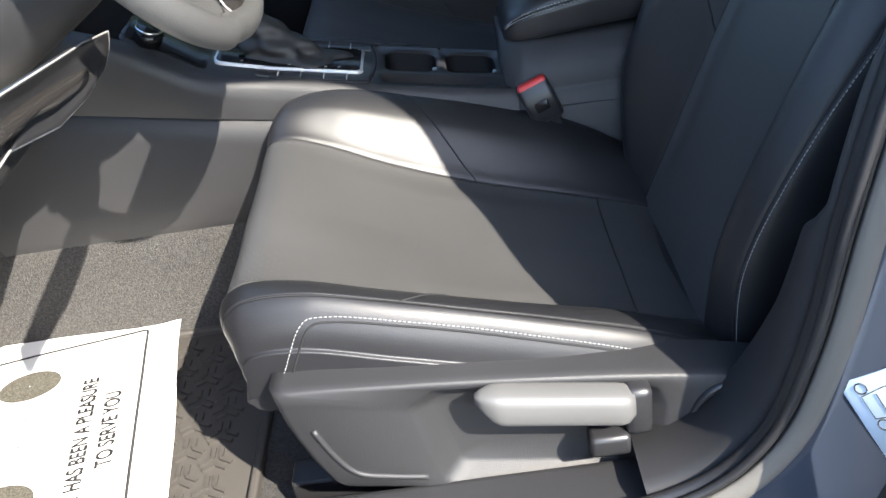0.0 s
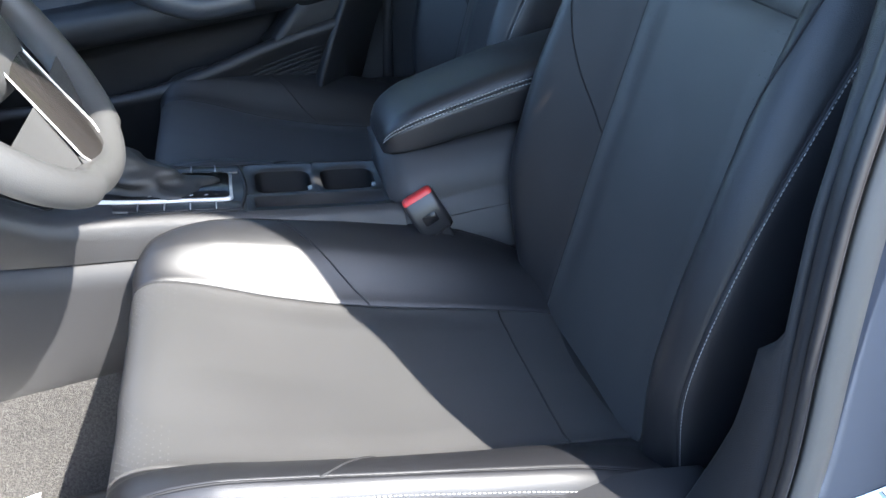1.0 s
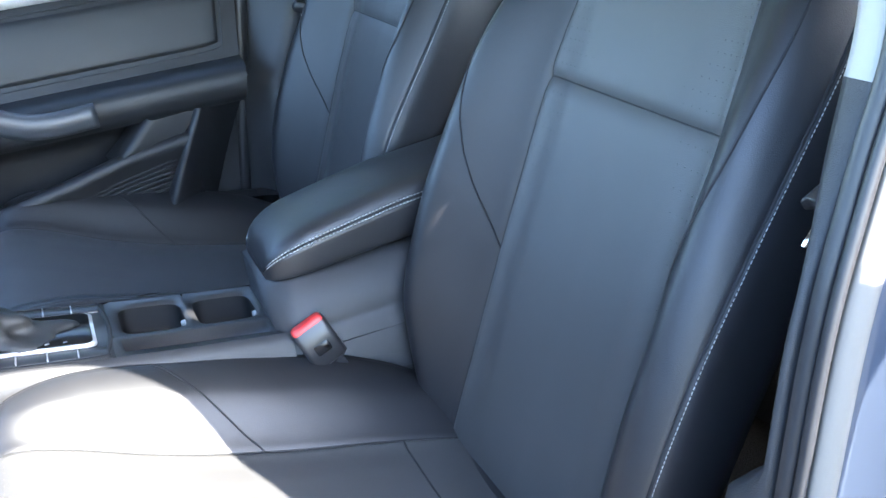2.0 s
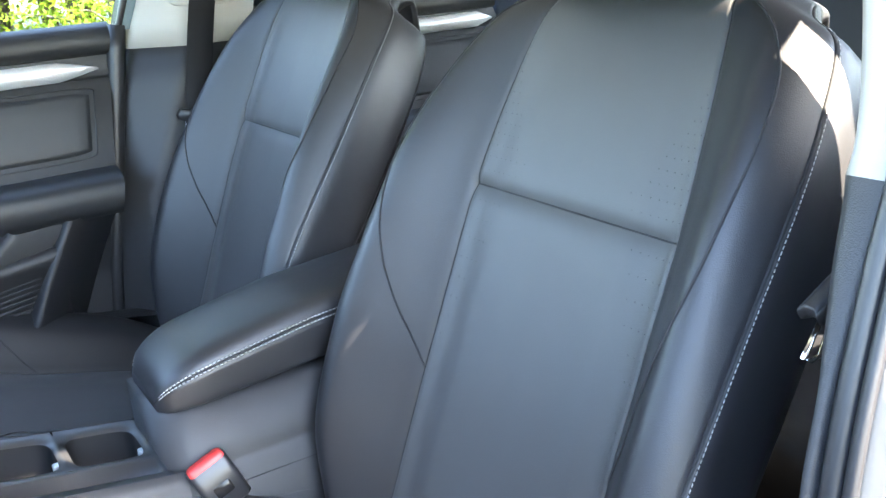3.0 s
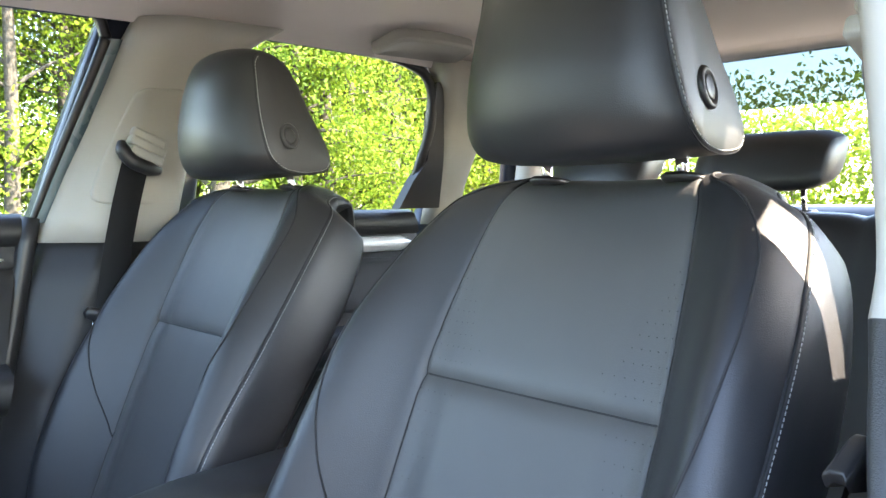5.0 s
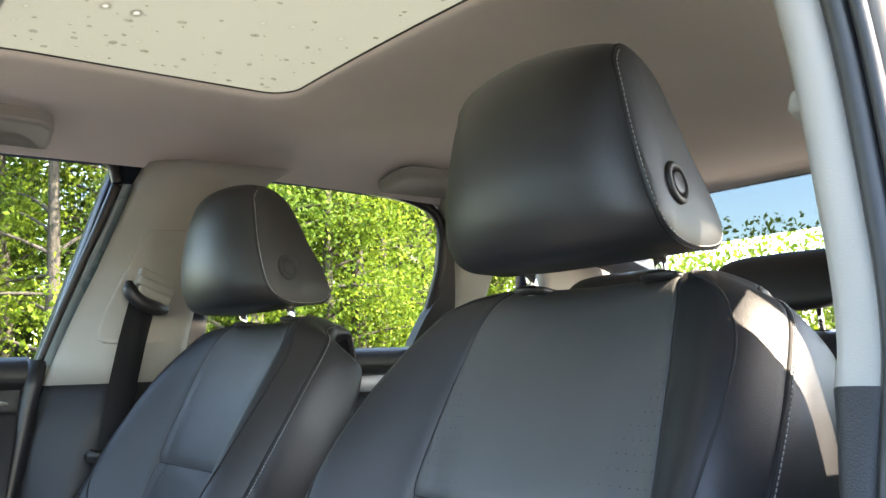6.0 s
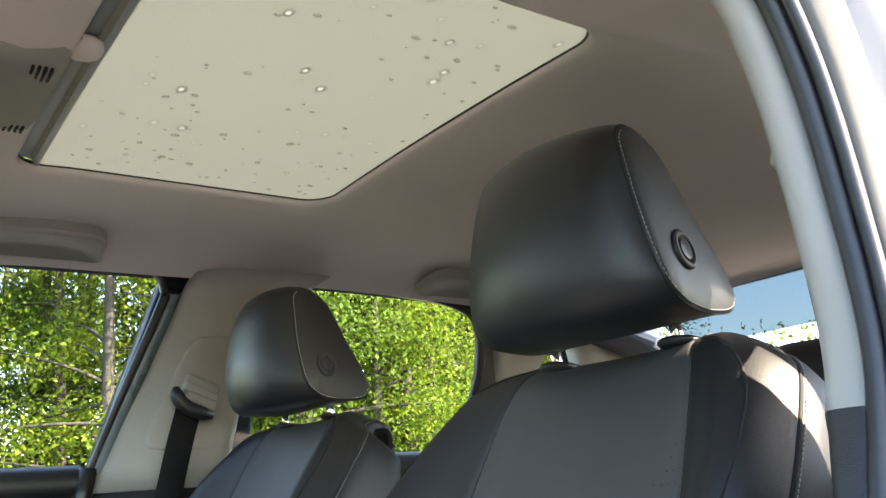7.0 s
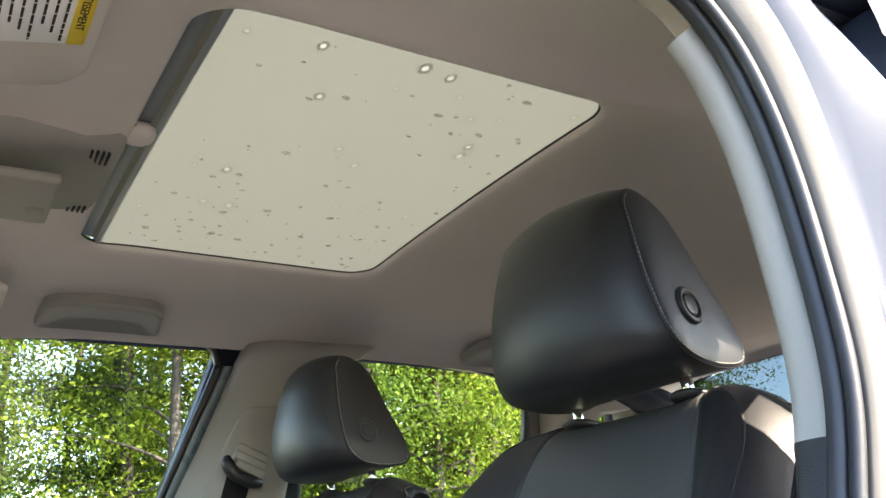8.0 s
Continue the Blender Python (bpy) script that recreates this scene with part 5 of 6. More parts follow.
xs = np.r_[np.linspace(-0.85, -0.56, 14), np.linspace(-0.54, -0.13, 16)]
for s in (-1, 1):
    g = lambda w: CAR_Y + s * w
    rows = [[(x, g(0.0825 + 0.008 * max(0, -0.5 - x) * 3), console_z(x) + 0.001), (x, g(0.090 + 0.025 * max(0, -0.5 - x) * 3), console_z(x) - 0.003), (x, g(0.096 + 0.03 * max(0, -0.5 - x) * 3), console_z(x) - 0.012), (x, g(0.0985 + 0.03 * max(0, -0.5 - x) * 3), console_z(x) - 0.03),
             (x, g(0.100), float(np.interp(x, [-0.85, -0.6, -0.44, -0.13], [0.712, 0.664, 0.637, 0.60])) + 0.002)] for x in xs]
    grid_part("upper_side", np.array(rows), PLASTIC, console)
    xs2 = np.linspace(-1.0, -0.13, 24)
    seam = lambda x: float(np.interp(x, [-1.0, -0.85, -0.6, -0.44, -0.13], [0.735, 0.712, 0.664, 0.637, 0.60]))
    rows = [[(x, g(0.094), seam(x) - 0.0005), (x, g(0.1005), seam(x) - 0.003), (x, g(0.104), seam(x) - 0.04), (x, g(0.108), 0.54), (x, g(0.109), 0.495), (x, g(0.098), 0.47)] for x in xs2]
    grid_part("lower_side", np.array(rows), PLASTIC, console)
# rear box under the armrest
rows = []
for x in np.linspace(-0.145, 0.22, 12):
    w = 0.082 + 0.006 * (x + 0.145)
    b = 0.012 * max(0, 1 - (x + 0.145) / 0.03)
    rows.append([(x, CAR_Y - w - 0.012, 0.47), (x, CAR_Y - w - 0.010, 0.615), (x, CAR_Y - w - 0.002, 0.622), (x, CAR_Y - w + b, 0.628), (x, CAR_Y - w + 0.004 + b, 0.70), (x, CAR_Y, 0.702), (x, CAR_Y + w - 0.004 - b, 0.70), (x, CAR_Y + w - b, 0.628), (x, CAR_Y + w + 0.012, 0.47)])
bm = bmesh.new()
vs = sheet(bm, rows)
bm.faces.new(vs[0])
part("rear_box", bm, PLASTIC, console)
bm = bmesh.new()
tube(bm, [(-0.135, CAR_Y - 0.0925, 0.600), (0.0, CAR_Y - 0.0925, 0.598), (0.2, CAR_Y - 0.094, 0.59)], 0.0012, 5)
part("joint", bm, SEAM, console)

# top plate with two cup wells and a slot
# blacker than the other rubber: shade inside the wells put into its colour
LINER = material("shaded_liner_rubber", (0.0035, 0.0035, 0.004), 0.7, spec=0.25)


def well_plate():
    """Plate from x -0.345 to -0.145 with round wells cut through: polar rings about each well."""
    bm = bmesh.new()
    z = lambda x: console_z(x) + 0.0005
    def patch(cx, cy, r, x0, x1, y0, y1, depth):
        ring0, ring1, ring2, ring3, ring4 = [], [], [], [], []
        for a in np.linspace(0, 2 * math.pi, 48, endpoint=False):
            c, s = math.cos(a), math.sin(a)
            k = min(((x1 - cx) if c > 0 else (cx - x0)) / max(abs(c), 1e-6), ((y1 - cy) if s > 0 else (cy - y0)) / max(abs(s), 1e-6))
            ring0.append((cx + k * c, cy + k * s, z(cx + k * c)))
            q = 1.13 / (abs(c) ** 5 + abs(s) ** 5) ** 0.2 / 1.13          # between a circle and a square
            ring1.append((cx + (r + 0.004) * c * q, cy + (r + 0.004) * s * q, z(cx + r * c * q)))
            ring2.append((cx + r * c * q, cy + r * s * q, z(cx + r * c * q) - 0.004))
            ring3.append((cx + (r - 0.003) * c * q, cy + (r - 0.003) * s * q, z(cx) - depth))
            ring4.append((cx + 0.002 * c, cy + 0.002 * s, z(cx) - depth - 0.002))
        sheet(bm, [ring0, ring1, ring2], closed_v=True)
        cup = bmesh.new()
        sheet(cup, [ring2, ring3, ring4], closed_v=True)
        part("cup_liner", cup, LINER, console, "black rubber cup well, its deep shade put into the colour")
    patch(-0.290, CAR_Y + 0.022, 0.041, -0.345, -0.242, CAR_Y - 0.028, CAR_Y + 0.083, 0.062)
    patch(-0.194, CAR_Y + 0.022, 0.040, -0.242, -0.140, CAR_Y - 0.028, CAR_Y + 0.083, 0.062)
    # shallow slot beside the wells
    rows = []
    for x0, x1, y0, y1, dz in ((-0.345, -0.140, CAR_Y - 0.083, CAR_Y - 0.028, 0.0), (-0.335, -0.150, CAR_Y - 0.070, CAR_Y - 0.036, 0.0), (-0.333, -0.152, CAR_Y - 0.068, CAR_Y - 0.038, -0.016), (-0.25, -0.24, CAR_Y - 0.054, CAR_Y - 0.052, -0.016)):
        rows.append([(x, y, z(x) + dz) for x, y in ((x0, y0), ((x0 + x1) / 2, y0), (x1, y0), (x1, y1), ((x0 + x1) / 2, y1), (x0, y1))])
    sheet(bm, rows, closed_v=True)
    return bm


part("cup_holder", well_plate(), PLASTIC_SMOOTH, console, "twin cup holder plate with a narrow slot")
for cx in (-0.250, -0.154):
    part("cup_clip", boxed((cx - 0.006, CAR_Y + 0.000, console_z(cx) - 0.022), (cx + 0.002, CAR_Y + 0.010, console_z(cx) - 0.004), 0.002), SATIN_GREY, console, "small shiny spring clip")
# gear plate
def on_top(x, w, dz=0.0):
    return (x, CAR_Y + w, console_z(x) + dz)


def ramp_plate(x0, x1, w, dz, mat, name, label="", r=0.010, thick=0.006, shift=0.0):
    """A plate lying on the console's curved top, with rounded corners."""
    rows = []
    for x in np.r_[x0 + r * (1 - np.cos(np.linspace(0, math.pi / 2, 6))), np.linspace(x0 + r, x1 - r, 16)[1:-1], x1 - r * (1 - np.cos(np.linspace(math.pi / 2, 0, 6)))]:
        e = min(x - x0, x1 - x)
        cut = r - math.sqrt(max(0.0, r * r - (r - e) ** 2)) if e < r else 0.0
        v = max(w - cut, 0.001)
        rows.append([on_top(x, shift + a, b) for a, b in ((-v, dz - thick), (-v, dz - 0.0012), (-v + 0.0012, dz), (0, dz), (v - 0.0012, dz), (v, dz - 0.0012), (v, dz - thick))])
    return grid_part(name, np.array(rows), mat, console, label)


ramp_plate(-0.70, -0.345, 0.084, 0.0006, PLASTIC_SMOOTH, "top_plate")
ramp_plate(-0.70, -0.592, 0.070, 0.002, PIANO, "storage_tray", "gloss black tray")
ramp_plate(-0.585, -0.362, 0.0475, 0.006, SILVER, "gear_frame", "thin chrome frame round the gear lever", 0.012)
ramp_plate(-0.581, -0.366, 0.0445, 0.0072, PIANO, "gear_plate", "gloss black gear plate")
for k in range(5):
    for s in (-1, 1):
        x = -0.52 + 0.034 * k
        ramp_plate(x, x + 0.031, 0.0115, 0.0035, PLASTIC_SMOOTH, "button", r=0.002, shift=s * 0.064)
        if k:
            part("button_gap", boxed((x - 0.0022, CAR_Y + s * 0.064 - 0.011, console_z(x) + 0.003), (x - 0.0008, CAR_Y + s * 0.064 + 0.011, console_z(x) + 0.0056), 0.0), SILVER, console)
bm = bmesh.new()
loop = [(-0.50, -0.079), (-0.37, -0.079), (-0.352, -0.062), (-0.345, 0.0), (-0.352, 0.062), (-0.37, 0.079), (-0.50, 0.079)]
tube(bm, spline([on_top(x, w, 0.001) for x, w in loop], 40), 0.003, 6)
part("plate_joint", bm, SEAM, console)
# gear positions as small pale marks
for k, x in enumerate((-0.545, -0.475, -0.45, -0.437, -0.42, -0.40)):
    part("gear_mark", boxed(on_top(x, -0.040, 0.0074), (x + 0.005, CAR_Y - 0.037, console_z(x) + 0.0079), 0), STITCH, console, "small pale gear mark")
# gear lever: folded gaiter and knob
rows = []
for f in np.linspace(0, 1, 26):
    cx, cz = -0.462 - 0.058 * f, console_z(-0.462) + 0.008 + 0.082 * f
    rx, ry = 0.066 * (1 - f) ** 1.2 + 0.016, 0.030 * (1 - f) + 0.013
    ring = []
    for a in np.linspace(0, 2 * math.pi, 40, endpoint=False):
        k = 1 + 0.16 * math.sin(5 * a + 7 * f) * (1 - f) + 0.07 * math.sin(9 * a - 4 * f) * (1 - f) + 0.10 * math.sin(19 * f)
        ring.append((cx + rx * k * math.cos(a) - 0.012 * (1 - f), CAR_Y + ry * k * math.sin(a), cz - 0.010 * (1 - f) * (1 + math.cos(a))))
    rows.append(ring)
grid_part("gear_gaiter", np.array(rows), GAITER := material("gaiter_leather", (0.016, 0.016, 0.017), 0.55, grain=0.3, scale=600, cells=True), console, "folded black leather gaiter", closed_v=True)
bm = bmesh.new()
tube(bm, [(-0.52, CAR_Y, 0.785), (-0.526, CAR_Y, 0.80), (-0.532, CAR_Y, 0.815)], 0.0165, 16)
part("gear_collar", bm, CHROME, console, "chrome collar")
bm = bmesh.new()
tube(bm, spline([(-0.532, CAR_Y, 0.815), (-0.54, CAR_Y, 0.845), (-0.548, CAR_Y, 0.875), (-0.552, CAR_Y, 0.892)], 14), [0.018, 0.02, 0.022, 0.024, 0.026, 0.028, 0.029, 0.03, 0.03, 0.03, 0.029, 0.026, 0.02, 0.01], 18)
part("gear_knob", bm, LEATHER, console, "black leather gear knob")
# start button at the front of the tray
bm = bmesh.new()
tube(bm, [(-0.665, CAR_Y - 0.062, 0.790), (-0.655, CAR_Y - 0.068, 0.806)], 0.021, 24)
part("start_button", bm, PIANO, console, "round gloss black start button")
bm = bmesh.new()
a = np.linspace(0, 2 * math.pi, 30)
tube(bm, [(-0.655 + 0.013 * math.sin(t) * 0.0 + 0.017 * math.sin(t), CAR_Y - 0.0685 + 0.021 * math.cos(t), 0.8075 - 0.008 * math.sin(t)) for t in a], 0.0016, 6, cap=False)
part("button_ring", bm, CHROME, console)

# armrest
armrest = thing("armrest", "padded black leatherette armrest with double pale stitching on the console", "armrest", (0.0, CAR_Y, 0.70))
rows = []
for f in np.linspace(0, 1, 40):
    x = -0.140 + 0.39 * f
    rise = 0.045 * min(1, f / 0.5) ** 0.8
    nose = math.sqrt(max(0.0, 1 - (1 - min(1, f / 0.17)) ** 2))
    h = 0.050 * (0.35 + 0.65 * nose)
    zc, w = 0.703 + 0.028 * f, 0.076 * (0.66 + 0.34 * nose)
    ring = []
    for y, z in ((-0.55, 0.0), (-0.90, 0.004), (-0.985, 0.02), (-1.0, 0.5), (-0.985, 0.62), (-0.94, 0.80), (-0.80, 0.95), (-0.5, 1.02), (0, 1.05), (0.5, 1.02), (0.80, 0.95), (0.94, 0.80), (0.985, 0.62), (1.0, 0.5), (0.985, 0.02), (0.90, 0.004), (0.55, 0.0)):
        ring.append((x + 0.0, CAR_Y + w * y, zc + (h + rise * 0.55) * z))
    rows.append(ring)
R = np.array(rows)
R2 = np.array([spline(r, 65) for r in R])
bm = bmesh.new()
vs = sheet(bm, R2)
bm.faces.new(vs[0])
part("pad", bm, LEATHER, armrest)
for j in (4.15, 11.85, 4.6, 11.4):
    line = [at(R, i, j) + np.array([0, math.copysign(0.0012, j - 8), 0.0006]) for i in np.linspace(0.3, 38, 90)]
    part("stitching", cubes(stitches(line, 0.0052, 0.0036, 0.0006)), STITCH, armrest)
bm = bmesh.new()
for j in (4.38, 11.62):
    tube(bm, [at(R, i, j) + np.array([0, math.copysign(0.0004, j - 8), 0.0002]) for i in np.linspace(0, 38, 60)], 0.0013, 5)
part("seam", bm, SEAM, armrest)


# ---- belts ----
def buckle(name, base, top, label, y_face):
    b = thing(name, label, "seat belt", base, "belt buckles")
    base, top = Vector(base), Vector(top)
    up = (top - base).normalized()
    side = Vector((0, y_face, 0))
    side = (side - side.dot(up) * up).normalized()
    across = up.cross(side)
    M = Matrix((across, side, up)).transposed().to_4x4()
    M.translation = top
    part("housing", slab(rounded_rect(0.050, 0.024, 0.007), -0.066, -0.0005, 0.004, M), PLASTIC_SMOOTH, b)
    part("release", slab(rounded_rect(0.046, 0.020, 0.005), -0.012, 0.003, 0.003, M @ pose(0, 0.0015, 0)), RED, b, "red release button")
    part("badge", slab(rounded_rect(0.022, 0.016, 0.003), 0, 0.0006, 0.0002, M @ pose(0, 0.0121, -0.038, -90, 0, 0)), PIANO, b)
    part("stalk", slab(rounded_rect(0.034, 0.012, 0.005), -0.16, -0.06, 0.003, M), WEBBING, b)
    return b


buckle("belt_buckle", (-0.060, 0.380, 0.52), (-0.110, 0.398, 0.648), "black belt buckle with a red release beside the driver's cushion", -1)
buckle("belt_buckle", (-0.045, 0.62, 0.52), (-0.095, 0.602, 0.640), "black belt buckle with a red release beside the passenger cushion", 1)


def strap(bm, pts, width, across, thick=0.0014):
    p = spline(pts, 40)
    a = np.array(across, float) / np.linalg.norm(across)
    n = np.cross(np.gradient(p, axis=0), a)
    n /= np.linalg.norm(n, axis=1)[:, None]
    h = width / 2
    sheet(bm, np.stack([p - a * h + n * thick, p + a * h + n * thick, p + a * h - n * thick, p - a * h - n * thick, p - a * h + n * thick], 1))


for side in (1, 0):
    f = (lambda y: y) if side else (lambda y: mirror(y + 0.079))
    who = "passenger's" if side else "driver's"
    belt = thing("seat_belt", "black webbing belt hanging on the %s pillar" % who, "seat belt", (0.2, f(1.13), 0.45), "front belts")
    bm = bmesh.new()
    strap(bm, [(0.232, f(1.105), 1.195), (0.210, f(1.110), 1.10), (0.188, f(1.112), 0.98), (0.165, f(1.112), 0.80), (0.150, f(1.105), 0.55)], 0.047, (0.93, (-0.33 if side else 0.33), 0))
    part("webbing", bm, WEBBING, belt, "black woven webbing")
    # raised slide plate that follows the pillar's face
    def face_y(x, z):
        inner = float(np.interp(z, (1.09, 1.17, 1.25, 1.34, 1.40), (1.130, 1.130, 1.120, 1.094, 1.066)))
        front = float(np.interp(z, (1.09, 1.17, 1.25, 1.34, 1.40), (1.192, 1.178, 1.160, 1.132, 1.108)))
        x_in, x_fr = float(np.interp(z, (1.09, 1.40), (0.186, 0.272))), float(np.interp(z, (1.09, 1.40), (0.104, 0.220)))
        return inner + (front - inner) * min(1.0, max(0.0, (x_in - x) / (x_in - x_fr)))
    plate = resample_loop([tuple(v) for v in poly_ring([(0.160, 1.115), (0.176, 1.170), (0.236, 1.318), (0.332, 1.322), (0.318, 1.110)], 0.022, 6)], 72)
    mid = plate.mean(0)
    rows = []
    for k, h in ((1.0, -0.004), (0.99, 0.0035), (0.965, 0.0055), (0.93, 0.0050), (0.6, 0.0050), (0.3, 0.0050), (0.03, 0.0050)):
        q = mid + (plate - mid) * k
        rows.append([(x, f(face_y(x, z) - h), z) for x, z in q])
    bm = bmesh.new()
    vs = sheet(bm, rows, closed_v=True)
    bm.faces.new(vs[-1])
    part("guide_plate", bm, BEIGE, belt, "raised pale plastic slide plate")
    # hood over the belt: a wedge of three steps leaning down to the back
    tilt = Matrix.Rotation(radians(24), 4, "Y")
    sgn = -1 if side else 1
    for k, (wd, z, d) in enumerate(((0.066, 0.022, 0.018), (0.072, 0.006, 0.026), (0.070, -0.011, 0.032))):
        H = Matrix.Translation((0.248, f(1.122), 1.210) if side else (0.240, -0.187, 1.230)) @ tilt
        lo, hi = (-wd / 2 + 0.004 * k, min(0.006 * -sgn, sgn * d), z - 0.0095), (wd / 2, max(0.006 * -sgn, sgn * d), z + 0.0085)
        part("guide_hood" if k == 1 else "hood_step", boxed(lo, hi, 0.0065, 4, H), BEIGE, belt, "pale stepped belt guide hood" if k == 1 else "")
    # dark mouth below the hood
    bm = bmesh.new()
    tube(bm, spline([(0.206, f(1.108), 1.222), (0.207, f(1.100), 1.205), (0.222, f(1.096), 1.187), (0.248, f(1.096), 1.176), (0.272, f(1.104), 1.172)], 24), np.interp(np.linspace(0, 1, 24), (0, 0.2, 0.8, 1), (0.007, 0.013, 0.013, 0.008)), 12)
    part("guide_loop", bm, PLASTIC_SMOOTH, belt, "black mouth of the belt guide")
    # tongue lying on the webbing, its steel plate hanging below
    lie = Matrix.Translation((0, f(1.104), 0)) @ Matrix.Rotation(radians(90), 4, "X")
    if side:
        shape, plate = [(0.136, 0.930), (0.140, 0.920), (0.172, 0.912), (0.206, 0.912), (0.212, 0.922), (0.206, 0.936), (0.172, 0.930), (0.142, 0.938)], [(0.150, 0.914), (0.148, 0.888), (0.160, 0.884), (0.164, 0.910)]
    else:
        shape, plate = [(0.143, 0.956), (0.149, 0.947), (0.182, 0.941), (0.190, 0.950), (0.184, 0.970), (0.178, 0.972)], [(0.156, 0.944), (0.139, 0.921), (0.149, 0.916), (0.158, 0.917), (0.165, 0.934)]
    part("tongue", slab([tuple(v) for v in poly_ring(shape, 0.003, 3)], -0.007, 0.007, 0.003, lie), PLASTIC_SMOOTH, belt, "black plastic grip of the belt tongue")
    bm = bmesh.new()
    tube(bm, [(x, f(1.106), z) for x, z in plate], 0.0019, 8)
    part("tongue_plate", bm, CHROME, belt, "steel belt tongue")


# ---- roof fittings ----
def grab_handle(x0, x1, f, label, rise=0.0):
    """A flat bracket folded against the headliner: two feet towards the window and a broad bar inboard."""
    g = thing("grab_handle", label, "grab handle", ((x0 + x1) / 2, f(1.03), 1.44), "grab handles")
    w, mid = (x1 - x0) / 2, (x0 + x1) / 2
    base, up = Vector((mid, f(1.070), 1.452 + rise)), Vector((0, f(0.0) - f(0.100), 0.023)).normalized()
    face = Vector((1, 0, 0)).cross(up)
    if face.z > 0:
        face = -face
    M = Matrix((Vector((1, 0, 0)), up, face)).transposed().to_4x4()
    M.translation = base
    # outline of the bracket: (along the car, inboard)
    bar = poly_ring([(-w, -0.004), (-w + 0.008, 0.074), (-w + 0.030, 0.092), (0, 0.097), (w - 0.030, 0.092), (w - 0.008, 0.074), (w, -0.004), (w - 0.046, -0.004), (w - 0.050, 0.044), (-w + 0.050, 0.044), (-w + 0.046, -0.004)], 0.012, 5)
    bm = bmesh.new()
    rows = []
    for inset, h in ((0.0, -0.006), (0.0, 0.013), (0.003, 0.0175), (0.008, 0.0195)):
        ring = []
        for k in range(len(bar)):
            e = (bar[(k + 1) % len(bar)] - bar[k - 1]).normalized()
            q = bar[k] + Vector((e.y, -e.x)) * inset                     # the outline runs clockwise
            ring.append(bm.verts.new(M @ Vector((q.x, q.y, h))))
        rows.append(ring)
    n = len(bar)
    for p, q in zip(rows[:-1], rows[1:]):
        for k in range(n):
            bm.faces.new((p[k], p[(k + 1) % n], q[(k + 1) % n], q[k]))
    bm.faces.new(rows[-1])
    part("grip", bm, BEIGE, g, smooth=False)
    # shallow pan behind the bar, with the two hinge pins
    part("pan", slab(rounded_rect(2 * w - 0.03, 0.075, 0.014), -0.008, 0.011, 0.003, M @ pose(0, 0.040, 0)), BEIGE, g)
    for s in (-1, 1):
        bm = bmesh.new()
        tube(bm, [tuple(M @ Vector((s * (w - 0.060), 0.012, 0.006))), tuple(M @ Vector((s * (w - 0.046), 0.012, 0.006)))], 0.005, 10)
        part("hinge_pin", bm, PLASTIC_SMOOTH, g, "small dark hinge pin")
    return g


grab_handle(-0.157, 0.058, P_SIDE, "beige plastic grab handle above the front passenger window")
grab_handle(0.715, 0.945, P_SIDE, "beige plastic grab handle above the rear window, folded up", -0.013)
bar = tagged(part("pillar_badge", slab(rounded_rect(0.044, 0.013, 0.004), 0, 0.002, 0.0006, Matrix.Translation((0.297, 1.079, 1.404)) @ Matrix(((1, 0, 0, 0), (0, -0.35, -0.94, 0), (0, 0.94, -0.35, 0), (0, 0, 0, 1)))), BEIGE), "small raised plate on the beige pillar trim", "plate")

# overhead console with lamp covers and slots
overhead = thing("overhead_console", "beige overhead console with reading lamp covers and vent slots", "console", (-0.25, 0.44, 1.44))
rows = []
for px, k in ((-0.46, 0.0), (-0.42, 1.0), (-0.24, 1.0), (-0.150, 0.9), (-0.134, 0.0)):
    rows.append([(px, CAR_Y + w * 0.125, roof_z(px, CAR_Y) + 0.004 - 0.030 * k * (1 - abs(w) ** 6)) for w in np.linspace(-1, 1, 25)])
grid_part("housing", np.array(rows), BEIGE, overhead)
VENT_Z = roof_z(-0.158, CAR_Y) + 0.004 - 0.030 * 0.905
for y, long in ((0.404, 0.030), (0.566, 0.022)):
    for k in range(4):
        q = -0.176 + 0.0062 * k
        part("vent_slot", boxed((q, y, VENT_Z - 0.0008), (q + 0.0029, y + long, VENT_Z + 0.003), 0), SEAM, overhead, "dark vent slot")
part("lamp_cover", boxed((-0.36, CAR_Y - 0.11, 1.410), (-0.205, CAR_Y + 0.02, 1.4225), 0.006), BEIGE, overhead)
part("lamp_switch", boxed((-0.232, CAR_Y - 0.03, 1.4085), (-0.212, CAR_Y - 0.008, 1.412), 0.0015), BEIGE, overhead)

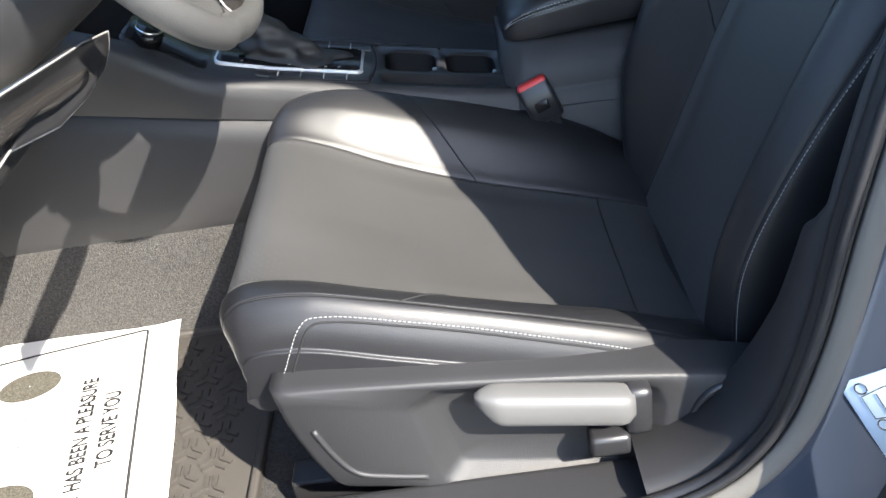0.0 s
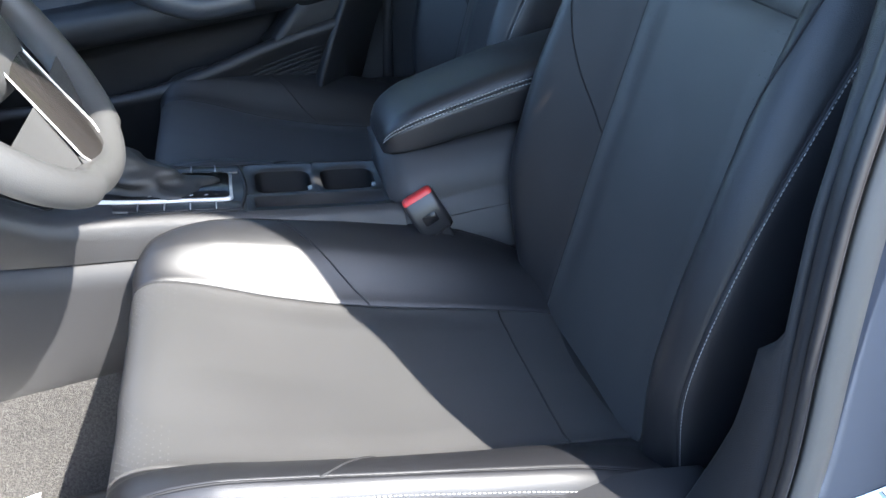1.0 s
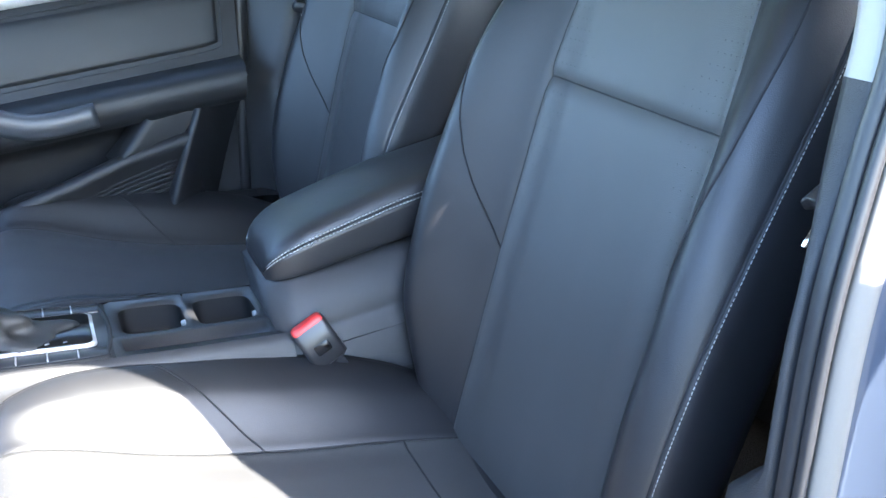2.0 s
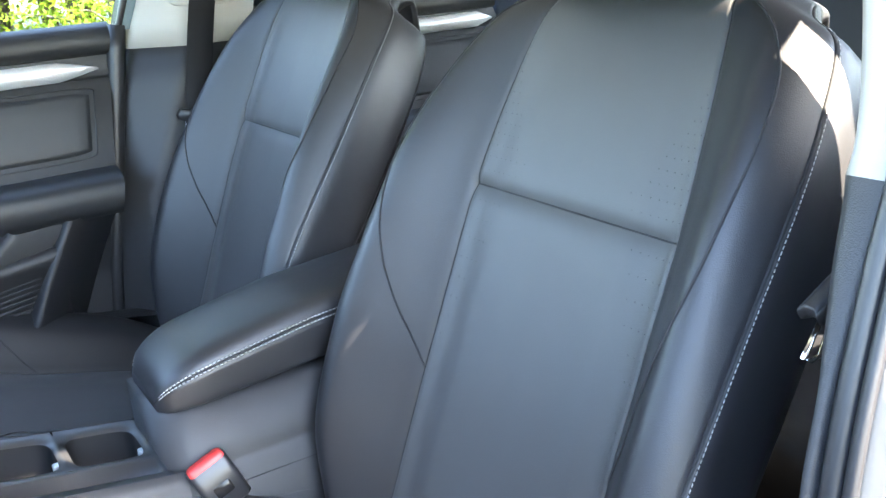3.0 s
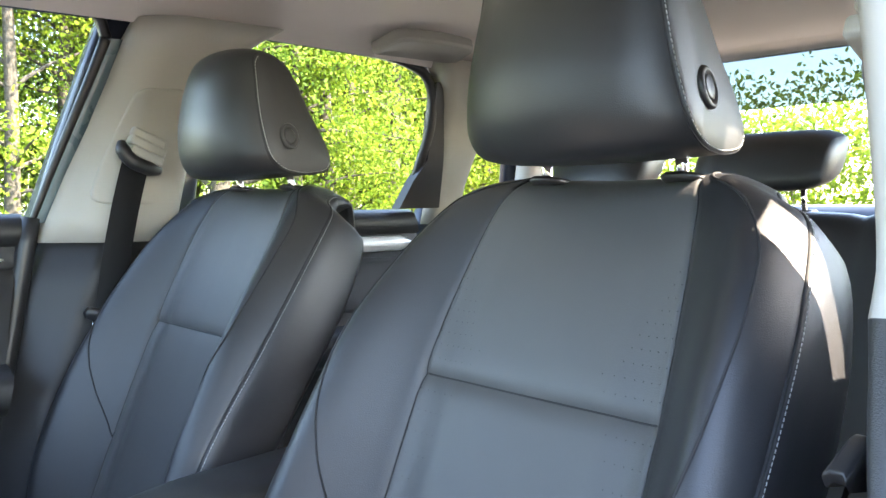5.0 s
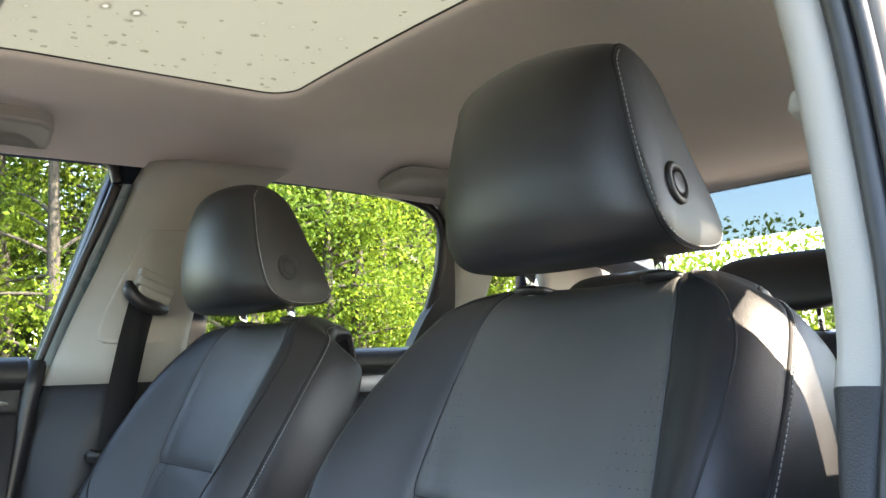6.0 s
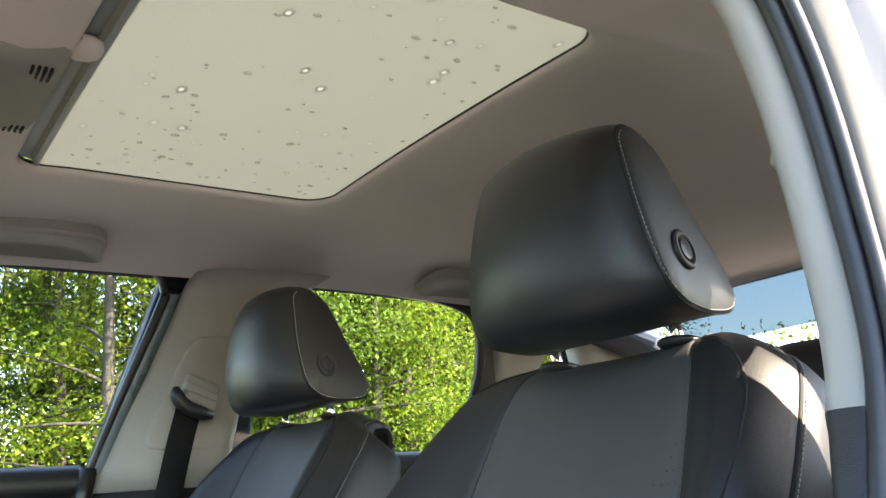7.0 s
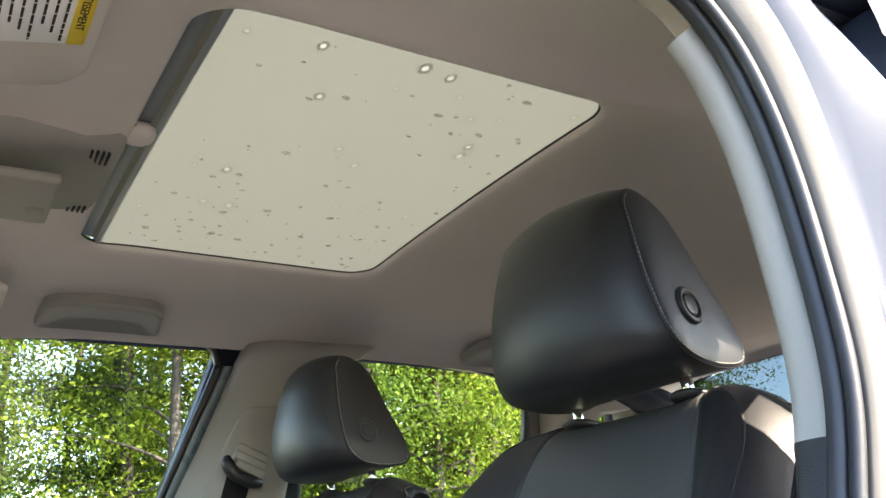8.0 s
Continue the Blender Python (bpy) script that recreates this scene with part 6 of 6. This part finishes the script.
# sun visors with warning labels
for yc, who in ((0.012, "driver's"), (mirror(0.012), "passenger's")):
    v = thing("sun_visor", "beige sun visor folded against the headliner on the %s side" % who, "sun visor", (-0.33, yc, 1.40), "sun visors")
    M = Matrix.Translation((-0.300, yc, 1.408)) @ pose(0, 0, 0, 0, -13, 0)
    part("panel", slab(rounded_rect(0.17, 0.36, 0.03), -0.009, 0.009, 0.007, M), HEADLINER, v)
    if yc < CAR_Y:
        part("warning_label", slab(rounded_rect(0.125, 0.10, 0.003), -0.0102, -0.0092, 0.0002, M @ pose(0.004, 0.050, 0)), PAPER, v, "white printed warning label")
        part("yellow_strip", slab(rounded_rect(0.014, 0.10, 0.002), -0.0110, -0.0103, 0.0002, M @ pose(0.064, 0.050, 0)), YELLOW, v, "yellow heading strip")
        T = M @ pose(0, 0, -0.0112) @ Matrix(((0, 1, 0, 0), (1, 0, 0, 0), (0, 0, -1, 0), (0, 0, 0, 1)))
        lettering("AVERTISSEMENT", 0.0095, T @ pose(0.008, 0.0605, 0.0), INK, v, "heading")
        bm = bmesh.new()
        rnd_t = random.Random(3)
        for k in range(13):
            y_a, end = 0.005, 0.095 - 0.012 * ((k * 7) % 3)
            while y_a < end:
                y_b = min(end, y_a + rnd_t.uniform(0.006, 0.016))
                block(bm, (0.0505 - 0.0078 * k, y_a, -0.0109), (0.0525 - 0.0078 * k, y_b, -0.0104), 0, m=M)
                y_a = y_b + 0.0022
        part("text_line", bm, INK, v)
    bm = bmesh.new()
    tube(bm, [tuple(M @ Vector((-0.078, -0.165, 0))), tuple(M @ Vector((-0.078, 0.165, 0)))], 0.006, 10)
    part("hinge_rod", bm, BEIGE, v)


# ---- steering wheel, dash and footwell ----
wheel = thing("steering_wheel", "leather steering wheel with satin spoke trim, sunlit", "steering wheel", (-0.49, 0.135, 1.0))
HUB = Vector((-0.532, 0.135, 1.045))
TILT_W = radians(30)
wu = Vector((-math.sin(TILT_W), 0, math.cos(TILT_W)))           # up in the wheel's plane
wr = Vector((0, 1, 0))
wn = wr.cross(wu).normalized()                                 # towards the driver
if wn.x < 0:
    wn = -wn
wp = lambda a, b, c=0.0: HUB + wr * a + wu * b + wn * c
rows = []
for t in np.linspace(0, 2 * math.pi, 97)[:-1]:
    R0 = 0.182 if not (-2.0 < (t - 2 * math.pi if t > math.pi else t) < -1.14) else 0.176
    ring = []
    for a in np.linspace(0, 2 * math.pi, 18, endpoint=False):
        r = R0 + 0.0165 * math.cos(a)
        ring.append(wp(r * math.cos(t), r * math.sin(t), 0.019 * math.sin(a)))
    rows.append(ring)
grid_part("rim", np.array(rows), WHEEL_SKIN := material("wheel_leather", (0.055, 0.055, 0.055), 0.5, grain=0.25, scale=800, cells=True), wheel, closed_u=True, closed_v=True)
rows = []
for k, (r, h) in enumerate(((0.078, -0.03), (0.078, 0.0), (0.070, 0.018), (0.045, 0.026), (0.018, 0.029), (0.002, 0.029))):
    rows.append([wp(r * math.cos(a) * 1.1, r * math.sin(a) * 0.85 - 0.005, h) for a in np.linspace(0, 2 * math.pi, 40, endpoint=False)])
grid_part("airbag_cover", np.array(rows), WHEEL_SKIN, wheel, closed_v=True)
bm = bmesh.new()
tube(bm, [wp(0.021 * math.cos(a), 0.021 * math.sin(a), 0.0295) for a in np.linspace(0, 2 * math.pi, 33)], 0.0022, 8, cap=False)
part("hub_ring", bm, CHROME, wheel, "round chrome emblem ring")
for ang, wd in ((0, 0.030), (180, 0.030)):
    a = radians(ang)
    s = math.copysign(1, math.cos(a))
    rows = []
    for r in np.linspace(0.07, 0.172, 8):
        h = 0.014 - 0.09 * (r - 0.07) * 0.5
        wdd = wd * (1 - 2 * (r - 0.07))
        rows.append([wp(s * r, v * wdd, h - 0.02 * abs(v) ** 3) for v in np.linspace(-1, 1, 9)])
    grid_part("spoke", np.array(rows), PIANO, wheel)
GUNMETAL = material("gloss_gunmetal", (0.035, 0.032, 0.030), 0.22, 0.35, coat=0.3)
rows = []
for f in np.linspace(0, 1, 16):
    w = 0.041 + 0.005 * f * f - 0.012 * max(0, f - 0.86) / 0.14
    rows.append([wp(w * v, -0.050 - 0.112 * f, 0.018 - 0.012 * f + 0.005 * (1 - v * v)) for v in np.linspace(-1, 1, 15)])
grid_part("lower_spoke", np.array(rows), GUNMETAL, wheel, "wide gloss dark lower spoke")
for s in (-1, 1):
    bm = bmesh.new()
    tube(bm, [wp(s * (0.042 + 0.005 * f * f - 0.012 * max(0, f - 0.86) / 0.14), -0.050 - 0.112 * f, 0.018 - 0.012 * f) for f in np.linspace(0, 1, 16)], 0.0012, 8)
    part("spoke_trim", bm, SILVER, wheel, "satin silver spoke edge")
    # pale skin beside the spoke
    rows = []
    for f in np.linspace(0, 1, 12):
        y = -0.088 - 0.077 * f
        w = max(0.050, math.sqrt(max(0.0, 0.170 ** 2 - y * y)))
        rows.append([wp(s * (0.040 + v * (w - 0.040)), y, 0.012 - 0.012 * f - 0.008 * v) for v in np.linspace(0, 1, 8)])
    grid_part("spoke_skin", np.array(rows), WHEEL_SKIN, wheel)
rows = []
for f in np.linspace(0, 1, 8):
    y = -0.145 - 0.028 * f
    rows.append([wp(v * (0.045 + 0.02 * f), y, 0.004 + 0.006 * math.cos(v * 1.5)) for v in np.linspace(-1, 1, 11)])
grid_part("lower_plate", np.array(rows), WHEEL_SKIN, wheel)

column_ob = thing("steering_column", "black plastic column shroud with a stalk behind the wheel", "steering column", (-0.62, 0.135, 0.95))
bm = bmesh.new()
tube(bm, [tuple(HUB - wn * d) for d in (0.03, 0.06, 0.12, 0.20, 0.30)], [0.045, 0.062, 0.068, 0.07, 0.07], 20, flat=(1.1, 0.95))
part("shroud", bm, PLASTIC, column_ob)
for s in (-1, 1):
    bm = bmesh.new()
    tube(bm, [tuple(wp(s * 0.05, 0.0, -0.06)), tuple(wp(s * 0.10, 0.004, -0.055)), tuple(wp(s * 0.15, 0.01, -0.045)), tuple(wp(s * 0.172, 0.012, -0.04))], [0.008, 0.010, 0.012, 0.007], 12, flat=(1, 1.3))
    part("stalk", bm, PLASTIC_SMOOTH, column_ob)

blade = resample_loop([(0.127, 0.903), (0.05, 0.918), (-0.014, 0.927), (-0.14, 0.945), (-0.23, 0.955), (-0.24, 0.90), (-0.168, 0.905), (-0.069, 0.880), (0.015, 0.874), (0.08, 0.878), (0.115, 0.890)], 70)
mid_b = blade.mean(0)
bm = bmesh.new()
vs = sheet(bm, [[(-0.60 + dx, mid_b[0] + (y - mid_b[0]) * k, mid_b[1] + (z - mid_b[1]) * k) for y, z in blade] for k, dx in ((0.9, -0.012), (1.0, -0.004), (1.0, 0.002), (0.97, 0.005), (0.86, 0.002), (0.5, -0.004), (0.05, -0.005))], closed_v=True)
bm.faces.new(vs[-1])
part("column_lever", bm, PLASTIC_SMOOTH, column_ob, "curved dark lever with a silver rim")
bm = bmesh.new()
tube(bm, [(-0.5975, mid_b[0] + (y - mid_b[0]) * 1.0, mid_b[1] + (z - mid_b[1]) * 1.0) for y, z in list(blade) + [blade[0]]], 0.0013, 6, cap=False)
part("lever_rim", bm, SILVER, column_ob, "thin silver rim")
tongue = resample_loop([(0.045, 0.894), (-0.02, 0.906), (-0.09, 0.918), (-0.20, 0.932), (-0.20, 0.915), (-0.13, 0.912), (-0.06, 0.896), (0.01, 0.886), (0.035, 0.886)], 50)
mid_t = tongue.mean(0)
bm = bmesh.new()
vs = sheet(bm, [[(-0.60 + dx, mid_t[0] + (y - mid_t[0]) * k, mid_t[1] + (z - mid_t[1]) * k) for y, z in tongue] for k, dx in ((1.0, -0.006), (0.96, 0.004), (0.7, 0.006), (0.05, 0.006))], closed_v=True)
bm.faces.new(vs[-1])
part("lever_inlay", bm, GUNMETAL, column_ob, "polished dark inlay")

dash = thing("dashboard", "dark soft-touch dashboard with knee panel and glove box", "dashboard", (-1.0, CAR_Y, 0.7))
prof = [(-0.86, 0.70), (-0.84, 0.75), (-0.84, 0.80), (-0.82, 0.85), (-0.82, 0.92), (-0.84, 0.985), (-0.88, 1.02), (-1.0, 1.04), (-1.28, 1.03), (-1.34, 0.95)]
pr = spline(prof, 50)
rows = []
for y in np.linspace(mirror(1.17), 1.17, 40):
    bow = 0.10 * ((y - CAR_Y) / 0.68) ** 2
    rows.append([(x - bow * 0.4, y, z) for x, z in pr])
grid_part("panel", np.array(rows), DOOR_SKIN, dash)
rows = [[(-0.86, y, 0.70) for y in np.linspace(mirror(1.17), 1.17, 20)], [(-1.0, y, 0.68) for y in np.linspace(mirror(1.17), 1.17, 20)], [(-1.3, y, 0.66) for y in np.linspace(mirror(1.17), 1.17, 20)]]
grid_part("underside", np.array(rows), PLASTIC, dash)
part("trim_strip", boxed((-0.842, 0.62, 0.868), (-0.822, 1.12, 0.886), 0.004), SILVER, dash, "satin silver strip")
part("glove_box", boxed((-0.86, 0.64, 0.71), (-0.830, 1.10, 0.82), 0.012, 3), PLASTIC, dash)
part("knee_panel", boxed((-0.86, -0.16, 0.70), (-0.832, 0.36, 0.82), 0.015, 3), PLASTIC, dash)
structure("firewall", boxed((-1.45, mirror(1.25), 0.3), (-1.38, 1.25, 1.02), 0.01), PLASTIC, "dark firewall behind the dashboard")
bm = bmesh.new()
rows = [[(-1.36 - 0.12 * (1 - abs(2 * t - 1)), mirror(1.15) + (1.15 - mirror(1.15)) * t, 1.03) for t in np.linspace(0, 1, 12)], [(-0.64, mirror(1.02) + (1.02 - mirror(1.02)) * t, 1.40 + 0.03 * (1 - abs(2 * t - 1) ** 2)) for t in np.linspace(0, 1, 12)]]
sheet(bm, rows)
ws = structure("windshield", bm, GLASS, "clear windscreen")
ws.visible_shadow = False
structure("bonnet", boxed((-2.4, mirror(1.25), 0.7), (-1.44, 1.25, 0.98), 0.06, 3), PAINT, "grey painted bonnet")
for k in range(2):
    f = D_SIDE if k == 0 else P_SIDE
    bm = bmesh.new()
    tube(bm, [(-1.38, f(1.20), 1.0), (-1.05, f(1.13), 1.18), (-0.64, f(1.07), 1.385)], 0.035, 12)
    structure("front_pillar_%d" % (k + 1), bm, PAINT, "slanting windscreen pillar")
    structure("kick_panel_%d" % (k + 1), boxed((-1.35, min(f(1.20), f(1.30)), 0.3), (-1.02, max(f(1.20), f(1.30)), 1.0), 0.02), PLASTIC, "dark kick panel beside the footwell")


# ---- floor mat and paper ----
mat_ob = thing("floor_mat", "black rubber floor mat with raised branching tread", "floor mat", (-0.75, 0.1, 0.30))
MX0, MX1, MY0, MY1, MZ = -1.02, -0.56, -0.20, 0.345, 0.308
part("mat_base", boxed((MX0, MY0, MZ - 0.008), (MX1, MY1, MZ), 0.003), MAT_RUBBER, mat_ob)
part("mat_rim", boxed((MX1 - 0.012, MY0, MZ - 0.006), (MX1, MY1, MZ + 0.010), 0.004), MAT_RUBBER, mat_ob)
part("mat_rim", boxed((MX0, MY1 - 0.012, MZ - 0.006), (MX1 - 0.014, MY1, MZ + 0.010), 0.004), MAT_RUBBER, mat_ob)
ribs = []


def rib(x0, y0, x1, y1, w=0.0065, h=0.005):
    d = Vector((x1 - x0, y1 - y0, 0))
    ribs.append(Matrix.Translation(((x0 + x1) / 2, (y0 + y1) / 2, MZ + h / 2 - 0.0005)) @ Matrix.Rotation(math.atan2(d.y, d.x), 4, "Z") @ Matrix.Diagonal((d.length + w * 0.8, w, h, 1)))


S = 0.052
for a in range(10):
    for b in range(12):
        cx, cy = MX0 + 0.03 + a * S * 0.866, MY0 + 0.03 + b * S + (S / 2 if a % 2 else 0)
        if cx > MX1 - 0.03 or cy > MY1 - 0.03:
            continue
        for k in range(3):
            t = radians(90 + 120 * k)
            for o in (-0.006, 0.006):
                px, py = -math.sin(t) * o, math.cos(t) * o
                rib(cx + px + 0.007 * math.cos(t), cy + py + 0.007 * math.sin(t), cx + px + 0.021 * math.cos(t), cy + py + 0.021 * math.sin(t))
tagged(part("tread", cubes(ribs), MAT_RUBBER, mat_ob, smooth=False), kind="stuff")

paper = thing("paper_mat", "white printed paper floor mat lying on the rubber mat", "paper", (-0.85, 0.2, 0.315))
PA = Matrix.Translation((-0.757, 0.443, 0.322)) @ pose(0, 0, 0, 0, 0, 9.7)
# local: x towards the seat, y across the car; the corner by the console is the origin
bm = bmesh.new()
rows = []
for u in np.linspace(-0.50, 0, 41):
    row = []
    for v in np.linspace(-0.56, 0, 41):
        z = 0.003 * noise.noise(Vector((u * 7, v * 6, 0))) + 0.010 * math.exp(-((u) / 0.03) ** 2) * math.sin(v * 9) ** 2 + max(0, (-0.36 - u)) * 0.25
        row.append(tuple(PA @ Vector((u, v, z + 0.002))))
    rows.append(row)
sheet(bm, rows)
part("sheet", bm, PAPER, paper)


def paper_z(u, v):
    return 0.003 * noise.noise(Vector((u * 7, v * 6, 0))) + 0.010 * math.exp(-((u) / 0.03) ** 2) * math.sin(v * 9) ** 2 + max(0, (-0.36 - u)) * 0.25 + 0.002


def drape(ob, lift=0.0032):
    """Lay a flat print onto the paper's waves."""
    inv = PA.inverted()
    for v in ob.data.vertices:
        q = inv @ v.co
        q.z = paper_z(q.x, q.y) + lift
        v.co = PA @ q
    return ob


bm = bmesh.new()
edge = [(-0.48, -0.092), (-0.30, -0.088), (-0.056, -0.086), (-0.057, -0.25), (-0.060, -0.52)]
tube(bm, even([tuple(PA @ Vector((u, v, paper_z(u, v) + 0.0028))) for u, v in np.array([(np.interp(t, range(5), [e[0] for e in edge]), np.interp(t, range(5), [e[1] for e in edge])) for t in np.linspace(0, 4, 120)])], 0.006), 0.0026, 5, flat=(1, 0.3))
part("border", bm, INK, paper, "printed black border line")
for body, size, u, v, b in (("IT HAS BEEN A PLEASURE", 0.034, -0.127, -0.455, 0.0010), ("TO SERVE YOU", 0.034, -0.087, -0.395, 0.0010), ("improving our service", 0.0155, -0.258, -0.345, 0.0), ("are always welcome.", 0.0155, -0.229, -0.335, 0.0)):
    drape(lettering(body, size, PA @ pose(u, v, 0.003, 0, 0, 90) @ Matrix.Diagonal((0.70, 1, 1, 1)), INK, paper, bold=b))
for cu, cv, a, bb in ((-0.240, -0.168, 0.050, 0.034), (-0.345, -0.172, 0.036, 0.032), (-0.238, -0.420, 0.048, 0.036)):
    bm = bmesh.new()
    ring = []
    for k in np.r_[np.linspace(1, 0.1, 12), 0.02]:
        ring.append([tuple(PA @ Vector((cu + a * k * math.cos(t), cv + bb * k * math.sin(t), 0))) for t in np.linspace(0, 2 * math.pi, 48, endpoint=False)])
    sheet(bm, ring, closed_v=True)
    drape(part("footprint", bm, FOOTPRINT, paper, "speckled printed shoe sole"))


# ---- outside ----
bm = bmesh.new()
rows = [[(x, y, 0.0) for y in (-250, -40, -10, 0, 6, 40, 250)] for x in (-250, -60, -20, 0, 20, 60, 250)]
sheet(bm, rows)
structure("ground", bm, ASPHALT, "grey asphalt car park reaching into the distance")


def leaf_mesh(name, spots, size, rnd, mat, droop=0.4):
    """Many leaves as folded diamonds at the given spots."""
    n = len(spots)
    P = np.array(spots, float)
    r = np.random.RandomState(rnd)
    a = r.normal(size=(n, 3))
    a[:, 2] -= droop
    a /= np.linalg.norm(a, axis=1)[:, None]
    b = np.cross(a, r.normal(size=(n, 3)))
    b /= np.linalg.norm(b, axis=1)[:, None]
    c = np.cross(a, b)
    s = size * r.uniform(0.6, 1.4, (n, 1))
    V = np.stack([P, P + a * s * 0.5 + b * s * 0.30 + c * s * 0.08, P + a * s, P + a * s * 0.5 - b * s * 0.30 + c * s * 0.08], 1).reshape(-1, 3)
    me = bpy.data.meshes.new(name)
    idx = np.arange(n) * 4
    faces = np.concatenate([np.stack([idx, idx + 1, idx + 2], 1), np.stack([idx, idx + 2, idx + 3], 1)])
    me.from_pydata(V.tolist(), [], faces.tolist())
    me.materials.append(mat)
    return me


def build_tree(seed, height, spread, leaves, mat, label, base=0.0, size=0.085):
    rnd = random.Random(seed)
    tree = thing("tree", label, "tree", (0, 0, 0), "trees of the wood")
    bm = bmesh.new()
    lean = (rnd.uniform(-0.05, 0.05), rnd.uniform(-0.05, 0.05))
    trunk = [(lean[0] * z * z / height + 0.05 * math.sin(z * 1.1 + seed), lean[1] * z, z) for z in np.linspace(-0.1, height * 0.9, 10)]
    tp = spline(trunk, 30)
    tube(bm, tp, np.linspace(0.13, 0.025, 30) * height / 9, 9)
    spots = []
    for k in range(34):
        f = rnd.uniform(base, 1.0)
        p = tp[int(f * 29)]
        az, el = rnd.uniform(0, 6.28), rnd.uniform(0.0, 0.8)
        L = spread * (0.35 + 0.65 * math.sin(math.pi * min(1, 0.2 + 0.8 * (1 - f)) * 0.75)) * rnd.uniform(0.6, 1.1)
        limb = [p + np.array([math.cos(az) * math.cos(el), math.sin(az) * math.cos(el), math.sin(el) * (1 - 0.3 * t)]) * L * t + np.array([0, 0, -0.12 * L * t * t]) for t in np.linspace(0, 1, 7)]
        tube(bm, limb, np.linspace(0.035, 0.006, 7) * height / 9, 5, cap=False)
        for m in range(leaves // 34):
            t = rnd.uniform(0.25, 1.0) ** 0.7
            q = limb[min(6, int(t * 6.99))]
            g = 0.105 * spread * (0.6 + t)
            spots.append((q[0] + rnd.gauss(0, g), q[1] + rnd.gauss(0, g), q[2] + rnd.gauss(0, g * 0.8)))
    part("trunk", bm, BARK, tree)
    crown = new("crown", leaf_mesh("crown", spots, size, seed, mat))
    crown.parent = tree
    return tree


kinds = [build_tree(3, 9.0, 2.1, 17500, LEAF, "tall spring tree with bright yellow-green leaves", 0.12, 0.068),
         build_tree(8, 11.0, 2.3, 17500, LEAF_DEEP, "tall tree with deep green leaves and a grey trunk", 0.15, 0.070),
         build_tree(21, 7.0, 1.9, 16500, LEAF, "young tree with pale green leaves down to the ground", 0.03, 0.065),
         build_tree(34, 10.0, 1.9, 11000, LEAF, "slender tree with sparse spring leaves", 0.25, 0.070)]
rnd = random.Random(11)
spots = []
for row_y, count, x0, step in ((11.0, 18, -4.5, 0.95), (13.0, 17, -4.5, 1.05), (15.5, 16, -5.0, 1.2), (19.0, 15, -5.0, 1.6)):
    for k in range(count):
        spots.append((x0 + step * k + rnd.uniform(-0.45, 0.45) * step, row_y + rnd.uniform(-1.0, 1.0)))
for k in range(9):
    spots.append((20.5 + rnd.uniform(-1, 3), 0.0 + 1.5 * k + rnd.uniform(-0.5, 0.5)))
spots = [(x, y) for x, y in spots if abs(x + 0.35 - 0.104 * (y + 0.55)) > 0.5]
for k, (x, y) in enumerate(spots):
    m = pose(x, y, 0, 0, 0, rnd.uniform(0, 360)) @ Matrix.Diagonal((*(rnd.uniform(0.9, 1.15) * (0.37 if x > 19 else 0.88 if y > 9 else 1.0),) * 3, 1))
    kind = kinds[k % 4] if k < 15 else kinds[rnd.choice((0, 1, 1, 3))]
    if k < 4:
        kinds[k].matrix_basis = m
    else:
        t = copy_thing(kind, m)
        t.matrix_basis = m
# undergrowth and grass along the wood's edge
r = np.random.RandomState(5)
n = 60000
px = r.uniform(-5, 20, n)
py = 9.0 + np.abs(r.normal(0, 1.8, n))
pz = np.abs(r.normal(0, 0.55, n)) * (0.5 + 0.5 * np.sin(px * 1.3 + py)) + 0.02
bush = new("undergrowth", leaf_mesh("undergrowth", np.stack([px, py, pz], 1), 0.075, 9, LEAF, -0.6))
tagged(bush, "thick bright green undergrowth along the wood's edge", "bushes", kind="stuff")
n = 42000
hx, hy = r.uniform(18, 24, n), r.uniform(-6, 22, n)
hz = 4.3 * r.uniform(0, 1, n) ** 0.8 * (0.86 + 0.14 * np.sin(hy * 1.7 + hx)) + r.normal(0, 0.12, n)
hedge = new("far_thicket", leaf_mesh("far_thicket", np.stack([hx, hy, hz], 1), 0.16, 12, LEAF, -0.3))
tagged(hedge, "light green thicket far behind the car", "bushes", kind="stuff")
# leaf screen out of view: dims the light from ahead on the headrests
n = 26000
qx, qy = r.uniform(-34, -25, n), r.uniform(-26, 24, n)
qz = 5.6 * r.uniform(0, 1, n) ** 0.8 * (0.84 + 0.16 * np.sin(qy * 0.9 + qx)) + r.normal(0, 0.15, n)
screen_leaves = new("front_screen", leaf_mesh("front_screen", np.stack([qx, qy, qz], 1), 0.32, 14, LEAF_DEEP, -0.3))
tagged(screen_leaves, "unseen green leaf screen far in front, added to darken the low sky", "bushes", kind="stuff")
n = 22000
px, py = r.uniform(-5, 22, n), r.uniform(6.5, 11, n)
gr = new("grass", leaf_mesh("grass", np.stack([px, py, np.full(n, 0.0)], 1), 0.22, 10, GRASS, -2.2))
tagged(gr, "sunlit grass strip before the wood", "grass", kind="stuff")
bm = bmesh.new()
rows = [[(x, y, 0.012 + 0.02 * math.sin(x * 1.7 + y)) for y in np.linspace(5.4, 40, 14)] for x in np.linspace(-30, 60, 40)]
sheet(bm, rows)
structure("verge", bm, material("leafy_soil", (0.10, 0.13, 0.04), 0.95, grain=0.8, scale=25, vary=0.5, blotch=2), "grassy earth bank under the trees")
